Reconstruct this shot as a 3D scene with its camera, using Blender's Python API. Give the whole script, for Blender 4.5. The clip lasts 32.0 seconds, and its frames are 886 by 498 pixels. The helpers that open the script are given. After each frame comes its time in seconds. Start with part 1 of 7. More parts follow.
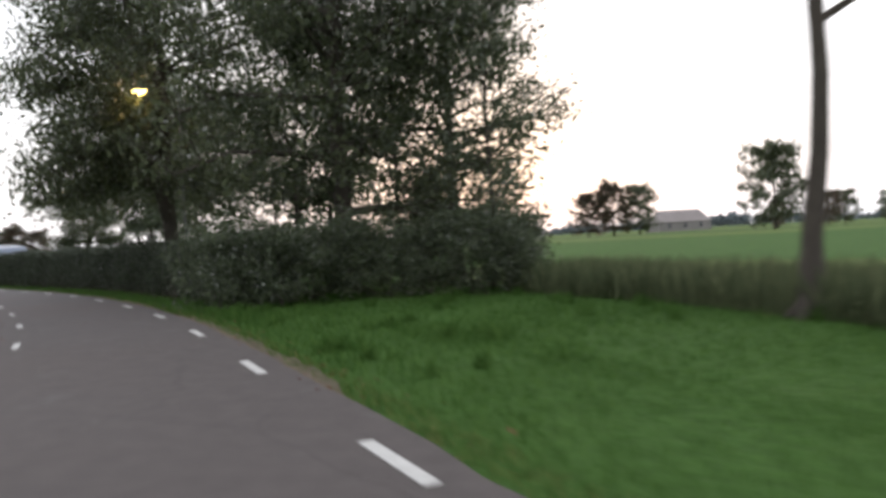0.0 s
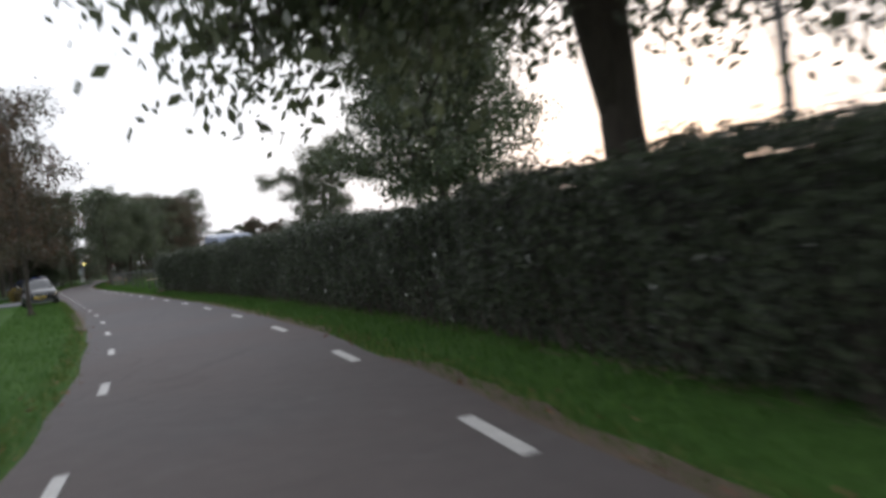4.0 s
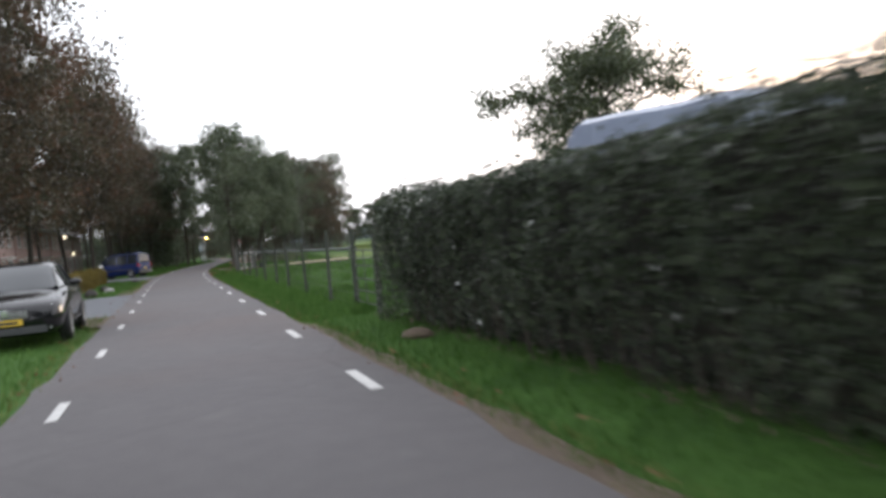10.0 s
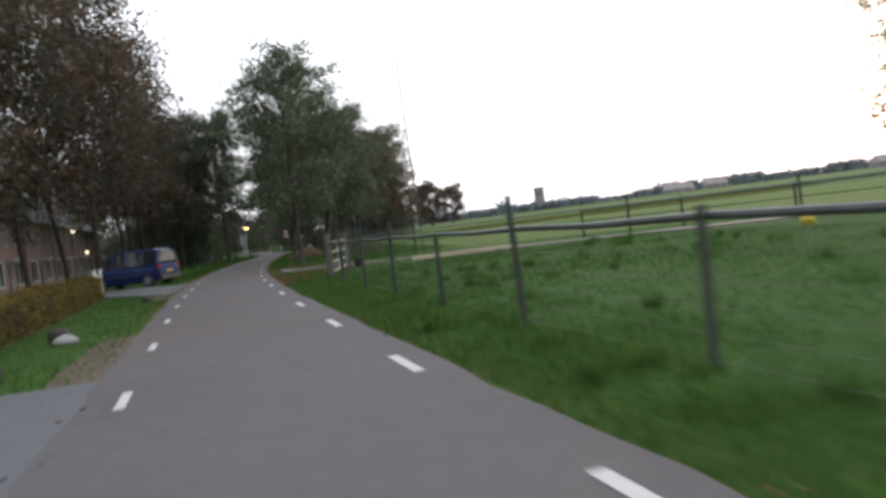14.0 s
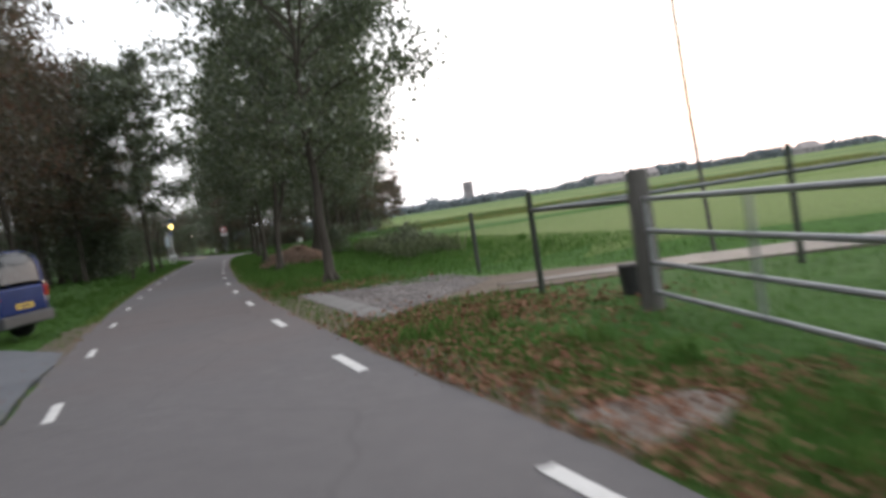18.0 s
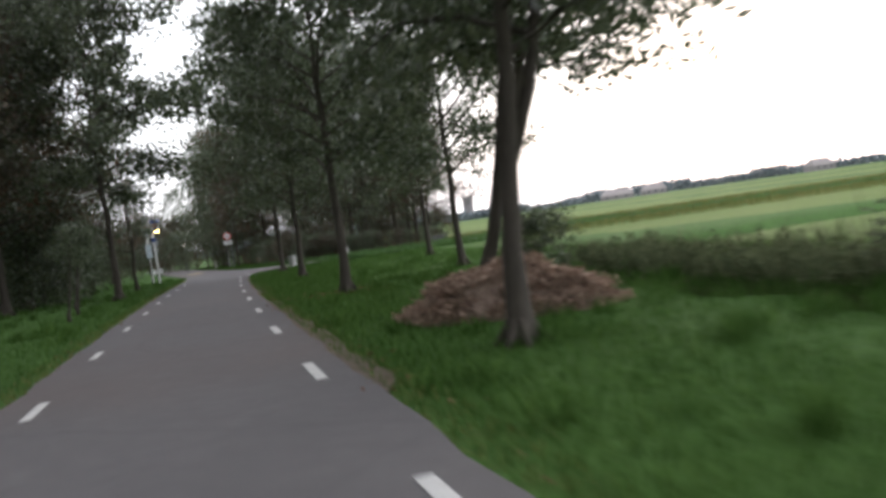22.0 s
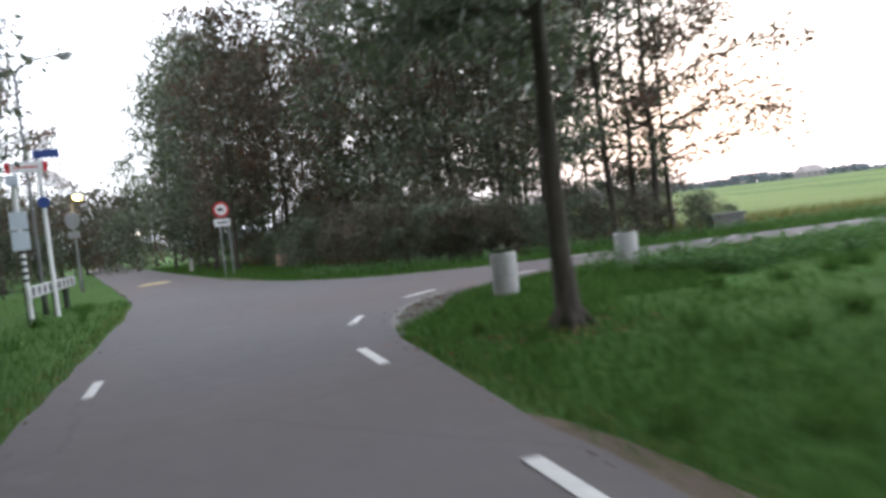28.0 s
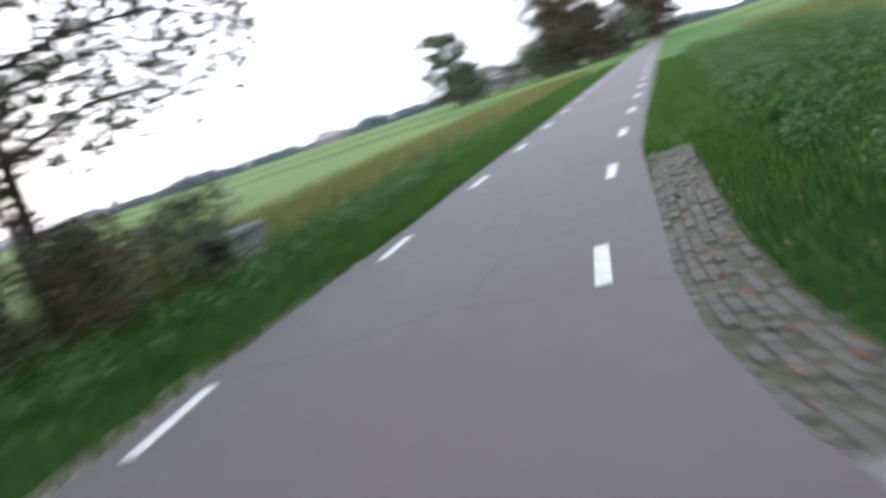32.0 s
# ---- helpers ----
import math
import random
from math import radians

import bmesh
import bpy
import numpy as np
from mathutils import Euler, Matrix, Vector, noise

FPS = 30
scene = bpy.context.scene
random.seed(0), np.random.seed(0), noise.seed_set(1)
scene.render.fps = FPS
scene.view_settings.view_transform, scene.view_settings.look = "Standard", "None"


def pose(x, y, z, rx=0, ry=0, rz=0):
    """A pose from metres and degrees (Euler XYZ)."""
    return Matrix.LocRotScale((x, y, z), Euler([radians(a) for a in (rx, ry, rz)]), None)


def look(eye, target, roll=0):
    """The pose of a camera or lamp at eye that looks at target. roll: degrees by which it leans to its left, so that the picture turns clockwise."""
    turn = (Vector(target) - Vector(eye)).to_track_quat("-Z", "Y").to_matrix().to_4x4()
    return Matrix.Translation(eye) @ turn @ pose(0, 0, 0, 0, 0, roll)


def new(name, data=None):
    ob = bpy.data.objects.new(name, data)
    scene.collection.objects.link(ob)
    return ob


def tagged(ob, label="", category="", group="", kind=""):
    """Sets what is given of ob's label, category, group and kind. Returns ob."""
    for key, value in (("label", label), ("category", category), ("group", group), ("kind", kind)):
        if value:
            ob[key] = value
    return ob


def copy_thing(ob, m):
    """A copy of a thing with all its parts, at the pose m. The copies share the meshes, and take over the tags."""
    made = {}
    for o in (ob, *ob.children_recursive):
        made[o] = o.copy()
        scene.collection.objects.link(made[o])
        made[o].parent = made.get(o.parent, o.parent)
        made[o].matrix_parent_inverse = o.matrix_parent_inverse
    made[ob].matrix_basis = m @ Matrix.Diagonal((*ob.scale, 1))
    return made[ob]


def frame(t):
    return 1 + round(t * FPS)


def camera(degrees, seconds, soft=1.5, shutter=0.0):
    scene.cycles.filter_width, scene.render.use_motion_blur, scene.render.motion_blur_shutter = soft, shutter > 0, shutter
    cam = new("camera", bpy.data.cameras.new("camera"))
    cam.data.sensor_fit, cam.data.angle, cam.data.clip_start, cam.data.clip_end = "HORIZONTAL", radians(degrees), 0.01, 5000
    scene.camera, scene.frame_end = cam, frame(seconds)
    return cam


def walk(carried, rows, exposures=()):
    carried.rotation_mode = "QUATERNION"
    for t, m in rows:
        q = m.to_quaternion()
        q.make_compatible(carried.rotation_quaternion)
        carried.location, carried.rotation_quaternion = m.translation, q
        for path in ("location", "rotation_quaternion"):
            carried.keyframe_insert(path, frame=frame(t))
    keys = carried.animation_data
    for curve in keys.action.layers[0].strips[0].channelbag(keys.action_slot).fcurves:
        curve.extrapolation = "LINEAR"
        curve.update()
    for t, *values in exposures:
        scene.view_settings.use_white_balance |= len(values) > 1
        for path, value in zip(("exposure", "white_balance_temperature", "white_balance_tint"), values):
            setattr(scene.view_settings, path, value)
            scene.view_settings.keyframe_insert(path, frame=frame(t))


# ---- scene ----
# ---------- the camera and its way ----------
cam = camera(58.0, 32.0, soft=3.5, shutter=0.8)
PATH = [
    (0, (-0.075, 0.034, 1.326), (-0.074, 2.033, 1.303), -3.1),
    (0.5, (-0.914, 2.767, 1.293), (-0.951, 4.767, 1.267), -7.0),
    (1, (-1.933, 5.549, 1.306), (-1.970, 7.548, 1.266), -1.9),
    (1.5, (-2.996, 8.172, 1.330), (-3.185, 10.163, 1.277), -1.9),
    (2, (-4.245, 10.617, 1.337), (-4.59, 12.586, 1.298), -4.5),
    (2.5, (-5.542, 13.016, 1.328), (-5.941, 14.975, 1.299), -4.9),
    (3, (-7.033, 15.629, 1.321), (-7.485, 17.576, 1.279), -3.0),
    (3.5, (-8.429, 17.959, 1.323), (-8.972, 19.884, 1.281), -7.7),
    (5.5, (-14.371, 27.615, 1.281), (-14.843, 29.558, 1.24), -2.7),
    (6, (-15.939, 29.809, 1.305), (-16.515, 31.724, 1.28), -0.2),
    (6.5, (-17.628, 32.156, 1.313), (-18.376, 34.011, 1.297), -5.3),
    (7, (-19.5, 34.493, 1.29), (-20.289, 36.331, 1.269), -3.7),
    (7.5, (-21.298, 36.652, 1.23), (-22.125, 38.472, 1.208), -3.9),
    (8, (-23.166, 38.76, 1.29), (-24.031, 40.563, 1.26), -7.6),
    (8.5, (-25.048, 40.859, 1.288), (-25.878, 42.678, 1.243), -7.8),
    (9, (-26.913, 43.057, 1.292), (-27.654, 44.914, 1.236), -4.1),
    (9.5, (-28.656, 45.158, 1.311), (-29.443, 46.996, 1.264), -6.5),
    (10, (-30.507, 47.258, 1.315), (-31.303, 49.092, 1.268), -5.5),
    (10.5, (-32.323, 49.339, 1.321), (-33.112, 51.176, 1.275), -5.2),
    (11, (-34.15, 51.506, 1.352), (-34.944, 53.341, 1.306), -6.0),
    (11.5, (-36.006, 53.58, 1.336), (-36.816, 55.408, 1.286), -4.7),
    (12, (-37.959, 55.651, 1.349), (-38.792, 57.469, 1.304), -3.9),
    (12.5, (-39.967, 57.707, 1.34), (-40.862, 59.495, 1.296), -5.5),
    (13, (-41.914, 59.81, 1.342), (-42.793, 61.606, 1.279), -6.2),
    (13.5, (-43.875, 61.88, 1.337), (-44.74, 63.682, 1.271), -5.6),
    (14, (-45.803, 63.952, 1.343), (-46.673, 65.752, 1.274), -7.3),
    (14.5, (-47.71, 66.074, 1.319), (-48.539, 67.893, 1.243), -6.4),
    (16.5, (-55.553, 74.568, 1.334), (-56.266, 76.433, 1.227), -4.5),
    (17, (-57.504, 76.752, 1.345), (-58.391, 78.543, 1.275), -6.7),
    (17.5, (-59.443, 78.909, 1.339), (-60.297, 80.716, 1.27), -9.2),
    (18, (-61.294, 81.182, 1.34), (-61.987, 83.055, 1.238), -8.8),
    (18.5, (-63.079, 83.433, 1.323), (-63.754, 85.313, 1.23), -7.3),
    (19, (-64.787, 85.667, 1.337), (-65.449, 87.553, 1.252), -8.2),
    (19.5, (-66.517, 87.937, 1.285), (-67.143, 89.835, 1.204), -5.5),
    (20, (-68.28, 90.246, 1.302), (-68.909, 92.144, 1.236), -5.2),
    (20.5, (-70.035, 92.518, 1.318), (-70.685, 94.408, 1.255), -6.2),
    (21, (-71.735, 94.587, 1.323), (-72.416, 96.466, 1.264), -7.0),
    (21.5, (-73.466, 96.863, 1.329), (-74.142, 98.745, 1.26), -7.8),
    (22, (-75.154, 99.048, 1.287), (-75.823, 100.932, 1.221), -8.1),
    (22.5, (-76.9, 101.418, 1.259), (-77.562, 103.303, 1.189), -7.3),
    (23, (-78.578, 103.586, 1.307), (-79.205, 105.484, 1.243), -7.4),
    (23.5, (-80.377, 105.882, 1.301), (-80.99, 107.784, 1.22), -8.4),
    (24, (-81.959, 108.205, 1.324), (-82.567, 110.109, 1.265), -6.8),
    (24.5, (-83.745, 110.536, 1.302), (-84.421, 112.418, 1.255), -4.6),
    (25, (-85.368, 112.572, 1.315), (-86.083, 114.439, 1.268), -6.5),
    (25.5, (-86.984, 114.553, 1.335), (-87.698, 116.42, 1.283), -7.9),
    (27.5, (-93.079, 122.99, 1.345), (-93.687, 124.893, 1.262), -8.3),
    (28, (-94.498, 125.061, 1.297), (-95.082, 126.973, 1.219), -6.6),
    (28.5, (-95.8, 127.026, 1.266), (-96.396, 128.933, 1.191), -7.6),
    (29, (-97.104, 128.854, 1.255), (-97.678, 130.768, 1.178), -9.3),
    (29.5, (-98.165, 130.971, 1.254), (-98.631, 132.912, 1.143), -13.4),
    (30, (-99.069, 132.595, 1.259), (-99.334, 134.572, 1.105), -15.2),
    (30.5, (-99.761, 134.276, 1.273), (-99.654, 136.257, 1.017), -16.6),
    (31, (-99.89, 136.094, 1.293), (-99.262, 137.959, 0.937), -18.3),
    (31.5, (-99.683, 138.134, 1.269), (-98.697, 139.836, 0.904), -17.6),
    (32, (-98.964, 140.206, 1.211), (-97.585, 141.614, 0.871), -18.3),
]
walk(cam, [(t, look(eye, target, roll)) for t, eye, target, roll in PATH],
     [(0, -0.12, 6500, 10), (1, -0.1, 6500, 10), (2, -0.33, 6450, 10), (6, -0.22, 6350, 10), (8, 0.08, 6350, 10), (10, 0.27, 6350, 10), (13, -0.12, 6350, 10), (17, 0.36, 6450, 10), (19, 0.23, 6450, 10), (22, 0.42, 6400, 10), (25, 0.52, 6150, 10), (28, 0.87, 6100, 10), (30, 0.92, 6050, 10), (32, 0.78, 5950, 10)])
from mathutils import geometry

# ---------- world and sun ----------
world = bpy.data.worlds.new("dusk_sky")
scene.world = world
world.use_nodes = True
wn, wl = world.node_tree.nodes, world.node_tree.links
wn.clear()
sky = wn.new("ShaderNodeTexSky")
sky.sky_type = "NISHITA"
sky.sun_disc = False
sky.sun_elevation = radians(4.0)
sky.sun_rotation = radians(3.0)
sky.air_density, sky.dust_density, sky.ozone_density = 1.2, 3.0, 1.0
sky_gain = wn.new("ShaderNodeMix")
sky_gain.data_type = "RGBA"
sky_gain.blend_type = "MIX"
sky_gain.inputs[0].default_value = 0.72
sky_gain.inputs[7].default_value = (16.6, 16.9, 17.9, 1)
wback = wn.new("ShaderNodeBackground")
wback.inputs[1].default_value = 0.115
wout = wn.new("ShaderNodeOutputWorld")
wl.new(sky.outputs[0], sky_gain.inputs[6])
wl.new(sky_gain.outputs[2], wback.inputs[0])
wl.new(wback.outputs[0], wout.inputs[0])
sun = new("sun", bpy.data.lights.new("sun", "SUN"))
sun.data.energy, sun.data.angle, sun.data.color = 0.5, radians(12), (1.0, 0.82, 0.62)
sun.matrix_world = look((0, 0, 0), (0.05, -1.0, -0.09))

# ---------- materials ----------
def mat_new(name):
    m = bpy.data.materials.new(name)
    m.use_nodes = True
    nt = m.node_tree
    return m, nt, nt.nodes, nt.links, nt.nodes["Principled BSDF"]


def noise_node(n, l, scale, detail=4.0, rough=0.55, vec=None, stretch=None):
    t = n.new("ShaderNodeTexNoise")
    t.inputs["Scale"].default_value, t.inputs["Detail"].default_value, t.inputs["Roughness"].default_value = scale, detail, rough
    if vec is None:
        co = n.new("ShaderNodeTexCoord")
        vec = co.outputs["Object"]
    if stretch:
        mp = n.new("ShaderNodeMapping")
        mp.inputs["Scale"].default_value = stretch
        l.new(vec, mp.inputs[0])
        vec = mp.outputs[0]
    l.new(vec, t.inputs["Vector"])
    return t.outputs["Fac"]


def ramp(n, l, fac, stops):
    r = n.new("ShaderNodeValToRGB")
    e = r.color_ramp.elements
    while len(e) < len(stops):
        e.new(0.5)
    for el, (p, c) in zip(e, stops):
        el.position, el.color = p, (*c, 1)
    l.new(fac, r.inputs[0])
    return r.outputs[0]


def mix(n, l, fac, a, b, mode="MIX"):
    m = n.new("ShaderNodeMix")
    m.data_type, m.blend_type = "RGBA", mode
    for sock, v in ((m.inputs[0], fac), (m.inputs[6], a), (m.inputs[7], b)):
        if isinstance(v, (int, float)):
            sock.default_value = v
        elif isinstance(v, tuple):
            sock.default_value = (*v, 1)
        else:
            l.new(v, sock)
    return m.outputs[2]


def bump(n, l, p, height, strength, dist):
    b = n.new("ShaderNodeBump")
    b.inputs["Strength"].default_value, b.inputs["Distance"].default_value = strength, dist
    l.new(height, b.inputs["Height"])
    l.new(b.outputs[0], p.inputs["Normal"])


def plain(name, dark, light, scale=3.0, fine=40.0, rough=0.7, metal=0.0, bumped=0.3, dist=0.01, stretch=None, vary=0.0, spec=None):
    """Two colours mixed by coarse and fine noise, with relief; vary: how far pieces differ."""
    m, nt, n, l, p = mat_new(name)
    a = noise_node(n, l, scale, stretch=stretch)
    b = noise_node(n, l, fine, stretch=stretch)
    f = mix(n, l, 0.45, a, b)
    c = ramp(n, l, f, [(0.3, dark), (0.7, light)])
    if vary:
        info = n.new("ShaderNodeObjectInfo")
        c = mix(n, l, vary, c, ramp(n, l, info.outputs["Random"], [(0, tuple(v * 0.5 for v in dark)), (1, tuple(min(1, v * 1.35) for v in light))]))
    l.new(c, p.inputs["Base Color"])
    p.inputs["Roughness"].default_value, p.inputs["Metallic"].default_value = rough, metal
    if spec is not None:
        p.inputs["Specular IOR Level"].default_value = spec
    if bumped:
        bump(n, l, p, b, bumped, dist)
    return m


def leaf_mat(name, dark, light, trans=0.35, tint=None, gloss=0.0):
    m, nt, n, l, p = mat_new(name)
    geo = n.new("ShaderNodeNewGeometry")
    c = ramp(n, l, geo.outputs["Random Per Island"], [(0.0, dark), (0.6, tuple((a + b) / 2 for a, b in zip(dark, light))), (1.0, light)])
    if tint:
        patch = noise_node(n, l, 0.55, 2.0)
        c = mix(n, l, ramp(n, l, patch, [(0.48, (0, 0, 0)), (0.62, (1, 1, 1))]), c, tint)
    d, t, mx = n.new("ShaderNodeBsdfDiffuse"), n.new("ShaderNodeBsdfTranslucent"), n.new("ShaderNodeMixShader")
    l.new(c, d.inputs[0]), l.new(c, t.inputs[0])
    mx.inputs[0].default_value = trans
    l.new(d.outputs[0], mx.inputs[1]), l.new(t.outputs[0], mx.inputs[2])
    out = mx.outputs[0]
    if gloss:
        fr, dim, gl, top = n.new("ShaderNodeFresnel"), n.new("ShaderNodeMath"), n.new("ShaderNodeBsdfGlossy"), n.new("ShaderNodeMixShader")
        dim.operation, dim.inputs[1].default_value = "MULTIPLY", gloss
        fr.inputs[0].default_value, gl.inputs["Roughness"].default_value = 1.36, 0.6
        l.new(fr.outputs[0], dim.inputs[0]), l.new(dim.outputs[0], top.inputs[0]), l.new(out, top.inputs[1]), l.new(gl.outputs[0], top.inputs[2])
        out = top.outputs[0]
    l.new(out, n["Material Output"].inputs[0])
    return m


def asphalt_mat():
    m, nt, n, l, p = mat_new("asphalt")
    big = noise_node(n, l, 0.35, 5.0)
    mid = noise_node(n, l, 4.0, 6.0)
    grit = noise_node(n, l, 160.0, 2.0)
    c = ramp(n, l, big, [(0.3, (0.072, 0.066, 0.069)), (0.7, (0.098, 0.090, 0.093))])
    c = mix(n, l, 0.35, c, ramp(n, l, mid, [(0.35, (0.060, 0.055, 0.057)), (0.7, (0.115, 0.106, 0.107))]))
    c = mix(n, l, 0.25, c, ramp(n, l, grit, [(0.35, (0.05, 0.045, 0.045)), (0.65, (0.21, 0.197, 0.197))]))
    tint = noise_node(n, l, 0.11, 3.0, 0.6)
    c = mix(n, l, ramp(n, l, tint, [(0.46, (0, 0, 0)), (0.62, (0.5, 0.5, 0.5))]), c, (0.104, 0.079, 0.073))
    oc, sep, old = n.new("ShaderNodeTexCoord"), n.new("ShaderNodeSeparateXYZ"), n.new("ShaderNodeMapRange")
    l.new(oc.outputs["Object"], sep.inputs[0]), l.new(sep.outputs[1], old.inputs[0])
    for i, v in ((1, 34.0), (2, 10.0), (3, 0.0), (4, 0.75)):
        old.inputs[i].default_value = v
    c = mix(n, l, old.outputs[0], c, ramp(n, l, mid, [(0.3, (0.058, 0.046, 0.043)), (0.7, (0.086, 0.069, 0.065))]))
    patch = noise_node(n, l, 1.1, 5.0, 0.7)
    c = mix(n, l, ramp(n, l, patch, [(0.60, (0, 0, 0)), (0.68, (0.35, 0.35, 0.35))]), c, (0.135, 0.126, 0.126))
    vo = n.new("ShaderNodeTexVoronoi")
    vo.feature, vo.inputs["Scale"].default_value = "DISTANCE_TO_EDGE", 0.22
    co = n.new("ShaderNodeTexCoord")
    wob = n.new("ShaderNodeTexNoise")
    wob.inputs["Scale"].default_value = 1.2
    l.new(co.outputs["Object"], wob.inputs["Vector"])
    add = mix(n, l, 0.35, co.outputs["Object"], wob.outputs["Color"], "ADD")
    l.new(add, vo.inputs["Vector"])
    crack = ramp(n, l, vo.outputs["Distance"], [(0.0, (0.45, 0.45, 0.45)), (0.008, (1, 1, 1))])
    c = mix(n, l, 0.3, c, mix(n, l, 1.0, c, crack, "MULTIPLY"))
    l.new(c, p.inputs["Base Color"])
    p.inputs["Roughness"].default_value = 0.85
    bump(n, l, p, grit, 0.35, 0.006)
    return m


def grass_ground(name, a, b, c3, scale=0.5):
    m, nt, n, l, p = mat_new(name)
    f1, f2, f3 = noise_node(n, l, scale, 5.0), noise_node(n, l, 6.0, 4.0), noise_node(n, l, 45.0, 3.0)
    c = ramp(n, l, f1, [(0.3, a), (0.55, b), (0.75, c3)])
    c = mix(n, l, 0.4, c, ramp(n, l, f2, [(0.35, tuple(v * 0.55 for v in a)), (0.65, tuple(v * 1.3 for v in b))]))
    c = mix(n, l, 0.3, c, ramp(n, l, f3, [(0.35, tuple(v * 0.4 for v in a)), (0.65, tuple(v * 1.4 for v in c3))]))
    l.new(c, p.inputs["Base Color"])
    p.inputs["Roughness"].default_value, p.inputs["Specular IOR Level"].default_value = 0.95, 0.1
    bump(n, l, p, f2, 0.7, 0.05)
    return m


M_ASPHALT = asphalt_mat()
M_VERGE = grass_ground("verge_grass", (0.032, 0.078, 0.016), (0.050, 0.112, 0.024), (0.072, 0.126, 0.034))
M_FIELD = grass_ground("field_grass", (0.070, 0.118, 0.030), (0.102, 0.150, 0.042), (0.138, 0.168, 0.058), 0.06)
M_FIELD2 = grass_ground("far_meadow", (0.042, 0.092, 0.024), (0.060, 0.112, 0.030), (0.088, 0.130, 0.042), 0.05)
M_PADDOCK = grass_ground("paddock_grass", (0.026, 0.066, 0.014), (0.040, 0.092, 0.020), (0.058, 0.105, 0.030), 0.25)
M_SOIL = plain("bare_soil", (0.07, 0.05, 0.035), (0.15, 0.115, 0.085), 2.0, 30.0, 0.95, bumped=0.8, dist=0.03)
M_MARK = plain("road_paint", (0.38, 0.37, 0.36), (0.66, 0.65, 0.63), 6.0, 70.0, 0.7, bumped=0.25, dist=0.004)
M_BLADE = leaf_mat("grass_blades", (0.040, 0.096, 0.021), (0.112, 0.196, 0.053), 0.45)
M_BLADE_DRY = leaf_mat("dry_grass_blades", (0.10, 0.12, 0.035), (0.26, 0.25, 0.11), 0.3)
M_REED = leaf_mat("reed_blades", (0.065, 0.085, 0.045), (0.17, 0.19, 0.105), 0.35)
M_LEAF = leaf_mat("alder_leaves", (0.058, 0.076, 0.046), (0.135, 0.160, 0.095), 0.5, None, 0.22)
M_LEAF_OAK = leaf_mat("oak_leaves", (0.060, 0.074, 0.044), (0.140, 0.158, 0.088), 0.5, None, 0.22)
M_LEAF_BROWN = leaf_mat("autumn_leaves", (0.052, 0.052, 0.036), (0.120, 0.105, 0.072), 0.45, (0.135, 0.080, 0.056), 0.15)
M_LEAF_YOUNG = leaf_mat("young_leaves", (0.058, 0.076, 0.046), (0.135, 0.155, 0.092), 0.5, None, 0.22)
M_HEDGE = leaf_mat("hedge_leaves", (0.028, 0.038, 0.024), (0.070, 0.088, 0.049), 0.35, None, 0.4)
M_HEDGE_DRY = leaf_mat("beech_hedge_leaves", (0.10, 0.08, 0.025), (0.22, 0.17, 0.06), 0.25)
M_FALLEN = leaf_mat("fallen_leaves", (0.12, 0.055, 0.035), (0.28, 0.16, 0.11), 0.15)
# Shade between the hedge twigs is put into this near-black colour.
M_CORE = plain("hedge_twig_shade", (0.009, 0.009, 0.007), (0.022, 0.020, 0.015), 4.0, 20.0, 0.95)
M_BARK = plain("bark", (0.030, 0.025, 0.020), (0.085, 0.072, 0.058), 2.5, 16.0, 0.95, bumped=1.0, dist=0.03, stretch=(1, 1, 0.25))
M_BARK_DARK = plain("dark_bark", (0.028, 0.023, 0.019), (0.075, 0.062, 0.050), 2.5, 16.0, 0.95, bumped=1.0, dist=0.03, stretch=(1, 1, 0.25))
M_STEEL = plain("galvanised_steel", (0.20, 0.21, 0.22), (0.38, 0.39, 0.40), 5.0, 60.0, 0.5, 0.6, 0.1, 0.003)
M_POST = plain("dark_post_wood", (0.022, 0.028, 0.022), (0.060, 0.066, 0.052), 4.0, 30.0, 0.9, bumped=0.8, dist=0.01, stretch=(1, 1, 0.2))
M_CONCRETE = plain("concrete", (0.30, 0.29, 0.28), (0.55, 0.54, 0.53), 3.0, 35.0, 0.9, bumped=0.5, dist=0.01)

# ---------- small tools ----------
def mesh_np(name, verts, faces, mats=(), idx=None, smooth=False):
    """A mesh from numpy arrays whose faces all have the same number of corners."""
    me = bpy.data.meshes.new(name)
    verts, faces = np.asarray(verts, np.float32), np.asarray(faces, np.int32)
    k = faces.shape[1]
    me.vertices.add(len(verts))
    me.vertices.foreach_set("co", verts.ravel())
    me.loops.add(faces.size)
    me.loops.foreach_set("vertex_index", faces.ravel())
    me.polygons.add(len(faces))
    me.polygons.foreach_set("loop_start", np.arange(0, faces.size, k, dtype=np.int32))
    if idx is not None:
        me.polygons.foreach_set("material_index", np.asarray(idx, np.int32))
    if smooth:
        me.polygons.foreach_set("use_smooth", np.ones(len(faces), bool))
    for m in mats:
        me.materials.append(m)
    me.update(calc_edges=True)
    me.validate()
    return me


def bm_mesh(name, bm, material, smooth=False):
    me = bpy.data.meshes.new(name)
    bmesh.ops.recalc_face_normals(bm, faces=bm.faces)
    if smooth:
        for f in bm.faces:
            f.smooth = True
    bm.to_mesh(me)
    bm.free()
    me.materials.append(material)
    return me


def part(name, bm, material, parent, label="", smooth=False):
    ob = new(name, bm_mesh(name, bm, material, smooth))
    ob.parent = parent
    return tagged(ob, label)


def part_me(name, me, parent, label=""):
    ob = new(name, me)
    ob.parent = parent
    return tagged(ob, label)


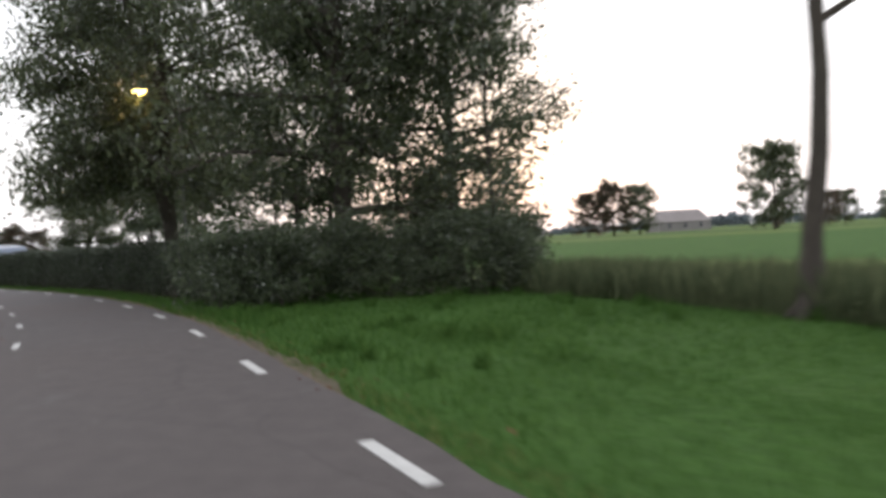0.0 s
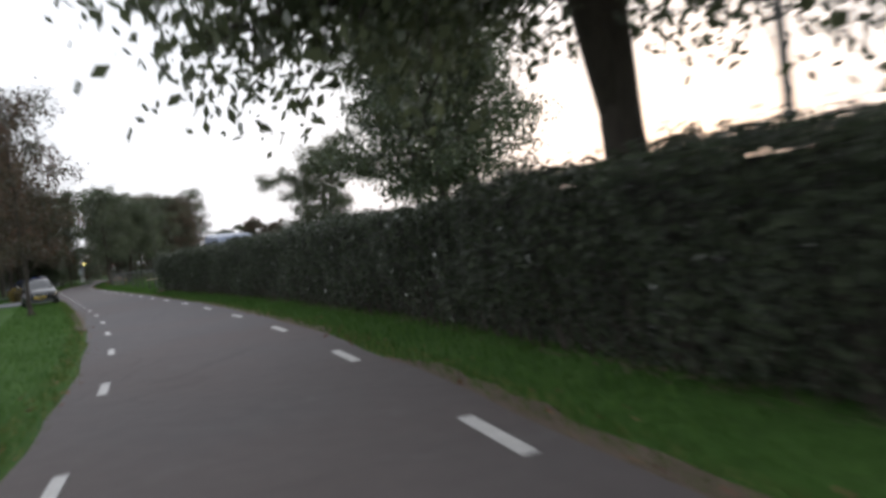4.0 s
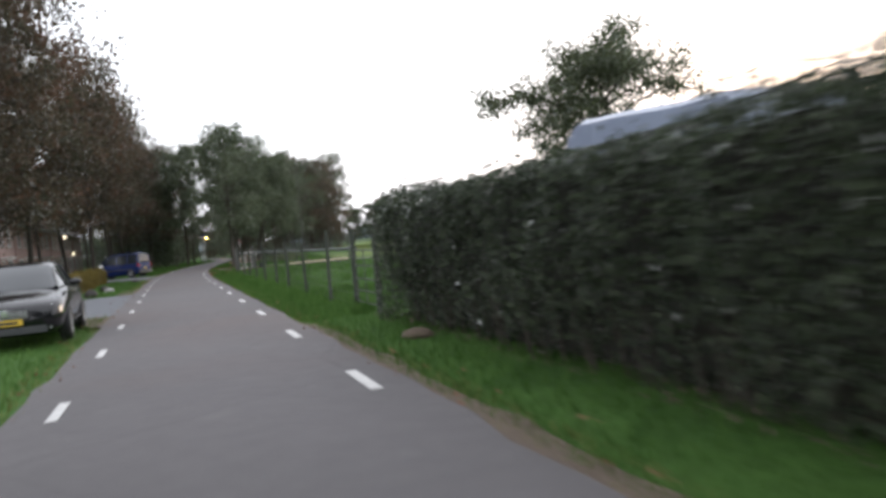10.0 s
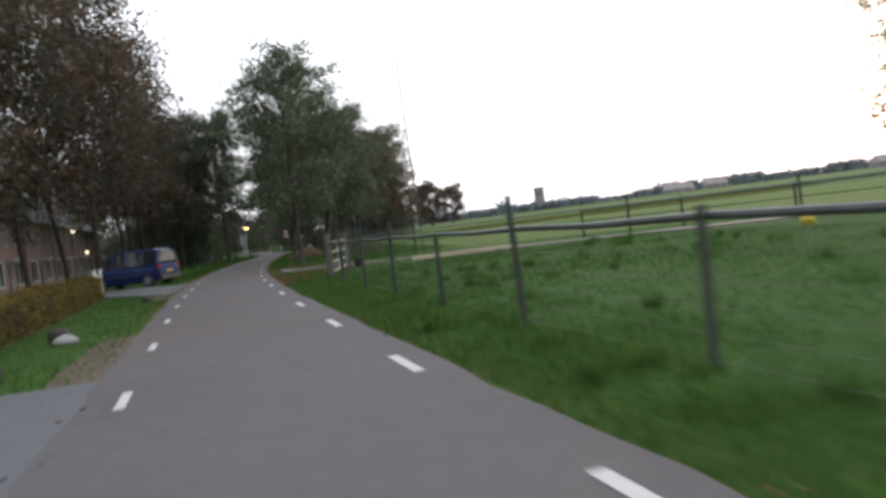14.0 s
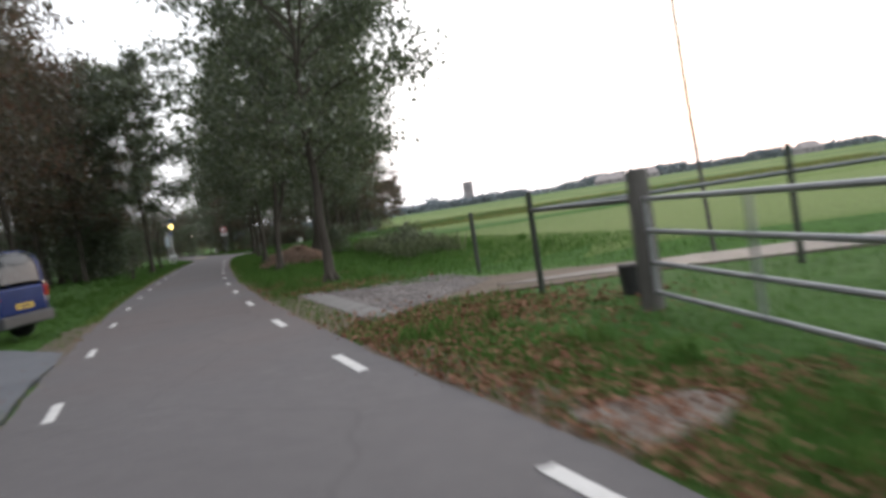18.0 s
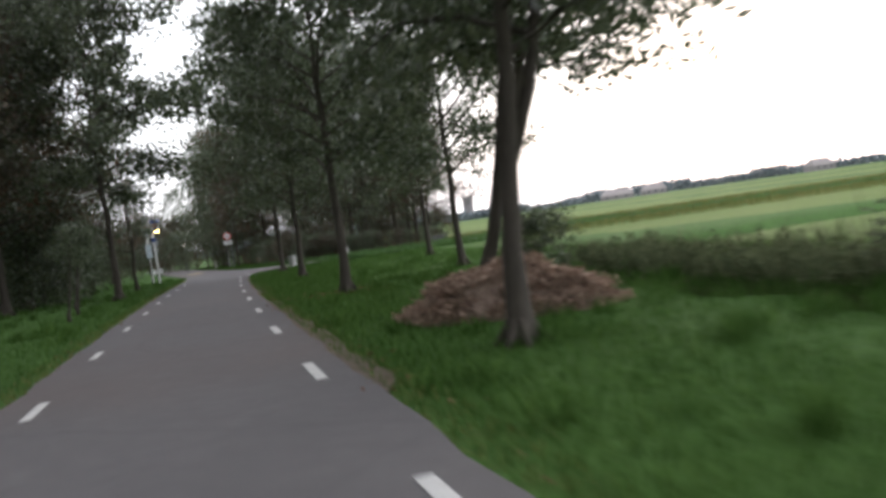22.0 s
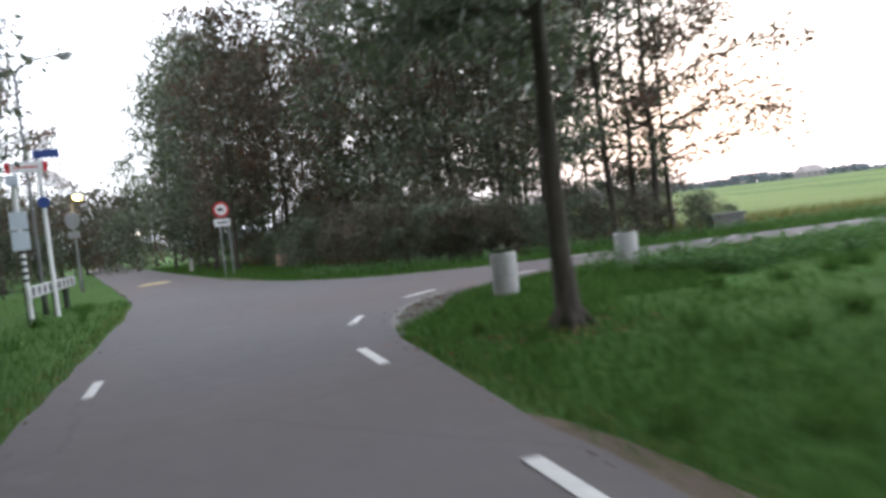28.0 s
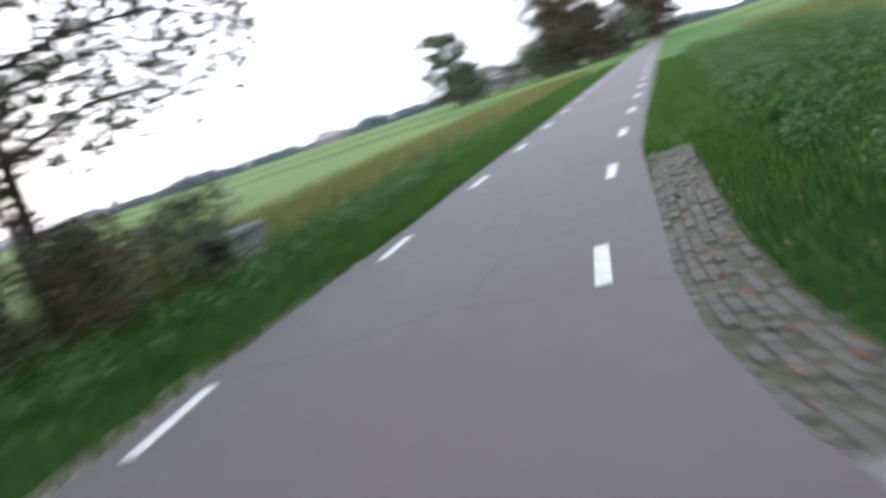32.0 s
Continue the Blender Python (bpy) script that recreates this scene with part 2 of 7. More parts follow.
def thing(name, label, category, group="", at=None, kind=""):
    ob = new(name)
    ob.empty_display_size = 0.2
    if at is not None:
        ob.matrix_world = at
    return tagged(ob, label, category, group, kind)


def box(bm, lo, hi, bevel=0.0, m=None):
    r = bmesh.ops.create_cube(bm, size=1.0, matrix=Matrix.Translation([(a + b) / 2 for a, b in zip(lo, hi)]) @ Matrix.Diagonal([b - a for a, b in zip(lo, hi)] + [1]))
    vs = r["verts"]
    if bevel:
        es = list({e for v in vs for e in v.link_edges})
        bv = bmesh.ops.bevel(bm, geom=es, offset=bevel, segments=2, affect="EDGES", profile=0.5)
        vs = list({v for f in bv["faces"] for v in f.verts} | {v for v in vs if v.is_valid})
    if m is not None:
        bmesh.ops.transform(bm, matrix=m, verts=vs)
    return vs


def tube(bm, pts, radii, sides=8, cap=True):
    """A tapered tube along a line of points."""
    pts = [Vector(p) for p in pts]
    rings, q, last = [], None, None
    for i, p in enumerate(pts):
        d = (pts[min(i + 1, len(pts) - 1)] - pts[max(i - 1, 0)]).normalized()
        if d.length < 0.5:
            d = last or Vector((0, 0, 1))
        q = d.to_track_quat("Z", "Y") if q is None else last.rotation_difference(d) @ q
        last = d
        r = radii[i] if isinstance(radii, (list, tuple)) else radii
        rings.append([bm.verts.new(p + q @ Vector((math.cos(a) * r, math.sin(a) * r, 0))) for a in [2 * math.pi * k / sides for k in range(sides)]])
    for a, b in zip(rings, rings[1:]):
        for k in range(sides):
            bm.faces.new((a[k], a[(k + 1) % sides], b[(k + 1) % sides], b[k]))
    if cap:
        bm.faces.new(rings[0][::-1])
        bm.faces.new(rings[-1])


def catmull(ctrl, step):
    pts = [np.array(p, float) for p in ctrl]
    pts = [2 * pts[0] - pts[1]] + pts + [2 * pts[-1] - pts[-2]]
    out = []
    for a, b, c, d in zip(pts, pts[1:], pts[2:], pts[3:]):
        k = max(2, int(np.linalg.norm(c - b) / step))
        for t in np.linspace(0, 1, k, endpoint=False):
            out.append(0.5 * (2 * b + (c - a) * t + (2 * a - 5 * b + 4 * c - d) * t**2 + (3 * b - a - 3 * c + d) * t**3))
    out.append(pts[-2])
    return np.array(out)


class Line:
    """A smooth line on the ground; at(s, d): s metres along it, d metres to its right."""

    def __init__(self, ctrl, step=0.5, start=0.0):
        self.p = catmull(ctrl, step)
        self.s = np.r_[0, np.cumsum(np.linalg.norm(np.diff(self.p, axis=0), axis=1))] - start
        g = np.gradient(self.p, axis=0)
        self.t = g / np.linalg.norm(g, axis=1)[:, None]

    def at(self, s, d=0.0):
        x, y = np.interp(s, self.s, self.p[:, 0]), np.interp(s, self.s, self.p[:, 1])
        tx, ty = np.interp(s, self.s, self.t[:, 0]), np.interp(s, self.s, self.t[:, 1])
        h = math.hypot(tx, ty)
        return np.array([x + d * ty / h, y - d * tx / h])

    def yaw(self, s):
        return math.atan2(-np.interp(s, self.s, self.t[:, 0]), np.interp(s, self.s, self.t[:, 1]))

    def near(self, x, y):
        """Metres along and to the right for arrays of places."""
        x, y = np.atleast_1d(x), np.atleast_1d(y)
        d2 = (x[:, None] - self.p[None, :, 0]) ** 2 + (y[:, None] - self.p[None, :, 1]) ** 2
        i = d2.argmin(1)
        dx, dy = x - self.p[i, 0], y - self.p[i, 1]
        return self.s[i], dx * self.t[i, 1] - dy * self.t[i, 0]


# ---------- the road ----------
# The line of the right-hand marks, and the distance to the left-hand ones.
RIGHT = Line([(10.5, -60), (7.6, -30), (5.4, -13), (2.9, -3.0), (-0.43, 4.87), (-6.25, 17.3), (-13.6, 29.12), (-22.22, 40.08), (-31.38, 50.51), (-40.55, 60.71),
              (-49.75, 70.87), (-59.0, 81.13), (-67.94, 91.56), (-76.34, 102.24), (-84.52, 113.46), (-92.38, 124.64), (-97.43, 132.16), (-103.5, 141.1), (-107.9, 146.7), (-120.0, 160.2), (-132.2, 173.9), (-160, 205)])
RIGHT.s -= float(RIGHT.near(-0.43, 4.87)[0][0])
PATHLINE = Line([(-97.43, 132.16), (-98.9, 134.9), (-99.25, 138.0), (-97.85, 140.9), (-95.03, 142.95), (-91.77, 144.78), (-88.6, 146.43), (-70, 155.8), (-40, 171), (20, 201), (120, 252)])
LANE, EDGE = 2.68, 0.42
S_END = float(RIGHT.near(-97.43, 132.16)[0][0])
S_IN = S_END - 3.0
S_OUT = float(RIGHT.near(-109, 148.4)[0][0])
CORNER = [(-97.05, 132.45), (-97.75, 133.6), (-98.35, 134.9), (-98.72, 136.1), (-98.85, 137.3), (-98.7, 138.4), (-98.28, 139.5), (-97.6, 140.4), (-96.75, 141.25), (-96.1, 141.8), (-95.25, 142.36), (-93.95, 143.11)]
FARSIDE = [(-98.4, 144.2), (-99.7, 143.85), (-101.2, 143.75), (-102.6, 144.0), (-104.0, 144.65), (-105.5, 145.6), (-107.2, 146.95)]
WORN = [(-62.4, 85.8), (-61.9, 85.15), (-61.5, 85.55), (-61.35, 86.0), (-61.7, 86.25), (-62.1, 86.15)]
DRIVE = [(-66.2, 90.9), (-70.0, 95.5), (-66.4, 95.3), (-62.0, 94.6), (-62.0, 93.2), (-65.4, 92.4)]
TRACK = [(-62.0, 94.6), (-20.0, 95.0), (-20.0, 93.2), (-62.0, 93.2)]
DRIVE_L = [(-45.4, 62.0), (-53.3, 70.9), (-55.6, 69.0), (-61.0, 66.4), (-56.0, 58.0), (-52.5, 60.2)]
DRIVE_L2 = [(-66.7, 85.0), (-71.4, 90.8), (-75.5, 92.6), (-84.0, 92.0), (-82.0, 86.6), (-73.4, 87.6)]
HARD = [DRIVE, TRACK, DRIVE_L, DRIVE_L2, WORN]


def within(poly, x, y):
    inside = np.zeros(len(x), bool)
    for (x0, y0), (x1, y1) in zip(poly[-1:] + poly[:-1], poly):
        inside ^= ((y0 > y) != (y1 > y)) & (x < (x1 - x0) * (y - y0) / (y1 - y0 + 1e-12) + x0)
    return inside


kerb_line = Line(CORNER + [(-91.04, 144.71)], 0.15)
far_bank = Line([(-80, 153.4), (-93.5, 146.6)] + FARSIDE + [(-112, 152.3), (-118, 158.5), (-124, 165.5)], 0.3)


def apron_width(s):
    return np.clip((s - 1.8) / 1.8, 0.03, 1) * (0.80 - 0.34 * np.clip((s - 7.5) / 2.5, 0, 1))


rng = np.random.default_rng(5)


def strip(bm, left, right):
    a = [bm.verts.new((p[0], p[1], 0)) for p in left]
    b = [bm.verts.new((p[0], p[1], 0)) for p in right]
    for i in range(len(a) - 1):
        bm.faces.new((a[i], b[i], b[i + 1], a[i + 1]))


def rough_edge(line, s, d):
    return line.at(s, d + 0.022 * math.sin(s * 1.3) + 0.018 * math.sin(s * 3.7 + 1) + rng.normal(0, 0.012))


bm = bmesh.new()
ss = np.linspace(RIGHT.s[0] + 1, S_IN, 260)
in_l, in_r = [rough_edge(RIGHT, s, -LANE - EDGE) for s in ss], [rough_edge(RIGHT, s, EDGE - 0.08) for s in ss]
strip(bm, in_l, in_r)
ss = np.linspace(17.5, PATHLINE.s[-1] - 1, 120)
pa_r, pa_l = [rough_edge(PATHLINE, s, 0.36) for s in ss], [rough_edge(PATHLINE, s, -2.36) for s in ss]
strip(bm, pa_l, pa_r)
ss = np.linspace(S_OUT, RIGHT.s[-1] - 1, 40)
out_l, out_r = [rough_edge(RIGHT, s, -LANE - EDGE) for s in ss], [rough_edge(RIGHT, s, EDGE - 0.08) for s in ss]
strip(bm, out_l, out_r)
rim = [in_l[-1], in_r[-1]] + [np.array(p) for p in CORNER] + [pa_r[0], pa_l[0], np.array((-94.69, 146.06)), np.array((-96.5, 145.18))] + [np.array(p) for p in FARSIDE] + [out_r[0], out_l[0]]
rim += [rough_edge(RIGHT, s, -LANE - EDGE) for s in np.arange(S_OUT - 0.8, S_IN + 0.5, -0.8)]
JUNCTION = [(float(p[0]), float(p[1])) for p in rim]
cdt = geometry.delaunay_2d_cdt([Vector((p[0], p[1])) for p in rim], [], [list(range(len(rim)))], 1, 1e-5)
fill = [bm.verts.new((v.x, v.y, 0)) for v in cdt[0]]
for tri in cdt[2]:
    bm.faces.new([fill[i] for i in tri])
bmesh.ops.remove_doubles(bm, verts=bm.verts, dist=0.001)
bmesh.ops.recalc_face_normals(bm, faces=bm.faces)
ext = bmesh.ops.extrude_face_region(bm, geom=bm.faces[:])
bmesh.ops.translate(bm, verts=[v for v in ext["geom"] if isinstance(v, bmesh.types.BMVert)], vec=(0, 0, -0.10))
road = new("road", bm_mesh("road", bm, M_ASPHALT))
tagged(road, "worn grey asphalt lane with ragged edges", "road", kind="structure")


def dash_mesh(length, width=0.10):
    bm = bmesh.new()
    box(bm, (-width / 2, -length / 2, -0.004), (width / 2, length / 2, 0.0035), 0.002)
    return bm_mesh("road_mark", bm, M_MARK)


DASH = dash_mesh(1.12, 0.11)
DASH_L = dash_mesh(0.95, 0.10)


def lay_dash(line, s, d, me):
    p = line.at(s, d)
    ob = new("road_mark", me)
    ob.matrix_world = pose(p[0], p[1], 0.005, 0, 0, math.degrees(line.yaw(s)))
    ob.parent = road


for i in range(-3, 36):
    lay_dash(RIGHT, 4.6 * i, 0, DASH)
    if i < 35:
        lay_dash(RIGHT, 4.6 * (i + 1) + 0.7, -LANE, DASH_L)
for x, y in ((-99.1, 135.45), (-99.2, 138.45), (-97.8, 140.9), (-95.03, 142.95), (-91.77, 144.78), (-88.6, 146.43)):
    lay_dash(PATHLINE, float(PATHLINE.near(x, y)[0][0]), 0, DASH_L)
s_last = float(PATHLINE.near(-88.6, 146.43)[0][0])
for k in range(1, 16):
    lay_dash(PATHLINE, s_last + 3.6 * k, 0, DASH_L)
for k in range(0, 14):
    lay_dash(PATHLINE, 12.1 + 3.62 * k, (-2.5, -2.17, -2.04)[min(k, 2)], DASH_L)

# ---------- the ground ----------
def ditch_depth(x, y):
    """How far the ditch beside the meadow lies under the verge."""
    d = DITCH.near(x, y)[1]
    return -0.55 * np.exp(-((d / 0.9) ** 2))


DITCH = Line([(40, 100), (-30, 97.0), (-55, 96.6), (-64.0, 97.2), (-68.6, 102.0), (-73.0, 108.6), (-76.6, 114.6), (-77.4, 118.0), (-74.5, 122.5), (-66, 127), (-40, 138), (40, 170)])
MARSH = Line([(13, -40), (9, -12), (6.8, 1), (5.8, 7), (5.0, 11.2), (3.9, 14.6), (2.5, 17.6), (1.8, 20.5), (0, 30), (6, 60)])
FENCELINE = Line([(-36.5, 58.6), (-47, 70.4), (-58.2, 82.9), (-60.3, 85.4), (-62.3, 89.7), (-63.85, 91.7)])

xs = np.unique(np.r_[-3000, -1500, -800, -400, np.arange(-240, -150, 10), np.arange(-150, 30, 1.5), np.arange(30, 120, 10), 200, 400, 800, 1500, 3000])
ys = np.unique(np.r_[-3000, -1500, -800, -300, np.arange(-120, -20, 10), np.arange(-20, 180, 1.5), np.arange(180, 300, 8), 330, 370, 420, 480, 560, 700, 900, 1300, 2000, 3500])
gx, gy = np.meshgrid(xs, ys)
fx, fy = gx.ravel(), gy.ravel()
rs, rd = RIGHT.near(fx, fy)
ps, pd = PATHLINE.near(fx, fy)
far = (np.abs(rd + 1.3) > 2.6) & (np.abs(pd + 1.1) > 2.4)
gz = np.where(far, -0.02, -0.05) + np.where(far & (np.abs(fx) < 200) & (fy < 260), rng.normal(0, 0.015, fx.size), 0)
gz = gz + np.where((np.abs(fx) < 150) & (fy > 92) & (fy < 170) & (rd > 3.5) & (pd > 2.5), ditch_depth(fx, fy), 0)
for poly in HARD:
    gz = np.where(within(poly, fx, fy), -0.09, gz)
nx, ny = len(xs), len(ys)
quad = np.array([(j * nx + i, j * nx + i + 1, (j + 1) * nx + i + 1, (j + 1) * nx + i) for j in range(ny - 1) for i in range(nx - 1)])
cx, cy = fx[quad].mean(1), fy[quad].mean(1)
crs, crd = RIGHT.near(cx, cy)
cps, cpd = PATHLINE.near(cx, cy)
dd = DITCH.near(cx, cy)[1]
zone = np.zeros(len(quad), int)
right = (crd > 0.5) & (cps < 1)
reed_d = MARSH.near(cx, cy)[1]
zone[right & (crs < 34) & (reed_d > 0.5)] = 1
zone[right & (crs > 20) & (cy < 93) & (crd > 1.8) & (reed_d < 0.5)] = 2
zone[right & (crs > 20) & (crd > 34) & (cy < 96)] = 1
zone[(crd > 2) & (cy >= 93) & (dd > 1.2)] = 1
zone[(cpd > 2.6) & (cps > 18) & (cy > 130)] = np.where(cpd > 9, 1, 0)[(cpd > 2.6) & (cps > 18) & (cy > 130)]
zone[(cpd < -5.5) & (cps > 18)] = 1
zone[(crd > 30) & (np.abs(crd - 75) < 9) & (zone == 1) & (cy > 40)] = 3
zone[(crd > 30) & (np.abs(crd - 150) < 25) & (zone == 1)] = 3
zone[(np.hypot(cx + 50, cy - 90) > 420)] = 3
ground = new("ground", mesh_np("ground", np.c_[fx, fy, gz], quad, (M_VERGE, M_FIELD, M_PADDOCK, M_FIELD2), zone))
tagged(ground, "flat green meadow and verge land with a shallow ditch", "ground", kind="structure")

# ---------- trees ----------
def leaves_mesh(name, clumps, per, leaf, material, seed, flat=0.5):
    """Many small leaves along sprays, each given as its centre, half axis and thickness."""
    r = np.random.default_rng(seed)
    c = np.repeat([k[0] for k in clumps], per, 0)
    axis = np.repeat([k[1] for k in clumps], per, 0)
    thick = np.repeat([k[2] for k in clumps], per, 0)
    n = len(c)
    along = r.uniform(-1.0, 1.0, (n, 1))
    p = c + axis * along + r.normal(size=(n, 3)) * (thick * (1.0 - 0.35 * np.abs(along[:, 0])))[:, None] * (1.0, 1.0, 0.9)
    nrm = r.normal(size=c.shape)
    nrm[:, 2] += flat
    nrm /= np.linalg.norm(nrm, axis=1)[:, None]
    u = np.cross(nrm, r.normal(size=c.shape))
    u /= np.linalg.norm(u, axis=1)[:, None]
    v = np.cross(nrm, u)
    size = leaf * (0.5 + 0.9 * r.random((n, 1)))
    a, b = u * size, v * size * 0.55
    verts = np.stack([p - a, p - b * 1.0 + a * 0.1, p + a, p + b], 1).reshape(-1, 3)
    return mesh_np(name, verts, np.arange(len(verts)).reshape(-1, 4), (material,))


def make_tree(name, label, height, base, radius, limbs, per, leaf, leafmat, barkmat, seed, trunk=0.16, lean=0.0, shape="tall", clumpr=0.55, group="", extra=0, twigs=4, droop=0.0, fork=0.0, arms=(), lobes=0.22):
    """A tree at the origin: a tapered trunk (forked at a given height) with arching limbs and side twigs, and leaves in uneven sprays.
    arms: single long limbs as azimuth in degrees, height, length and rise."""
    r = random.Random(seed)
    root = thing(name, label, "tree" if height > 4 else "shrub", group)
    bm = bmesh.new()
    n = 12
    bx, by = r.uniform(-1, 1) * 0.013 * height, r.uniform(-1, 1) * 0.013 * height
    spine = []
    for i in range(n):
        t = i / (n - 1)
        spine.append(Vector((bx * math.sin(2.4 * t) + lean * t * height * 0.1 + r.uniform(-1, 1) * 0.005 * height, by * math.sin(3.1 * t) + r.uniform(-1, 1) * 0.005 * height, t * height * 0.95)))
    spine[0] = Vector((0, 0, -0.15))
    rad = [trunk * (1.0 - 0.9 * (i / (n - 1)) ** 0.9) for i in range(n)]
    foot = Vector((spine[1].x * 0.06, spine[1].y * 0.06, 0.22))
    tube(bm, [spine[0], foot, *spine[1:]], [trunk * 1.75, trunk * 1.15, *rad[1:]], 9)
    for k in range(5 if trunk > 0.1 else 0):
        a = 1.26 * k + r.uniform(-0.3, 0.3)
        e = Vector((math.cos(a), math.sin(a), 0))
        tube(bm, [foot + Vector((0, 0, 0.16)), foot + e * trunk * 1.25 + Vector((0, 0, -0.10)), foot + e * trunk * 2.6 + Vector((0, 0, -0.30))], [trunk * 0.5, trunk * 0.42, trunk * 0.2], 6, False)
    stems = [spine]
    if fork:
        i0 = int(fork / (height * 0.95) * (n - 1))
        a = 0.3
        second = [spine[0]] * (i0 + 1)
        second[i0] = spine[i0]
        for i in range(i0 + 1, n):
            f = (i - i0) / (n - 1 - i0)
            out = 0.11 * height * f ** 0.7
            second.append(spine[i] + Vector((math.cos(a) * out, math.sin(a) * out, -0.02 * height * f)))
        tube(bm, second[i0:], [q * 0.85 for q in rad[i0:]], 8)
        stems.append(second)
    clumps = []
    ph = [r.uniform(0, 6.28) for _ in range(3)]

    def limb(o, a, w, rise, lr, count):
        dirh = Vector((math.cos(a), math.sin(a), 0))
        bend = Vector((-math.sin(a), math.cos(a), 0)) * w * r.uniform(-0.16, 0.16)
        pts = [o, o + dirh * w * 0.33 + Vector((0, 0, 0.55 * rise + 0.08 * w)), o + dirh * w * 0.68 + bend * 0.7 + Vector((0, 0, 0.9 * rise + 0.10 * w)), o + dirh * w + bend + Vector((0, 0, rise))]
        tube(bm, pts, [lr, lr * 0.72, lr * 0.45, lr * 0.18], 5, False)
        for q in range(count):
            fr = min(1.0, 0.26 + 0.78 * (q + r.random()) / count)
            g = fr * 3
            i = min(2, int(g))
            c = pts[i].lerp(pts[i + 1], g - i)
            side = a + (1 if q % 2 else -1) * r.uniform(0.35, 1.1)
            ln = clumpr * r.uniform(0.8, 1.7)
            e = Vector((math.cos(side) * ln, math.sin(side) * ln, ln * r.uniform(-0.5, 0.95) - droop * ln))
            if lr > 0.02:
                tube(bm, [c, c + e], [lr * 0.28, lr * 0.08], 3, False)
            clumps.append((tuple(c + e * 0.55), tuple(e * 0.6), clumpr * r.uniform(0.30, 0.52)))

    for k in range(limbs):
        t = (k + 0.5) / limbs
        z = base + (height - base) * (t ** 0.92)
        line = stems[k % len(stems)] if not fork or z > fork else spine
        f = min(z / (height * 0.95), 0.99) * (n - 1)
        o = line[int(f)].lerp(line[min(int(f) + 1, n - 1)], f - int(f))
        a = k * 2.399 + r.uniform(-0.6, 0.6)
        if shape == "tall":
            w = radius * (0.45 + 0.85 * math.sin(math.pi * min(1, 0.10 + 0.84 * t) ** 0.75)) * 0.82
        elif shape == "cone":
            w = radius * (1.08 - 0.95 * t)
        else:
            w = radius * math.sqrt(max(0.06, 1 - (2 * t - 0.85) ** 2 * 0.8))
        w *= r.uniform(0.62, 1.12) * (1 + lobes * math.sin(2 * a + ph[0]) + 0.6 * lobes * math.sin(3 * a + 5 * t + ph[1]))
        limb(o, a, w, (r.uniform(-0.05, 0.35) + (0.55 * t if base > 0.5 else 0.2 * t) - droop * 1.2) * w, max(0.014, trunk * 0.36 * (1 - 0.6 * t)), twigs)
    for a, z, w, rise in arms:
        f = min(z / (height * 0.95), 0.99) * (n - 1)
        limb(spine[int(f)].lerp(spine[min(int(f) + 1, n - 1)], f - int(f)), radians(a), w, rise, trunk * 0.38, twigs * 3)
    for k in range(extra):
        c = spine[-1] + Vector((r.uniform(-0.5, 0.5), r.uniform(-0.5, 0.5), r.uniform(-0.9, 0.35)))
        clumps.append((tuple(c), (0, 0, clumpr * 0.6), clumpr * 0.4))
    part("trunk", bm, barkmat, root, smooth=True)
    part_me("crown", leaves_mesh("crown", clumps, per, leaf, leafmat, seed), root)
    return root


def place(ob, x, y, turn=0.0, scale=1.0, z=0.0, label="", tall=1.0):
    c = copy_thing(ob, pose(x, y, z, 0, 0, turn) @ Matrix.Diagonal((scale, scale, scale * tall, 1)))
    if label:
        tagged(c, label)
    return c


ALDER = [make_tree("alder_tree", "tall alder with bare lower trunk and dark green crown", 9.9, 2.7, 3.1, 38, 115, 0.078, M_LEAF, M_BARK, 11 + k, 0.122, lean=0.7 if k == 1 else 0.0, shape="tall", clumpr=0.72, group="roadside alders", extra=3, twigs=5, fork=2.4 if k == 1 else 0.0, lobes=0.3) for k in range(3)]
LEANER = [make_tree("alder_tree", "slender alder stem leaning out beside the brush pile", 9.9, 3.6, 2.6, 32, 110, 0.078, M_LEAF, M_BARK, 15 + k, 0.135, lean=1.9, shape="tall", clumpr=0.72, group="roadside alders", extra=3, twigs=5, lobes=0.3) for k in range(2)]
OAK = [make_tree("oak_tree", "broad leafy tree with a dark airy crown", 15.0, 2.4, 5.0, 44, 70, 0.13, M_LEAF_OAK, M_BARK_DARK, 31 + k, 0.33, shape="round", clumpr=1.1, extra=5, twigs=5, droop=0.08) for k in range(1)]
LONE = make_tree("oak_tree", "lone meadow tree with gaps in its leaning crown", 8.8, 2.6, 2.9, 36, 190, 0.08, M_LEAF_OAK, M_BARK_DARK, 37, 0.30, lean=0.5, shape="tall", clumpr=0.85, extra=5, twigs=5, droop=0.16, fork=2.4, arms=((200, 5.4, 4.7, 1.5), (195, 2.7, 2.6, 0.1), (20, 2.6, 3.2, 0.1)), lobes=0.35)
DISTANT = [make_tree("field_tree", "distant round-crowned tree at the edge of the meadow", 15.0, 1.2, 6.4, 34, 80, 0.28, M_LEAF_OAK if k else M_LEAF_BROWN, M_BARK_DARK, 231 + k, 0.33, shape="round", clumpr=1.5, extra=5, twigs=4, droop=0.05, lobes=0.15) for k in range(2)]
LOW = [make_tree("field_shrub", "low dark hedgerow shrub across the meadow", 2.6, 0.1, 1.5, 16, 16, 0.16, M_LEAF, M_BARK_DARK, 241 + k, 0.05, shape="round", clumpr=0.6, extra=3, twigs=3) for k in range(2)]
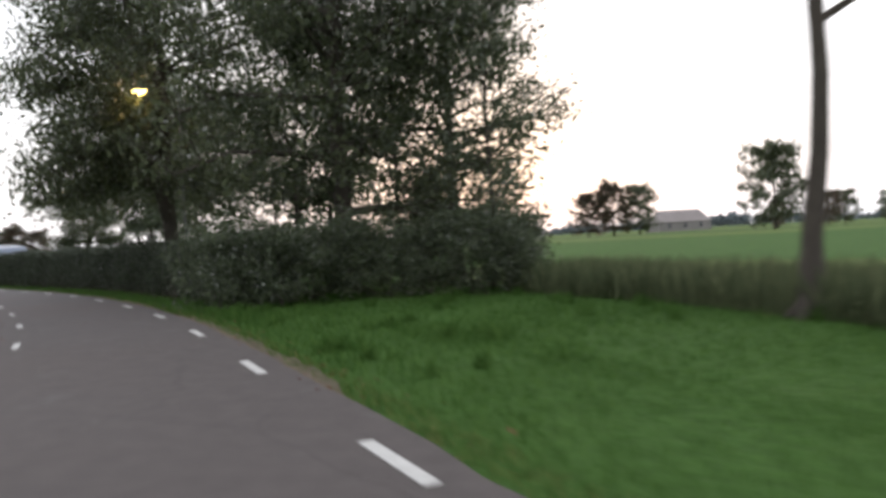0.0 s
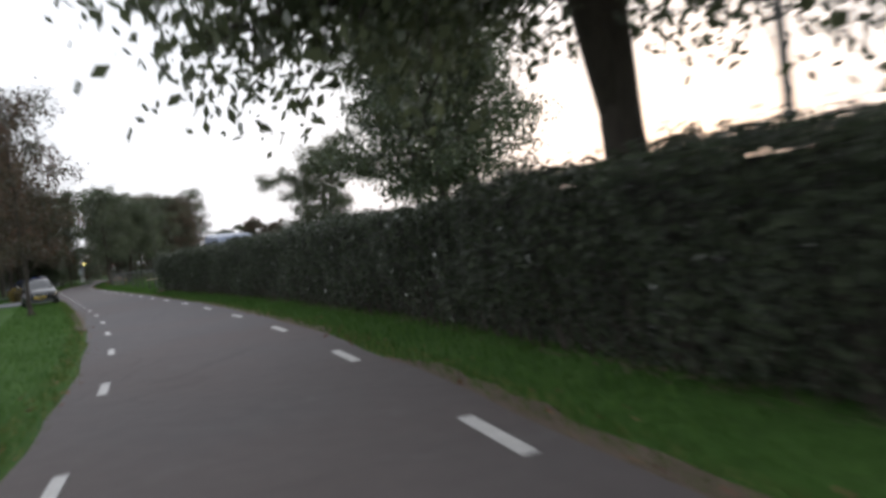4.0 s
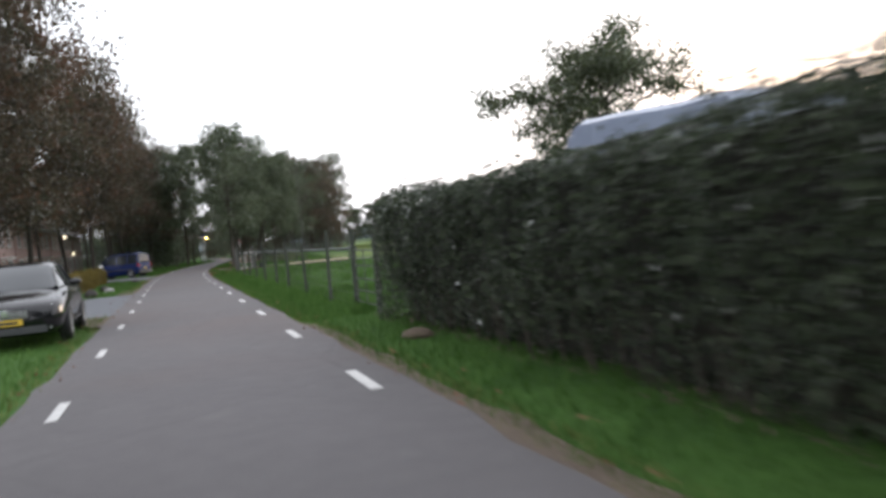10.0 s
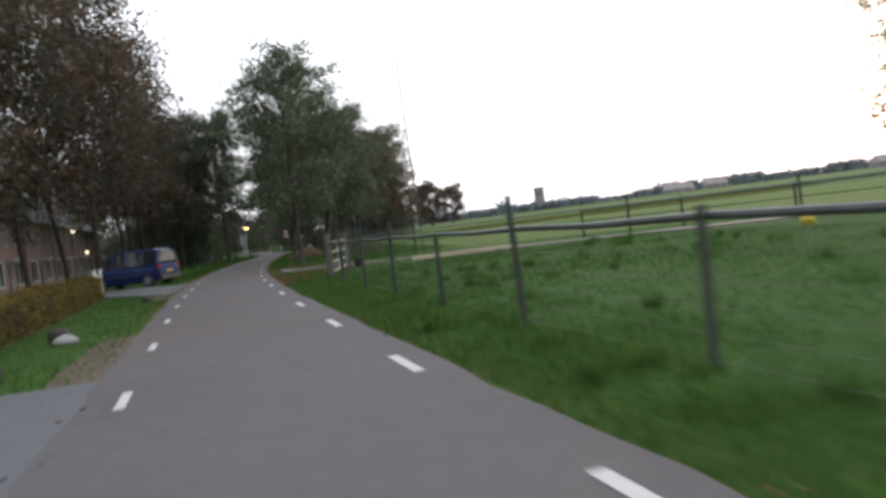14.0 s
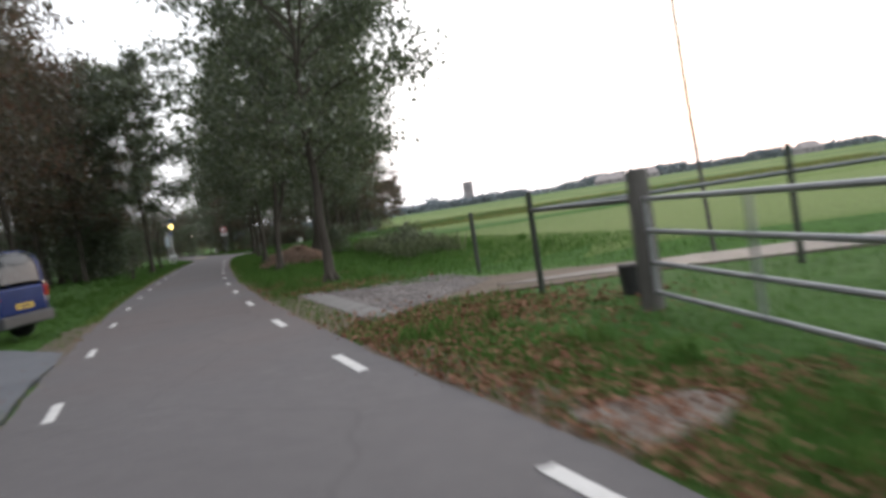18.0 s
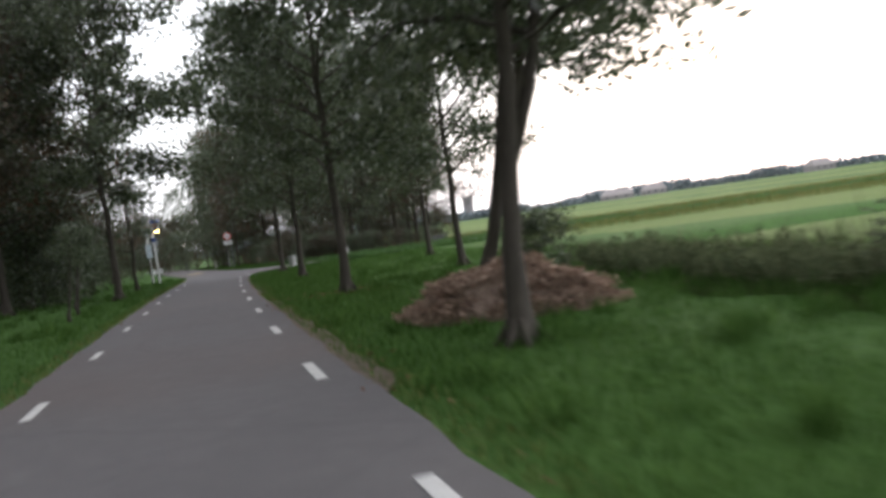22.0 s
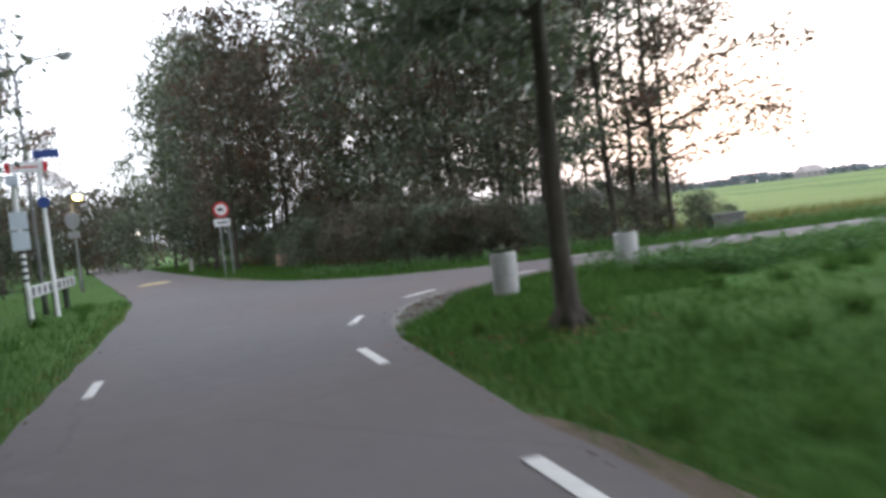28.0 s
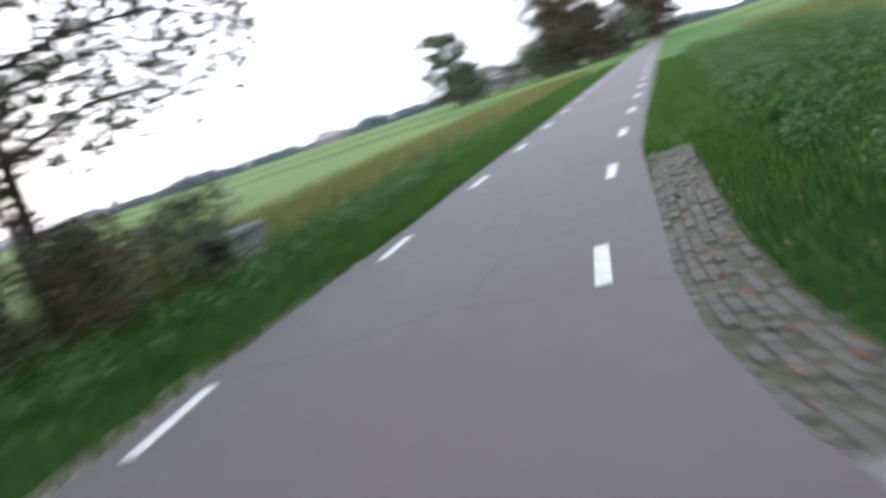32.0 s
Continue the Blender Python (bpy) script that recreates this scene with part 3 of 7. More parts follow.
BROWN = [make_tree("garden_tree", "dense browning garden tree beside the lane", 15.5, 2.9, 3.9, 46, 72, 0.125, M_LEAF_BROWN, M_BARK_DARK, 51 + k, 0.17, shape="tall", clumpr=1.15, extra=4, twigs=4) for k in range(2)]
HIGH = [make_tree("avenue_tree", "dark-stemmed garden tree with a high browning crown", 15.5, 4.2, 3.9, 42, 72, 0.12, M_LEAF_BROWN, M_BARK_DARK, 57 + k, 0.17, shape="tall", clumpr=1.15, extra=3, twigs=4, lean=0.8) for k in range(2)]
THIN = [make_tree("birch_tree", "slender young tree with an airy upright crown", 12.5, 2.2, 2.5, 36, 70, 0.078, M_LEAF_YOUNG, M_BARK_DARK, 71 + k, 0.11, shape="cone", clumpr=0.62, extra=3, twigs=4, lobes=0.3) for k in range(2)]
WOOD = [make_tree("woodland_tree", "slim woodland tree in the grove beyond the junction", 14.0, 2.2, 2.5, 34, 44, 0.115, M_LEAF if k else M_LEAF_BROWN, M_BARK_DARK, 91 + k, 0.12, shape="tall", clumpr=1.0, group="grove trees", extra=3, twigs=4, lobes=0.3) for k in range(3)]
BUSH = [make_tree("bush", "dense dark green shrub", 2.6, 0.1, 1.4, 26, 46, 0.078, M_LEAF, M_BARK_DARK, 111 + k, 0.05, shape="round", clumpr=0.6, extra=3, twigs=4) for k in range(2)]
SCRUBBY = [make_tree("undergrowth_shrub", "brownish twiggy shrub in the grove undergrowth", 3.0, 0.1, 1.5, 24, 36, 0.075, M_LEAF_BROWN if k else M_LEAF, M_BARK_DARK, 181 + k, 0.04, shape="round", clumpr=0.6, extra=3, twigs=4) for k in range(2)]
FRINGE = [make_tree("fringe_tree", "slender tree with a sparse browning crown at the grove edge", 13.5, 2.0, 3.4, 32, 50, 0.085, M_LEAF_BROWN if k else M_LEAF, M_BARK_DARK, 201 + k, 0.12, shape="round", clumpr=0.8, extra=3, twigs=5, droop=0.08, lobes=0.35) for k in range(2)]
EDGE_TREE = make_tree("edge_tree", "slender tree with long low boughs at the end of the grove", 13.5, 2.6, 2.8, 28, 50, 0.08, M_LEAF_BROWN, M_BARK_DARK, 211, 0.13, shape="round", clumpr=0.8, extra=3, twigs=5, lobes=0.3, arms=((15, 2.2, 4.6, 0.3), (5, 4.2, 4.4, 0.9), (25, 6.2, 4.0, 1.6), (-10, 3.2, 3.6, 0.2)))
SAPLING = [make_tree("sapling", "thin leaning sapling on the grass verge", 2.6, 1.5, 0.5, 9, 30, 0.06, M_LEAF, M_BARK_DARK, 131, 0.045, shape="round", clumpr=0.25, lean=1.6, twigs=2)]
VERGE = [make_tree("verge_tree", "large dark-trunked tree with an airy hanging crown over the hedge", 15.0, 1.7, 4.6, 54, 125, 0.09, M_LEAF_OAK, M_BARK_DARK, 151 + k, 0.30, shape="round", clumpr=1.0, extra=5, twigs=5, droop=0.14, lobes=0.3) for k in range(2)]
VERGE_HIGH = make_tree("verge_tree", "verge tree with a slim trunk and an airy spreading crown", 13.0, 4.1, 4.6, 50, 135, 0.1, M_LEAF_YOUNG, M_BARK_DARK, 161, 0.15, shape="tall", clumpr=0.8, extra=4, twigs=5, lobes=0.3)
BROAD = make_tree("broad_tree", "broad old tree with a thick trunk behind the hedge", 15.0, 4.0, 6.6, 66, 130, 0.10, M_LEAF_OAK, M_BARK_DARK, 191, 0.42, shape="round", clumpr=1.25, extra=6, twigs=7, droop=0.2, fork=3.4, arms=((160, 4.6, 6.0, -1.0), (110, 4.4, 5.0, -0.9), (32, 5.4, 6.3, -0.7), (20, 7.4, 6.2, 0.2), (48, 6.4, 5.8, 0.0), (38, 8.8, 5.8, 0.8), (26, 4.4, 5.2, -0.6)), lobes=0.35)
STEM = make_tree("roadside_tree", "tall roadside tree with a bare dark trunk at the verge corner", 13.0, 5.4, 3.0, 24, 80, 0.09, M_LEAF_OAK, M_BARK_DARK, 171, 0.16, lean=0.42, shape="round", clumpr=0.8, extra=3, twigs=4, arms=((-5, 4.0, 3.4, 0.7), (10, 4.6, 3.0, 0.9)))
PROTOS = LEANER + [VERGE_HIGH, STEM, BROAD, LONE, EDGE_TREE] + DISTANT + LOW + HIGH + FRINGE + SCRUBBY + VERGE + ALDER + OAK + BROWN + THIN + WOOD + BUSH + SAPLING

# right side, from the start
place(STEM, 4.9, 10.9, 0, 1.0)
place(VERGE[1], -2.9, 22.4, 10, 1.05, tall=1.15)
place(BROAD, -10.1, 29.8, 200, 0.74, tall=1.2)
place(ALDER[1], -4.5, 23.9, 50, 0.8, label="leafy young tree rising from the verge shrubs")
place(THIN[0], -3.4, 24.6, 10, 0.85, label="leafy young tree rising from the verge shrubs")
place(VERGE[0], 0.4, 23.6, 80, 0.74)
place(ALDER[0], -16.3, 44.8, 10, 0.95, label="slim multi-stemmed tree just behind the hedge")
place(ALDER[2], -17.3, 45.4, 130, 0.85, label="slim multi-stemmed tree just behind the hedge")
place(THIN[0], -15.7, 45.8, 75, 1.0, label="slim multi-stemmed tree just behind the hedge")
place(THIN[0], 1.2, 20.4, 140, 0.72, label="leafy young tree rising from the verge shrubs")
place(THIN[1], -1.2, 22.4, 20, 0.8, label="leafy young tree rising from the verge shrubs")
place(THIN[1], -5.4, 25.6, 220, 0.5, label="leafy young tree rising from the verge shrubs")
for k, (s_, d_) in enumerate(((14.0, 1.9), (13.7, 2.7), (14.6, 1.5))):
    p = RIGHT.at(s_, d_)
    place(BUSH[k % 2], p[0], p[1], 80 * k, 0.62)
for k, (x, y) in enumerate(((-4.6, 20.9), (-3.4, 20.2), (-2.4, 19.7), (-1.4, 19.5), (-0.4, 19.5), (0.6, 19.5), (1.5, 19.2), (-2.6, 21.6), (1.7, 20.6), (-0.6, 21.2))):
    place(BUSH[k % 2], x, y, 50 * k, 0.5 + 0.09 * (k % 3))
place(LONE, -40.1, 90.2, 0, 1.13)
place(OAK[0], -18.6, 60.9, 40, 0.7, label="leafy tree standing well behind the tall hedge")
place(OAK[0], -21.3, 63.6, 130, 0.84, label="leafy tree standing well behind the tall hedge")
# the row of alders on the right
for k, (x, y, s) in enumerate(((-70.6, 98.3, 1.0), (-77.2, 106.8, 1.0), (-83.6, 115.8, 0.98), (-90.1, 125.3, 0.95), (-95.75, 133.4, 1.0), (-82.3, 120.7, 0.92), (-87.1, 131.0, 0.9))):
    place(ALDER[(0, 1, 2, 0, 2, 2, 0)[k]], x, y, 20 if k == 1 else 70 * k + 15, s)
place(LEANER[0], -79.5, 113.4, 18, 1.0)
place(LEANER[1], -79.0, 113.1, 27, 1.0)
place(BUSH[1], -78.6, 114.3, 40, 0.42, label="small leafy green bush behind the brush pile")
# left side
place(BROWN[0], -34.7, 47.2, 30, 0.54, label="small dark tree on the verge near the parked car")
LEFT_ROWS = ((-9.8, (97, 105, 127, 135, 143)), (-12.2, (150, 158)), (-13.5, (92, 101, 109, 126, 134, 143)), (-18, (90, 98, 106, 114, 122, 131)), (-24, (94, 103, 112, 128)))
k = 0
for d, row in LEFT_ROWS:
    for s in row:
        p = RIGHT.at(s, d)
        place((HIGH if s >= 126 and d > -14 else BROWN)[k % 2], p[0], p[1], 55 * k, 0.95 + 0.07 * (k % 3), tall=1.08 + 0.07 * (k % 2))
        k += 1
for k in range(9):
    p = (-127.0 - 3.1 * k, 117.0 + 5.0 * k + 2.0 * (k % 2))
    place(BROWN[k % 2], p[0], p[1], 83 * k, 0.95, label="dense dark garden tree behind the brick houses")
place(VERGE_HIGH, -99.0, 125.7, 95, 1.0, label="verge tree with a slim trunk and an airy spreading crown")
for k, (x, y, s) in enumerate(((-108.7, 128.6, 0.95), (-115.0, 132.2, 0.95), (-104.8, 133.6, 0.85), (-111.1, 131.5, 0.9))):
    place(THIN[k % 2], x, y, 95 * k, s)
for k, (s, d) in enumerate(((182, -18), (188, -20), (194, -17), (200, -22))):
    p = RIGHT.at(s, d)
    place(BUSH[k % 2], p[0], p[1], 70 * k, 1.5 + 0.3 * (k % 3), label="large dense dark shrub behind the verge")
for x, y, a in ((-95.0, 119.3, 10), (-92.9, 116.8, 70), (-98.3, 122.6, 40)):
    place(SAPLING[0], x, y, a)
for k, (s, d) in enumerate(((172, -13), (178, -17), (166, -15), (185, -12), (192, -14), (200, -12))):
    p = RIGHT.at(s, d)
    place(WOOD[k % 3], p[0], p[1], 50 * k, 0.62 + 0.06 * (k % 3))
    p = RIGHT.at(s + 2.5, d + 3.0)
    place(BUSH[k % 2], p[0], p[1], 70 * k, 1.15)
for k, (x, y, s) in enumerate(((-114.7, 131.8, 0.95), (-113.8, 134.2, 0.85), (-118.5, 137.0, 0.9), (-121.0, 143.0, 0.8))):
    place(BROWN[k % 2], x, y, 80 * k, s)
for k in range(26):
    if 134 < 92 + 4.2 * k < 186:
        continue
    p = RIGHT.at(92 + 4.2 * k, -28 + 3.5 * math.sin(k * 1.9))
    place(BUSH[k % 2], p[0], p[1], 47 * k, 1.3 + 0.25 * (k % 3))
for k, (x, y, s) in enumerate(((-126, 172, 0.95), (-130, 178, 0.9), (-124, 166.5, 0.8), (-134, 186, 0.85), (-121.5, 166, 0.95), (-140, 190, 0.8), (-148, 176, 0.7), (-158, 184, 0.75), (-150, 196, 0.8), (-170, 190, 0.8), (-142, 168, 0.6))):
    place(WOOD[k % 3], x, y, 61 * k, s)
for k, (x, y, s) in enumerate(((-103.0, 123.8, 0.9), (-108.3, 129.6, 0.95), (-112.0, 130.4, 1.0))):
    place(BROWN[k % 2], x, y, 47 * k, s)
for k, (x, y, s) in enumerate(((-104.6, 126.6, 1.5), (-106.6, 128.4, 1.7), (-109.8, 132.2, 1.8))):
    place(BUSH[k % 2], x, y, 47 * k, s)
for k, (x, y, s) in enumerate(((-127.5, 157.0, 0.95), (-130.5, 157.5, 1.0), (-133.5, 161.0, 0.8), (-138.0, 172.0, 0.75))):
    place(WOOD[k % 3], x, y, 47 * k, s)
for k in range(9):
    place(SCRUBBY[k % 2], -150.5 + 1.35 * k, 175.0 + 1.35 * k, 61 * k, 1.7 + 0.25 * (k % 3))
# the grove beyond the junction, thinning to the right
gr = random.Random(4)
for k in range(34):
    s_ = gr.random() ** 1.35
    d_ = gr.uniform(1.2, 13) if s_ < 0.8 else gr.uniform(1.0, 5)
    a = np.array((-123.0, 168.0)) * (1 - s_) + np.array((-93.0, 149.2)) * s_
    size = gr.uniform(0.78, 0.95) + 0.28 * s_
    if a[0] + d_ * 0.45 < -100.0:
        place(WOOD[k % 3], a[0] + d_ * 0.45, a[1] + d_, 40 * k, size, tall=1.0 + 0.12 * s_)
for k, (x, y, s) in enumerate(((-103.2, 153.6, 1.05), (-106.4, 156.0, 1.05))):
    place(WOOD[k % 3], x, y, 83 * k, s, label="slim dark-stemmed tree at the edge of the grove")
for k in range(44):
    s = 19.5 + 0.92 * (k % 22) * 1.25
    back = 2.7 if k < 22 else 4.8
    p = far_bank.at(s + gr.uniform(-0.4, 0.4), back + gr.uniform(-0.3, 0.5))
    if math.hypot(p[0] + 110.3, p[1] - 154.4) < 1.5 or math.hypot(p[0] + 111.4, p[1] - 152.0) < 1.4:
        continue
    size = gr.uniform(0.26, 0.4) if s < 21 else (gr.uniform(0.28, 0.42) if s < 24 else gr.uniform(0.34, 0.58))
    place(SCRUBBY[k % 2], p[0], p[1], 33 * k, size * (1.3 if k >= 22 else 1.0))
for k, (x, y, s) in enumerate(((-96.6, 150.4, 1.0), (-95.9, 151.2, 0.9), (-98.6, 149.9, 1.0), (-100.2, 150.9, 1.05), (-102.0, 151.6, 1.0), (-94.9, 152.6, 0.75))):
    place(FRINGE[k % 2], x, y, 83 * k, s, label="slim dark-stemmed tree at the edge of the grove")
for k, (x, y, s) in enumerate(((-121, 164.5, 1.3), (-118.5, 163, 1.3), (-116, 161, 1.2), (-126, 171, 1.4), (-131, 172, 1.3), (-136, 176, 1.4), (-141, 180, 1.3), (-147, 184, 1.5), (-128, 160, 0.9), (-133, 163, 1.0), (-139, 165, 1.1), (-146, 168, 1.2), (-155, 174, 1.4))):
    place(SCRUBBY[k % 2], x, y, 51 * k, s)
place(EDGE_TREE, -95.3, 150.9, 0, 1.0)
for k, (x, y, s) in enumerate(((-98.4, 160.4, 0.7), (-99.6, 157.4, 0.8), (-101.5, 155.5, 0.9), (-113.5, 156.2, 0.8), (-116.0, 158.4, 0.78), (-118.6, 161.6, 0.75), (-111.6, 157.6, 0.9))):
    place(WOOD[k % 3], x, y, 71 * k, s)
for k in range(16):
    p = far_bank.at(13.2 + 0.62 * k, 3.3 + 0.7 * math.sin(k * 2.3))
    place(SCRUBBY[k % 2], p[0], p[1], 61 * k, 0.22 + 0.015 * k + 0.05 * (k % 3), label="low bramble scrub between the grass bank and the meadow")
for k, (x, y) in enumerate(((-97.4, 154.2), (-99.2, 154.8), (-96.2, 155.4), (-98.6, 157.0), (-100.8, 156.4), (-95.6, 157.2))):
    place(SCRUBBY[k % 2], x, y, 43 * k, 0.62 + 0.06 * (k % 3))
# far trees round the meadows
for k, (x, y, s) in enumerate(((46, 214, 0.85), (54, 218, 0.8), (39, 213, 0.7), (66, 158, 1.0), (92, 190, 0.5), (99, 196, 0.5), (84, 200, 0.4), (110, 196, 0.45), (-3.6, 201.3, 0.95), (1.4, 205.5, 0.6), (7.4, 203.5, 0.5), (13.4, 209.5, 0.5), (-198, 372, 1.1), (-206, 376, 1.0), (-189, 374, 0.95), (-214, 370, 0.9))):
    place(DISTANT[k % 2], x, y, 65 * k, s)
place(DISTANT[1], -14.2, 214.8, 20, 0.62, label="round dense tree standing beside the meadow")
for k in range(16):
    f = k / 15
    place(LOW[k % 2], -11 + 34 * f, 213 + 6 * math.sin(k) - 6 * f, 47 * k, 1.3 + 0.35 * (k % 3))
for p in PROTOS:
    for o in (*p.children, p):
        bpy.data.objects.remove(o)

# ---------- the tall hedge ----------
def hedge(name, label, line, width, height, material, density, leaf, seed, sink=0.0, batter=0.0):
    """A clipped hedge along a line of ground points: a solid core coloured near-black as the shade among its twigs, and
    a coat of leaves.
    """
    root = thing(name, label, "hedge")
    r = np.random.default_rng(seed)
    p = np.array(line, float)
    bm = bmesh.new()
    rows = []
    for i, q in enumerate(p):
        t = p[min(i + 1, len(p) - 1)] - p[max(i - 1, 0)]
        t /= np.linalg.norm(t)
        nr = np.array((t[1], -t[0]))
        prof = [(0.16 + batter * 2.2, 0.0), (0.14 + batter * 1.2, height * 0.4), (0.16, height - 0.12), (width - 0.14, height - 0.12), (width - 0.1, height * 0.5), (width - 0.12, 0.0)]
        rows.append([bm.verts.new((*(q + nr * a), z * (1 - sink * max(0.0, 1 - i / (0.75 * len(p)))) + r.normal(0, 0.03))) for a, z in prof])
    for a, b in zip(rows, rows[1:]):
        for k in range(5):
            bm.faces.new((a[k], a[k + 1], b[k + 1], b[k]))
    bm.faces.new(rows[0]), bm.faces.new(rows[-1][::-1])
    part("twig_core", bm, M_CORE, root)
    if batter:
        bm = bmesh.new()
        for i in range(len(p) - 1):
            t = (p[i + 1] - p[i]) / np.linalg.norm(p[i + 1] - p[i])
            nr = np.array((t[1], -t[0]))
            for k in range(11):
                q = p[i] + (p[i + 1] - p[i]) * (k + r.random()) / 11 + nr * (batter + r.uniform(0.12, 0.34))
                e = q + t * r.normal(0, 0.10) - nr * r.uniform(0.0, 0.2)
                tube(bm, [(*q, -0.05), (*(q * 0.5 + e * 0.5 + t * r.normal(0, 0.03)), 0.4), (*e, 0.85)], [r.uniform(0.008, 0.02), 0.010, 0.005], 4, False)
        tagged(part("bare_stem", bm, M_BARK_DARK, root, "bare brown stems at the hedge foot"), kind="stuff")
    seg = np.linalg.norm(np.diff(p, axis=0), axis=1)
    total = seg.sum()
    cum = np.r_[0, np.cumsum(seg)]
    count = int(total * (2 * height + width) * density)
    s = r.random(count) * total
    per = r.random(count) * (2 * height + width)
    i = np.clip(np.searchsorted(cum, s) - 1, 0, len(seg) - 1)
    f = (s - cum[i]) / seg[i]
    q = p[i] * (1 - f)[:, None] + p[i + 1] * f[:, None]
    t = (p[i + 1] - p[i]) / seg[i][:, None]
    nr = np.c_[t[:, 1], -t[:, 0]]
    wave = 0.05 * np.sin(s * 1.7) + 0.05 * np.sin(s * 0.63 + 1) + 0.03 * np.sin(s * 5.1)
    front, top = per < height, (per >= height) & (per < height + width)
    off = np.where(front, 0.0, np.where(top, per - height, width))
    z = np.where(front, per, np.where(top, height, 2 * height + width - per))
    jit = r.normal(0, 0.05, count)
    off = off + np.where(top, 0, np.where(front, -1, 1) * (jit + 0.02 + wave))
    z = np.maximum(0.03, z + np.where(top, jit + wave * 1.3 - 0.04, 0))
    lump = 0.05 * np.sin(s * 4.3 + 2.1 * z) * np.sin(3.1 * z + s * 0.9) + 0.045 * np.sin(s * 9.7 + 1.3) * np.sin(5.3 * z + s * 1.7) + 0.05 * np.sin(s * 1.15 + 4.0 * z)
    off = off + np.where(front, 1, 0) * (lump + (batter + 0.08) * np.clip(1 - z / height, 0, 1))
    shoot = top & (r.random(count) < 0.12)
    z = z + np.where(shoot, r.random(count) * 0.14, 0)
    thin = front & (r.random(count) < 1.1 * np.clip(1 - z / (0.55 * height), 0, 1) * (batter > 0))
    off = off + np.where(thin, 0.16 + 0.3 * r.random(count), 0)
    z = z * (1 - sink * np.clip(1 - s / (0.75 * total), 0, 1))
    pos = np.c_[q + nr * off[:, None], z]
    ends = int(width * height * density * 1.7)
    for e, q0, tt in ((0, p[0], p[0] - p[1]), (1, p[-1], p[-1] - p[-2])):
        tt = tt / np.linalg.norm(tt)
        pick = r.choice(count, ends, replace=False)
        w_, h_ = r.random(ends) * width, r.random(ends) * height
        n0 = np.array((tt[1], -tt[0])) * (1 if e else -1)
        pos[pick] = np.c_[q0 + np.outer(w_, n0) + np.outer(r.normal(0.06, 0.05, ends), tt), h_]
    nrm = r.normal(size=pos.shape) * 0.7
    nrm[:, :2] += nr * np.where(front, -1.0, np.where(top, 0, 1.0))[:, None]
    nrm[:, 2] += np.where(top, 1.2, 0.3)
    nrm /= np.linalg.norm(nrm, axis=1)[:, None]
    u = np.cross(nrm, r.normal(size=pos.shape))
    u /= np.linalg.norm(u, axis=1)[:, None]
    v = np.cross(nrm, u)
    size = leaf * (0.6 + 0.8 * r.random((count, 1)))
    a, b = u * size, v * size * 0.6
    verts = np.stack([pos - a, pos - b, pos + a, pos + b], 1).reshape(-1, 3)
    ob = part_me("foliage", mesh_np("foliage", verts, np.arange(len(verts)).reshape(-1, 4), (material,)), root)
    return root


hedge("tall_hedge", "tall clipped dark green hedge along the verge", [RIGHT.at(s, 1.4 + 0.13 * max(0.0, 19.0 - s)) for s in np.linspace(14.4, 64.6, 41)], 1.3, 1.82, M_HEDGE, 960, 0.033, 3, 0.11, 0.22)
hedge("garden_hedge", "low clipped beech hedge turning yellow beside the driveway", [RIGHT.at(s, d) for s, d in zip(np.linspace(86.5, 108.5, 16), np.linspace(-6.2, -6.8, 16))], 0.7, 0.85, M_HEDGE_DRY, 420, 0.04, 8)

# ---------- the paddock fence and its gates ----------
M_RAIL = plain("grey_tube", (0.08, 0.09, 0.09), (0.17, 0.18, 0.18), 5.0, 60.0, 0.45, 0.7, 0.1, 0.003)
M_WIRE = plain("fence_wire", (0.05, 0.055, 0.05), (0.10, 0.105, 0.10), 5.0, 60.0, 0.5, 0.6, 0.0)
M_GATEPOST = plain("weathered_gatepost", (0.05, 0.047, 0.043), (0.13, 0.122, 0.114), 3.0, 25.0, 0.9, bumped=0.9, dist=0.015, stretch=(1, 1, 0.15))
fence = thing("paddock_fence", "dark post fence with a grey tube top rail and wire mesh", "fence")
FENCE_POSTS = [(-38.1, 60.45)] + [tuple(FENCELINE.at(float(FENCELINE.near(x, y)[0][0]))) for x, y in ((-39.95, 62.6), (-42.25, 65.2), (-44.55, 67.7), (-46.8, 70.2), (-49.05, 72.7), (-51.4, 75.4), (-53.6, 78.0), (-55.9, 80.4), (-58.0, 82.75))]
for i, (x, y) in enumerate(FENCE_POSTS):
    bm = bmesh.new()
    lean = 0.03 * math.sin(i * 2.1)
    tube(bm, [(x, y, -0.3), (x + lean * 0.5, y, 0.7), (x + lean, y + lean * 0.4, (1.5 if i % 2 == 1 or i == 0 else 1.2) + 0.05 * math.sin(i * 1.7))], [0.045, 0.04, 0.036], 8)
    part("post", bm, M_POST, fence)
ENDS = FENCE_POSTS + [(-60.1, 85.2)]
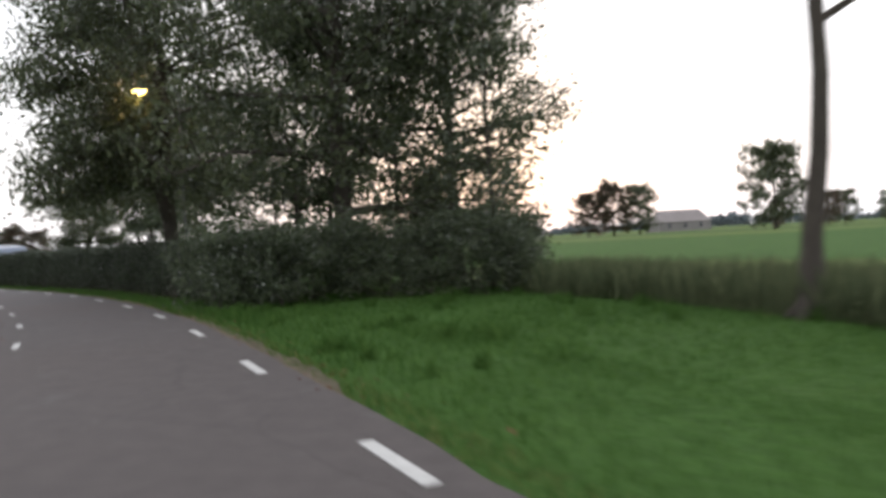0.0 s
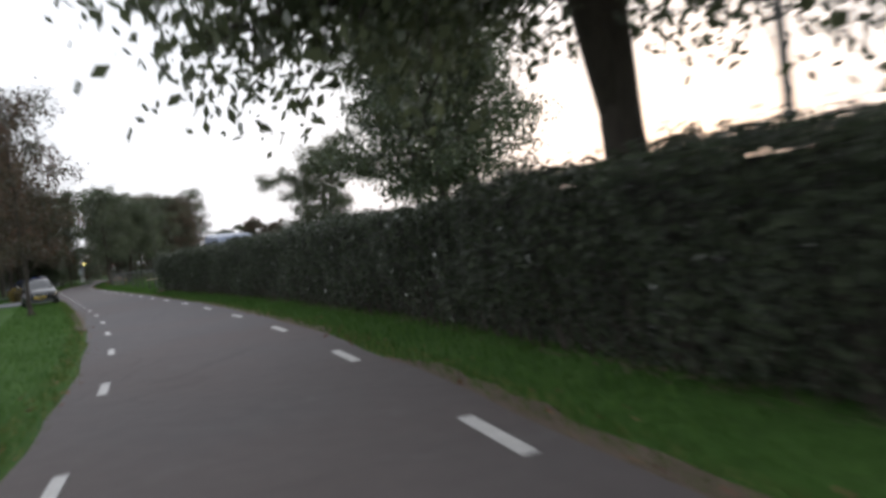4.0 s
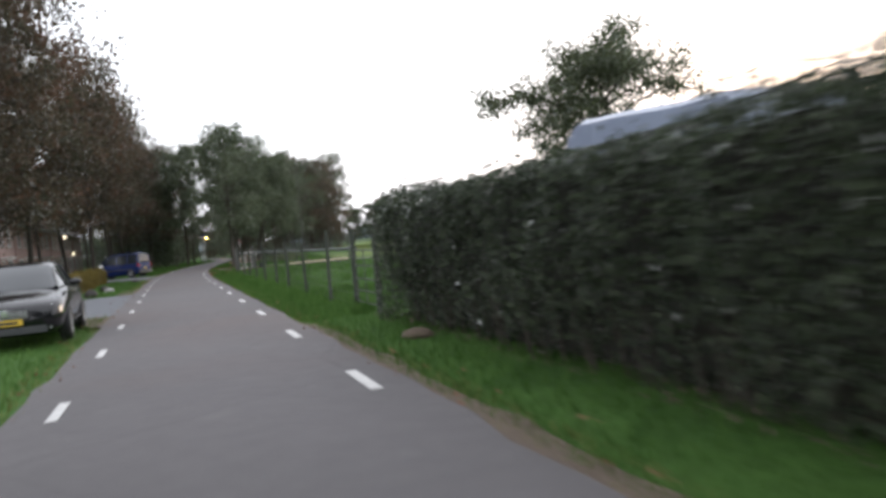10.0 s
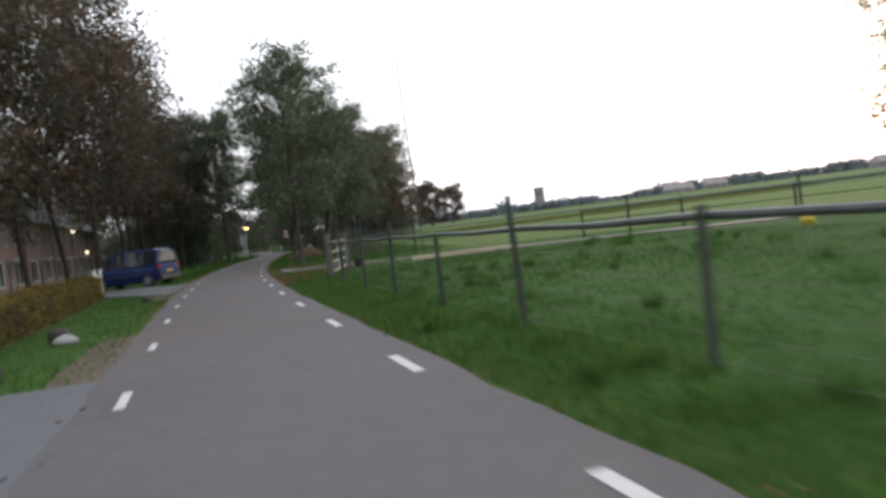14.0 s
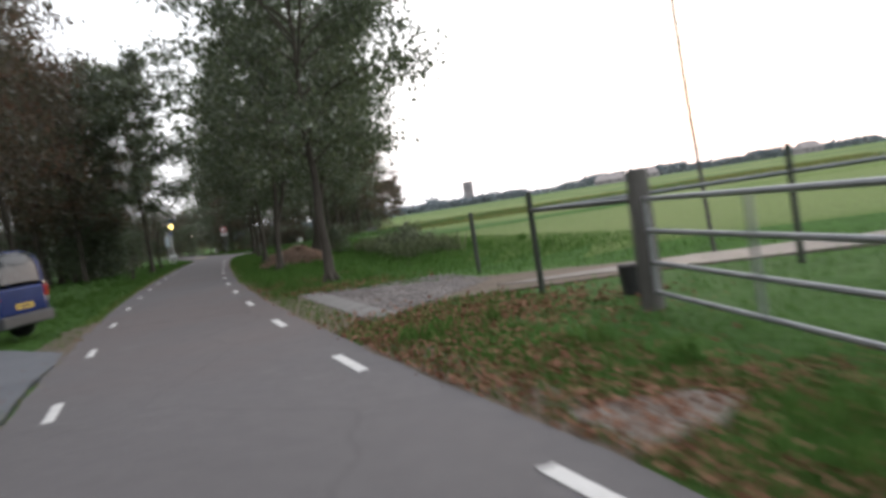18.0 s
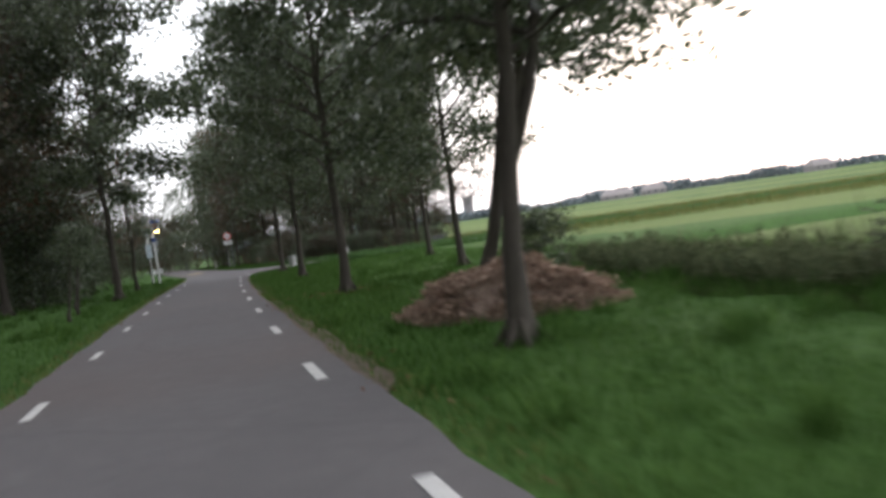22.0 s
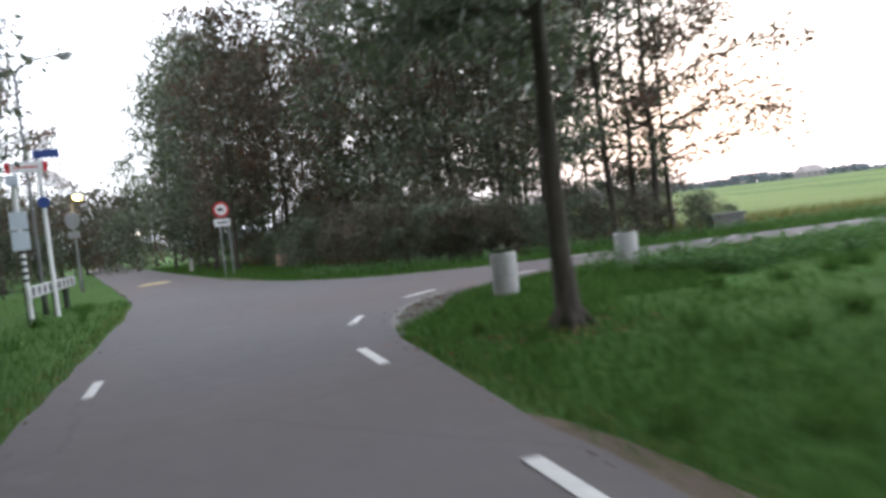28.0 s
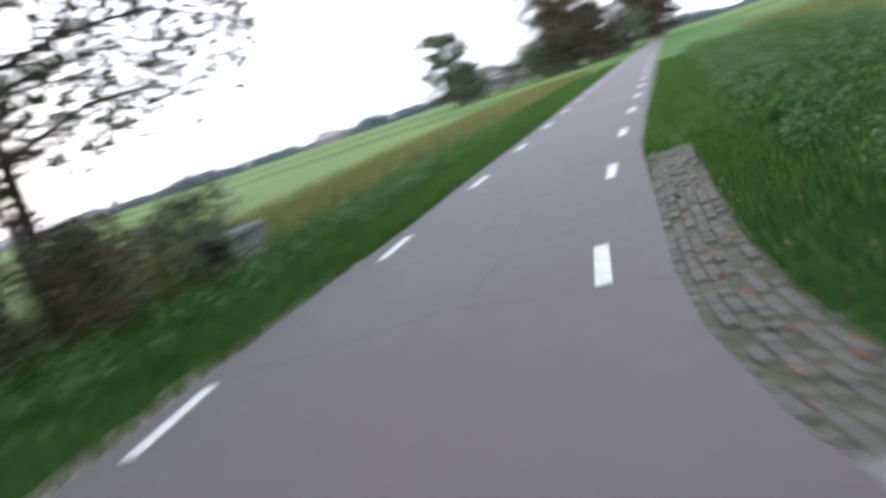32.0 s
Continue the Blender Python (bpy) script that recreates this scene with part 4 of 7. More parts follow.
for a, b in zip(ENDS, ENDS[1:]):
    a, b = Vector((*a, 0)), Vector((*b, 0))
    bm = bmesh.new()
    tube(bm, [a + Vector((0.05, 0.045, 1.14)), a.lerp(b, 0.5) + Vector((0.05, 0.045, 1.12)), b + Vector((0.05, 0.045, 1.14))], 0.034, 8)
    part("rail", bm, M_RAIL, fence)
    bm = bmesh.new()
    for z in (0.08, 0.28, 0.48, 0.68, 0.88, 1.04):
        tube(bm, [a + Vector((0, 0, z)), b + Vector((0, 0, z))], 0.0022, 3, False)
    span = (b - a).length
    for k in range(1, int(span / 0.2)):
        p = a.lerp(b, k * 0.2 / span)
        tube(bm, [p + Vector((0, 0, 0.05)), p + Vector((0, 0, 1.06))], 0.0018, 3, False)
    part("wire_mesh", bm, M_WIRE, fence)


def gate(label, a, b, bars, tall, postr, post_h, mat=None, bar_r=0.026, bar_mat=None):
    root = thing("field_gate", label, "gate")
    a, b = Vector((*a, 0)), Vector((*b, 0))
    for p in (a, b):
        bm = bmesh.new()
        tube(bm, [p + Vector((0, 0, -0.3)), p + Vector((0.01, 0, post_h * 0.6)), p + Vector((0.015, 0.01, post_h))], [postr * 1.05, postr, postr * 0.92], 10)
        part("gatepost", bm, mat or M_GATEPOST, root)
    d = (b - a).normalized()
    s, e = a + d * (postr + 0.05), b - d * (postr + 0.05)
    for z in bars:
        bm = bmesh.new()
        tube(bm, [s + Vector((0, 0, z)), e + Vector((0, 0, z))], bar_r, 8)
        part("bar", bm, bar_mat or M_STEEL, root)
    for p in (s, e, s.lerp(e, 0.5)):
        bm = bmesh.new()
        tube(bm, [p + Vector((0, 0, bars[0] - 0.02)), p + Vector((0, 0, bars[-1] + 0.02))], bar_r * 0.85, 8)
        part("upright", bm, bar_mat or M_STEEL, root)
    for z in (bars[0] + 0.12, bars[-1] - 0.12):
        bm = bmesh.new()
        box(bm, (-0.02, -0.06, -0.03), (0.02, 0.06, 0.03), 0.006, Matrix.Translation(s + Vector((0, 0, z)) - d * 0.05))
        part("hinge", bm, M_WIRE, root)
    return root


gate("galvanised tube field gate between weathered wooden posts", (-60.2, 85.35), (-62.2, 89.5), (0.18, 0.48, 0.80, 1.12), 1.2, 0.12, 1.42)
gate("narrow tube gate between the hedge and the fence", (-38.1, 60.45), (-36.9, 59.1), (0.15, 0.36, 0.58, 0.82, 1.1), 1.15, 0.05, 1.5, M_POST, 0.013, M_WIRE)

side_fence = thing("field_fence", "thin dark post and rail fence running into the field", "fence")
SIDE = [(-62.2, 89.5), (-63.85, 91.65), (-60.6, 92.1), (-56.5, 92.0), (-52.0, 91.8), (-46.5, 91.5), (-41.0, 91.2), (-35.0, 91.0)]
for i, p in enumerate(SIDE[1:]):
    bm = bmesh.new()
    tube(bm, [(*p, -0.3), (p[0] + 0.02 * math.sin(i * 3), p[1], 1.38 + 0.1 * (i % 2))], [0.045, 0.04], 8)
    part("post", bm, M_POST, side_fence)
for a, b in zip(SIDE, SIDE[1:]):
    bm = bmesh.new()
    tube(bm, [(*a, 1.12), (*b, 1.12)], 0.03, 8)
    part("rail", bm, M_RAIL, side_fence)
pole = thing("thin_pole", "tall thin bare pole standing in the paddock", "pole")
bm = bmesh.new()
tube(bm, [(-61.7, 95.0, -0.2), (-61.8, 95.0, 2.4), (-61.9, 95.0, 8.6)], [0.04, 0.032, 0.022], 6)
part("rod", bm, M_GATEPOST, pole)
far_fence = thing("meadow_fence", "distant low post and rail fence across the meadow", "fence")
FAR = [(-34 - 4.6 * k * 0.93, 96.5 + 0.3 * k) for k in range(-4, 6)]
for p in [(-66.3, 96.6)] + FAR:
    bm = bmesh.new()
    tube(bm, [(*p, -0.2), (*p, 1.15)], [0.05, 0.045], 7)
    part("post", bm, M_POST, far_fence)
for a, b in zip(FAR, FAR[1:]):
    for z in (0.55, 1.0):
        bm = bmesh.new()
        tube(bm, [(*a, z), (*b, z)], 0.025, 6)
        part("rail", bm, M_POST, far_fence)

# ---------- paddock things ----------
M_BEAM = plain("pale_timber", (0.42, 0.34, 0.24), (0.62, 0.53, 0.40), 3.0, 40.0, 0.8, stretch=(0.2, 1, 1))
M_RUBBER = plain("black_rubber", (0.012, 0.012, 0.013), (0.035, 0.035, 0.037), 5.0, 60.0, 0.75)
M_YELLOW = plain("yellow_plastic", (0.45, 0.34, 0.03), (0.62, 0.50, 0.06), 3.0, 30.0, 0.5)
beam = thing("timber_beam", "long pale sawn timber beam lying on the paddock grass", "beam")
bm = bmesh.new()
a, b = Vector((-59.3, 89.3, 0.16)), Vector((-55.8, 90.6, 0.16))
d = (b - a)
box(bm, (0, -0.09, -0.07), (d.length, 0.09, 0.07), 0.012, Matrix.Translation(a) @ d.to_track_quat("X", "Z").to_matrix().to_4x4())
part("beam", bm, M_BEAM, beam)
for f in (0.15, 0.85):
    bm = bmesh.new()
    p = a.lerp(b, f)
    box(bm, (p.x - 0.06, p.y - 0.2, -0.06), (p.x + 0.06, p.y + 0.2, 0.09), 0.01)
    part("bearer", bm, M_POST, beam)
tub = thing("water_tub", "round black rubber feed tub by the gate", "tub")
bm = bmesh.new()
tube(bm, [(-62.5, 90.85, -0.02), (-62.5, 90.85, 0.30), (-62.5, 90.85, 0.34), (-62.5, 90.85, 0.33), (-62.5, 90.85, 0.05)], [0.17, 0.2, 0.21, 0.19, 0.15], 20, False)
part("shell", bm, M_RUBBER, tub, smooth=True)
bm = bmesh.new()
bmesh.ops.create_circle(bm, cap_ends=True, segments=20, radius=0.16, matrix=Matrix.Translation((-62.5, 90.85, 0.06)))
part("floor", bm, M_RUBBER, tub)
marker = thing("electric_fence_reel", "yellow plastic reel on a short post in the paddock", "reel")
bm = bmesh.new()
tube(bm, [(-46.1, 78.4, -0.1), (-46.1, 78.4, 0.62)], 0.012, 6)
part("rod", bm, M_STEEL, marker)
bm = bmesh.new()
tube(bm, [(-46.2, 78.4, 0.62), (-46.16, 78.4, 0.62), (-46.15, 78.4, 0.62), (-46.05, 78.4, 0.62), (-46.04, 78.4, 0.62), (-46.00, 78.4, 0.62)], [0.13, 0.13, 0.08, 0.08, 0.13, 0.13], 14)
part("reel", bm, M_YELLOW, marker)

# ---------- grass, reeds and leaves ----------
def blades(name, label, pts, tall, width, material, seed, lean=0.5):
    """Grass blades, one bent triangle strip each, at given ground points."""
    r = np.random.default_rng(seed)
    n = len(pts)
    h = tall * (0.5 + 0.9 * r.random(n)) if np.isscalar(tall) else tall * (0.5 + 0.9 * r.random(n))
    a = r.random(n) * 2 * np.pi
    side = np.c_[np.cos(a), np.sin(a), np.zeros(n)] * (width * (0.6 + 0.8 * r.random(n)))[:, None]
    l = np.c_[-np.sin(a), np.cos(a), np.zeros(n)] * (h * lean * (r.random(n) - 0.3))[:, None]
    base = np.c_[pts, np.full(n, -0.04)] if pts.shape[1] == 2 else pts
    mid = base + l * 0.4 + np.c_[np.zeros((n, 2)), h * 0.6]
    tip = base + l + np.c_[np.zeros((n, 2)), h]
    verts = np.stack([base - side, base + side, mid + side * 0.6, tip], 1).reshape(-1, 3)
    ob = new(name, mesh_np(name, verts, np.arange(4 * n).reshape(-1, 4), (material,)))
    return tagged(ob, label, "grass", kind="stuff")


def scatter(line, s0, s1, d0, d1, n, seed, power=1.0):
    r = np.random.default_rng(seed)
    s = s0 + (s1 - s0) * r.random(n)
    d = d0 + (d1 - d0) * r.random(n) ** power
    x, y = np.interp(s, line.s, line.p[:, 0]), np.interp(s, line.s, line.p[:, 1])
    tx, ty = np.interp(s, line.s, line.t[:, 0]), np.interp(s, line.s, line.t[:, 1])
    return np.c_[x + d * ty, y - d * tx]


def clear_of(pts, gap=0.0):
    """Drops points that lie on the road, the path, the drives or the apron."""
    s, d = RIGHT.near(pts[:, 0], pts[:, 1])
    p, q = PATHLINE.near(pts[:, 0], pts[:, 1])
    ok = ~((d < EDGE + gap) & (d > -LANE - EDGE - gap)) & ~((q < 0.36 + gap) & (q > -2.36 - gap) & (p > 1))
    ks_, kd_ = kerb_line.near(pts[:, 0], pts[:, 1])
    ok &= ~((p > 2) & (p < 17) & (q > -2.3) & (q < 0.2)) & ~((kd_ > -0.15) & (kd_ < apron_width(ks_) - 0.04) & (ks_ > 0.2) & (ks_ < kerb_line.s[-1] - 0.2))
    for poly in HARD + [JUNCTION]:
        ok &= ~within(poly, pts[:, 0], pts[:, 1])
    return pts[ok]


near_r = np.concatenate([scatter(RIGHT, -8, 168, 0.3, 3.2, 150000, 1), scatter(RIGHT, -8, 168, 3.2, 9.0, 60000, 2), scatter(RIGHT, 114, 166, 0.6, 10.0, 90000, 42), scatter(RIGHT, 66, 108, 0.4, 1.9, 30000, 43)])
s_, d_ = RIGHT.near(near_r[:, 0], near_r[:, 1])
near_r = near_r[~((s_ > 19) & (s_ < 65) & (d_ > 2.0))]
blades("verge_grass", "lush green grass of the roadside verge", clear_of(near_r, -0.03), 0.10, 0.006, M_BLADE, 3)
near_l = np.concatenate([scatter(RIGHT, 0, 178, -3.2, -5.5, 60000, 4), scatter(RIGHT, 60, 190, -5.5, -14, 45000, 5)])
blades("verge_grass", "lush green grass of the roadside verge", clear_of(near_l, -0.03), 0.10, 0.006, M_BLADE, 6)
edge = np.concatenate([scatter(RIGHT, -8, 166, 0.34, 0.75, 22000, 7), scatter(RIGHT, 0, 175, -3.5, -3.0, 16000, 8)])
blades("dry_verge_grass", "dry yellowish grass along the asphalt edge", clear_of(edge, -0.08), 0.06, 0.005, M_BLADE_DRY, 9)
start = scatter(RIGHT, -10, 26, 2.5, 9.5, 60000, 10)
blades("lawn_grass", "short bright grass on the open verge corner", clear_of(start), 0.09, 0.007, M_BLADE, 11)
corner = np.concatenate([scatter(PATHLINE, 2, 45, 0.3, 5.0, 80000, 12), scatter(PATHLINE, 8, 70, -3.6, -2.35, 36000, 41), scatter(PATHLINE, 13, 60, -5.0, -2.4, 50000, 13), scatter(RIGHT, 150, 215, 0.5, 5.0, 40000, 14)])
blades("path_grass", "lush green grass beside the cycle path", clear_of(corner, -0.03), 0.13, 0.007, M_BLADE, 15)
pad = scatter(FENCELINE, 0, 40, 0.2, 12, 50000, 16)
blades("paddock_grass", "grazed green grass of the paddock", clear_of(pad), 0.08, 0.008, M_BLADE, 17)
bank = np.concatenate([scatter(far_bank, 0, far_bank.s[-1], 0.05, 1.6, 34000, 60), scatter(far_bank, 0, far_bank.s[-1], 1.4, 3.8, 30000, 61)])
blades("bank_grass", "lush green grass strip below the grove", clear_of(bank, -0.05), 0.15, 0.007, M_BLADE, 62)
rt = np.random.default_rng(70)
spots = np.concatenate([scatter(RIGHT, 2, 19, 1.0, 7.5, 60, 71), scatter(RIGHT, 66, 108, 0.7, 2.0, 50, 72), scatter(RIGHT, 116, 165, 0.7, 9.0, 190, 73), scatter(RIGHT, 120, 178, -9.0, -3.6, 90, 74), scatter(FENCELINE, 2, 36, 1.0, 10.0, 90, 75), scatter(far_bank, 10, 40, 0.3, 2.2, 50, 76), scatter(PATHLINE, 6, 40, 1.4, 5.0, 60, 77)])
tufts = np.concatenate([rt.normal(p, rt.uniform(0.05, 0.16), (int(rt.integers(40, 110)), 2)) for p in spots])
blades("grass_tufts", "taller darker tufts of rank grass", clear_of(tufts), 0.2, 0.007, M_BLADE, 78, 0.9)
reeds = np.concatenate([scatter(MARSH, 26, 62, -0.3, 2.2, 26000, 18), scatter(DITCH, 113, 129, -0.8, 0.9, 8000, 29)])
s_, d_ = DITCH.near(reeds[:, 0], reeds[:, 1])
reeds3 = np.c_[reeds, np.where(reeds[:, 1] > 90, ditch_depth(reeds[:, 0], reeds[:, 1]), -0.05)]
blades("reeds", "grey-green reeds and tall grass along the ditch", reeds3, 0.62, 0.010, M_REED, 20, 0.6)
tall = np.concatenate([scatter(PATHLINE, 16, 70, -9.5, -4.6, 26000, 21), scatter(PATHLINE, 20, 60, 5, 12, 9000, 23)])
blades("meadow_grass", "tall straw-coloured meadow grass", tall, 0.32, 0.007, M_BLADE_DRY, 24, 0.7)


def weeds(name, label, pts, tall, per, leaf, material, seed):
    """Leafy plants at given ground points: leaves up and down a short stalk."""
    r = random.Random(seed)
    clumps = []
    for x, y in pts:
        h = tall * r.uniform(0.5, 1.2)
        clumps.append(((x, y, h * 0.5), (r.uniform(-0.05, 0.05), r.uniform(-0.05, 0.05), h * 0.45), 0.07))
    ob = new(name, leaves_mesh(name, clumps, per, leaf, material, seed, 1.6))
    return tagged(ob, label, "weeds", kind="stuff")


M_WEED = leaf_mat("nettle_leaves", (0.050, 0.110, 0.032), (0.125, 0.225, 0.075), 0.45, None, 0.15)
weeds("nettles", "lush leafy nettles and dock on the verge by the cycle path", clear_of(scatter(PATHLINE, 9, 46, 1.5, 5.5, 900, 90)), 0.32, 56, 0.036, M_WEED, 91)
weeds("bank_weeds", "leafy weeds along the grass bank below the grove", clear_of(scatter(far_bank, 1, 30, 0.9, 2.8, 420, 92)), 0.26, 40, 0.034, M_WEED, 93)
weeds("ditch_weeds", "grey-green weeds standing along the ditch", np.concatenate([scatter(DITCH, 113, 129, -1.2, 0.5, 220, 94), scatter(MARSH, 26, 62, -0.3, 1.6, 420, 95)]), 0.5, 44, 0.04, M_REED, 96)


def litter(name, label, pts, size, seed, material=None):
    r = np.random.default_rng(seed)
    n = len(pts)
    p = np.c_[pts, 0.012 + 0.03 * r.random(n)]
    nrm = r.normal(size=(n, 3)) * 0.5 + (0, 0, 1)
    nrm /= np.linalg.norm(nrm, axis=1)[:, None]
    u = np.cross(nrm, r.normal(size=(n, 3)))
    u /= np.linalg.norm(u, axis=1)[:, None]
    v = np.cross(nrm, u)
    z = size * (0.5 + r.random((n, 1)))
    verts = np.stack([p - u * z, p - v * z * 0.6, p + u * z, p + v * z * 0.6], 1).reshape(-1, 3)
    ob = new(name, mesh_np(name, verts, np.arange(4 * n).reshape(-1, 4), (material or M_FALLEN,)))
    return tagged(ob, label, "leaves", kind="stuff")


r7 = np.random.default_rng(31)
patch = np.concatenate([r7.normal((-64.6, 90.3), (0.95, 0.85), (3600, 2)), r7.normal((-63.4, 88.6), (1.0, 1.2), (520, 2)), np.array([RIGHT.at(r7.uniform(100, 107), 0.35 + abs(r7.normal(0, 0.55))) for _ in range(1700)]), r7.normal((-61.5, 86.35), (0.55, 0.30), (520, 2)), r7.normal((-60.9, 85.2), (0.5, 0.6), (160, 2)), r7.normal((-62.7, 87.3), (0.5, 0.4), (420, 2)), r7.normal((-69.6, 96.3), (0.9, 0.6), (900, 2)), r7.normal((-72.2, 98.6), (0.9, 1.2), (700, 2))])
s_, d_ = RIGHT.near(patch[:, 0], patch[:, 1])
litter("fallen_leaves", "reddish-brown fallen leaves drifted on the grass", patch[(d_ > 0.35)], 0.03, 32)
litter("hedge_leaf_litter", "brown leaf litter along the foot of the tall hedge", scatter(RIGHT, 18, 66, 1.45, 2.0, 2200, 37), 0.022, 39, M_SOIL)
litter("stray_leaves", "scattered dry leaves along the road edge", np.concatenate([scatter(RIGHT, 0, 165, 0.2, 0.9, 900, 33), scatter(RIGHT, 0, 165, -3.6, -2.9, 700, 34), r7.normal((-95.8, 133.2), (0.5, 0.5), (300, 2)), r7.normal((-83.6, 115.6), (0.5, 0.5), (300, 2)), scatter(PATHLINE, 3, 16, 0.5, 1.8, 420, 35)]), 0.024, 36)

# ---------- drives, apron and kerb ----------
M_BRICK = plain("paving_brick", (0.085, 0.074, 0.07), (0.15, 0.132, 0.126), 6.0, 60.0, 0.9, bumped=0.5, dist=0.006, vary=0.4)
M_MOSSY = plain("mossy_paver", (0.055, 0.051, 0.042), (0.110, 0.102, 0.088), 5.0, 50.0, 0.92, bumped=0.6, dist=0.008, vary=0.6)
M_MOSS = plain("mossy_joint_soil", (0.032, 0.036, 0.020), (0.078, 0.078, 0.042), 3.0, 30.0, 0.95, bumped=0.8, dist=0.02)
M_KERB = plain("worn_concrete_kerb", (0.10, 0.096, 0.092), (0.19, 0.182, 0.174), 2.0, 35.0, 0.9, bumped=0.5, dist=0.01)
M_SAND = plain("pale_sand", (0.34, 0.27, 0.15), (0.52, 0.43, 0.26), 3.0, 40.0, 0.95, bumped=0.7, dist=0.02)
M_GRIT = plain("gritty_soil", (0.12, 0.10, 0.085), (0.24, 0.205, 0.175), 3.0, 40.0, 0.95, bumped=0.7, dist=0.02)
M_DRIVE = plain("blue_grey_asphalt", (0.080, 0.086, 0.097), (0.125, 0.131, 0.143), 0.8, 90.0, 0.85, bumped=0.4, dist=0.006)
M_WET = plain("wet_track_soil", (0.10, 0.085, 0.072), (0.185, 0.16, 0.142), 0.7, 14.0, 0.7, bumped=0.9, dist=0.03, stretch=(0.35, 1, 1))


def slab_poly(name, label, pts, top, bottom, material, category="pavement"):
    bm = bmesh.new()
    f = bm.faces.new([bm.verts.new((x, y, top)) for x, y in pts])
    ext = bmesh.ops.extrude_face_region(bm, geom=[f])
    bmesh.ops.translate(bm, verts=[v for v in ext["geom"] if isinstance(v, bmesh.types.BMVert)], vec=(0, 0, bottom - top))
    bmesh.ops.triangulate(bm, faces=bm.faces[:])
    ob = new(name, bm_mesh(name, bm, material))
    return tagged(ob, label, category, kind="structure")


def ragged(line, s0, s1, d0, d1, step=0.35, amp=0.07, seed=0):
    """A strip along a line with uneven sides, as ground points."""
    r = random.Random(seed)
    ss = np.arange(s0, s1 + 0.01, step)
    taper = [min(1.0, 0.25 + (s - s0) / 1.2, 0.25 + (s1 - s) / 1.2) for s in ss]
    a = [tuple(line.at(s, d0 + r.uniform(-amp, amp) * 0.4)) for s in ss]
    b = [tuple(line.at(s, d0 + (d1 - d0) * t + r.uniform(-amp, amp))) for s, t in zip(ss, taper)]
    return a + b[::-1]


def smooth_poly(pts, amp, seed):
    r = random.Random(seed)
    out = []
    for (x0, y0), (x1, y1) in zip(pts, pts[1:] + pts[:1]):
        n = max(2, int(math.hypot(x1 - x0, y1 - y0) / 0.7))
        out += [(x0 + (x1 - x0) * i / n + r.uniform(-amp, amp) * (i > 0), y0 + (y1 - y0) * i / n + r.uniform(-amp, amp) * (i > 0)) for i in range(n)]
    return out


drive = slab_poly("paved_drive", "worn brick-paved field entrance with a concrete band", smooth_poly(DRIVE, 0.05, 1), -0.022, -0.14, M_SOIL)
slab_poly("dirt_track", "wet rutted dirt track leading into the meadow", smooth_poly(TRACK + [(-65.0, 93.4)], 0.13, 2), -0.008, -0.14, M_WET, "track")
slab_poly("soil_patch", "pale trampled soil worn through the grass before the gate", smooth_poly(WORN, 0.08, 14), -0.002, -0.12, M_GRIT, "soil")
slab_poly("driveway", "blue-grey asphalt driveway beside the beech hedge", smooth_poly(DRIVE_L, 0.05, 3), -0.003, -0.14, M_DRIVE)
slab_poly("driveway", "grey asphalt driveway in front of the houses", smooth_poly(DRIVE_L2, 0.05, 4), -0.003, -0.14, M_DRIVE)
for s0, s1, d0, d1, sd in ((108.2, 116.0, 0.24, 0.98, 5), (101.5, 107.0, 0.24, 0.85, 12), (70.5, 76.5, -3.05, -3.7, 6), (83.0, 91.0, -3.05, -3.75, 7), (101.5, 106.5, -3.05, -3.9, 8), (110.5, 117.5, -3.05, -3.7, 9), (40, 52, -3.05, -3.35, 10), (116, 124, 0.24, 0.75, 11)):
    slab_poly("soil_edge", "bare brown soil along the asphalt edge", ragged(RIGHT, s0, s1, d0, d1, seed=sd), -0.006, -0.12, M_SOIL, "soil")
for k, (s0, s1) in enumerate(((2, 14), (16, 27), (30, 47), (52, 66), (127, 141), (144, 158))):
    slab_poly("soil_edge", "bare brown soil along the asphalt edge", ragged(RIGHT, s0, s1, 0.24, 0.58, 0.5, 0.06, 20 + k), -0.008, -0.12, M_SOIL, "soil")
far_edge = Line([(-93.5, 146.6)] + FARSIDE + [(-112, 152.3)], 0.3)
slab_poly("soil_edge", "pale gritty soil between the junction and the grove verge", ragged(far_edge, 0.3, far_edge.s[-1] - 0.3, -0.06, 0.34, 0.4, 0.08, 40), -0.005, -0.12, M_GRIT, "soil")


def brick_mesh(l, w, h=0.08):
    bm = bmesh.new()
    box(bm, (-l / 2, -w / 2, -h), (l / 2, w / 2, 0), 0.0)
    es = [e for e in bm.edges if all(v.co.z > -0.001 for v in e.verts)]
    bmesh.ops.bevel(bm, geom=es, offset=0.008, segments=1, affect="EDGES")
    return bm


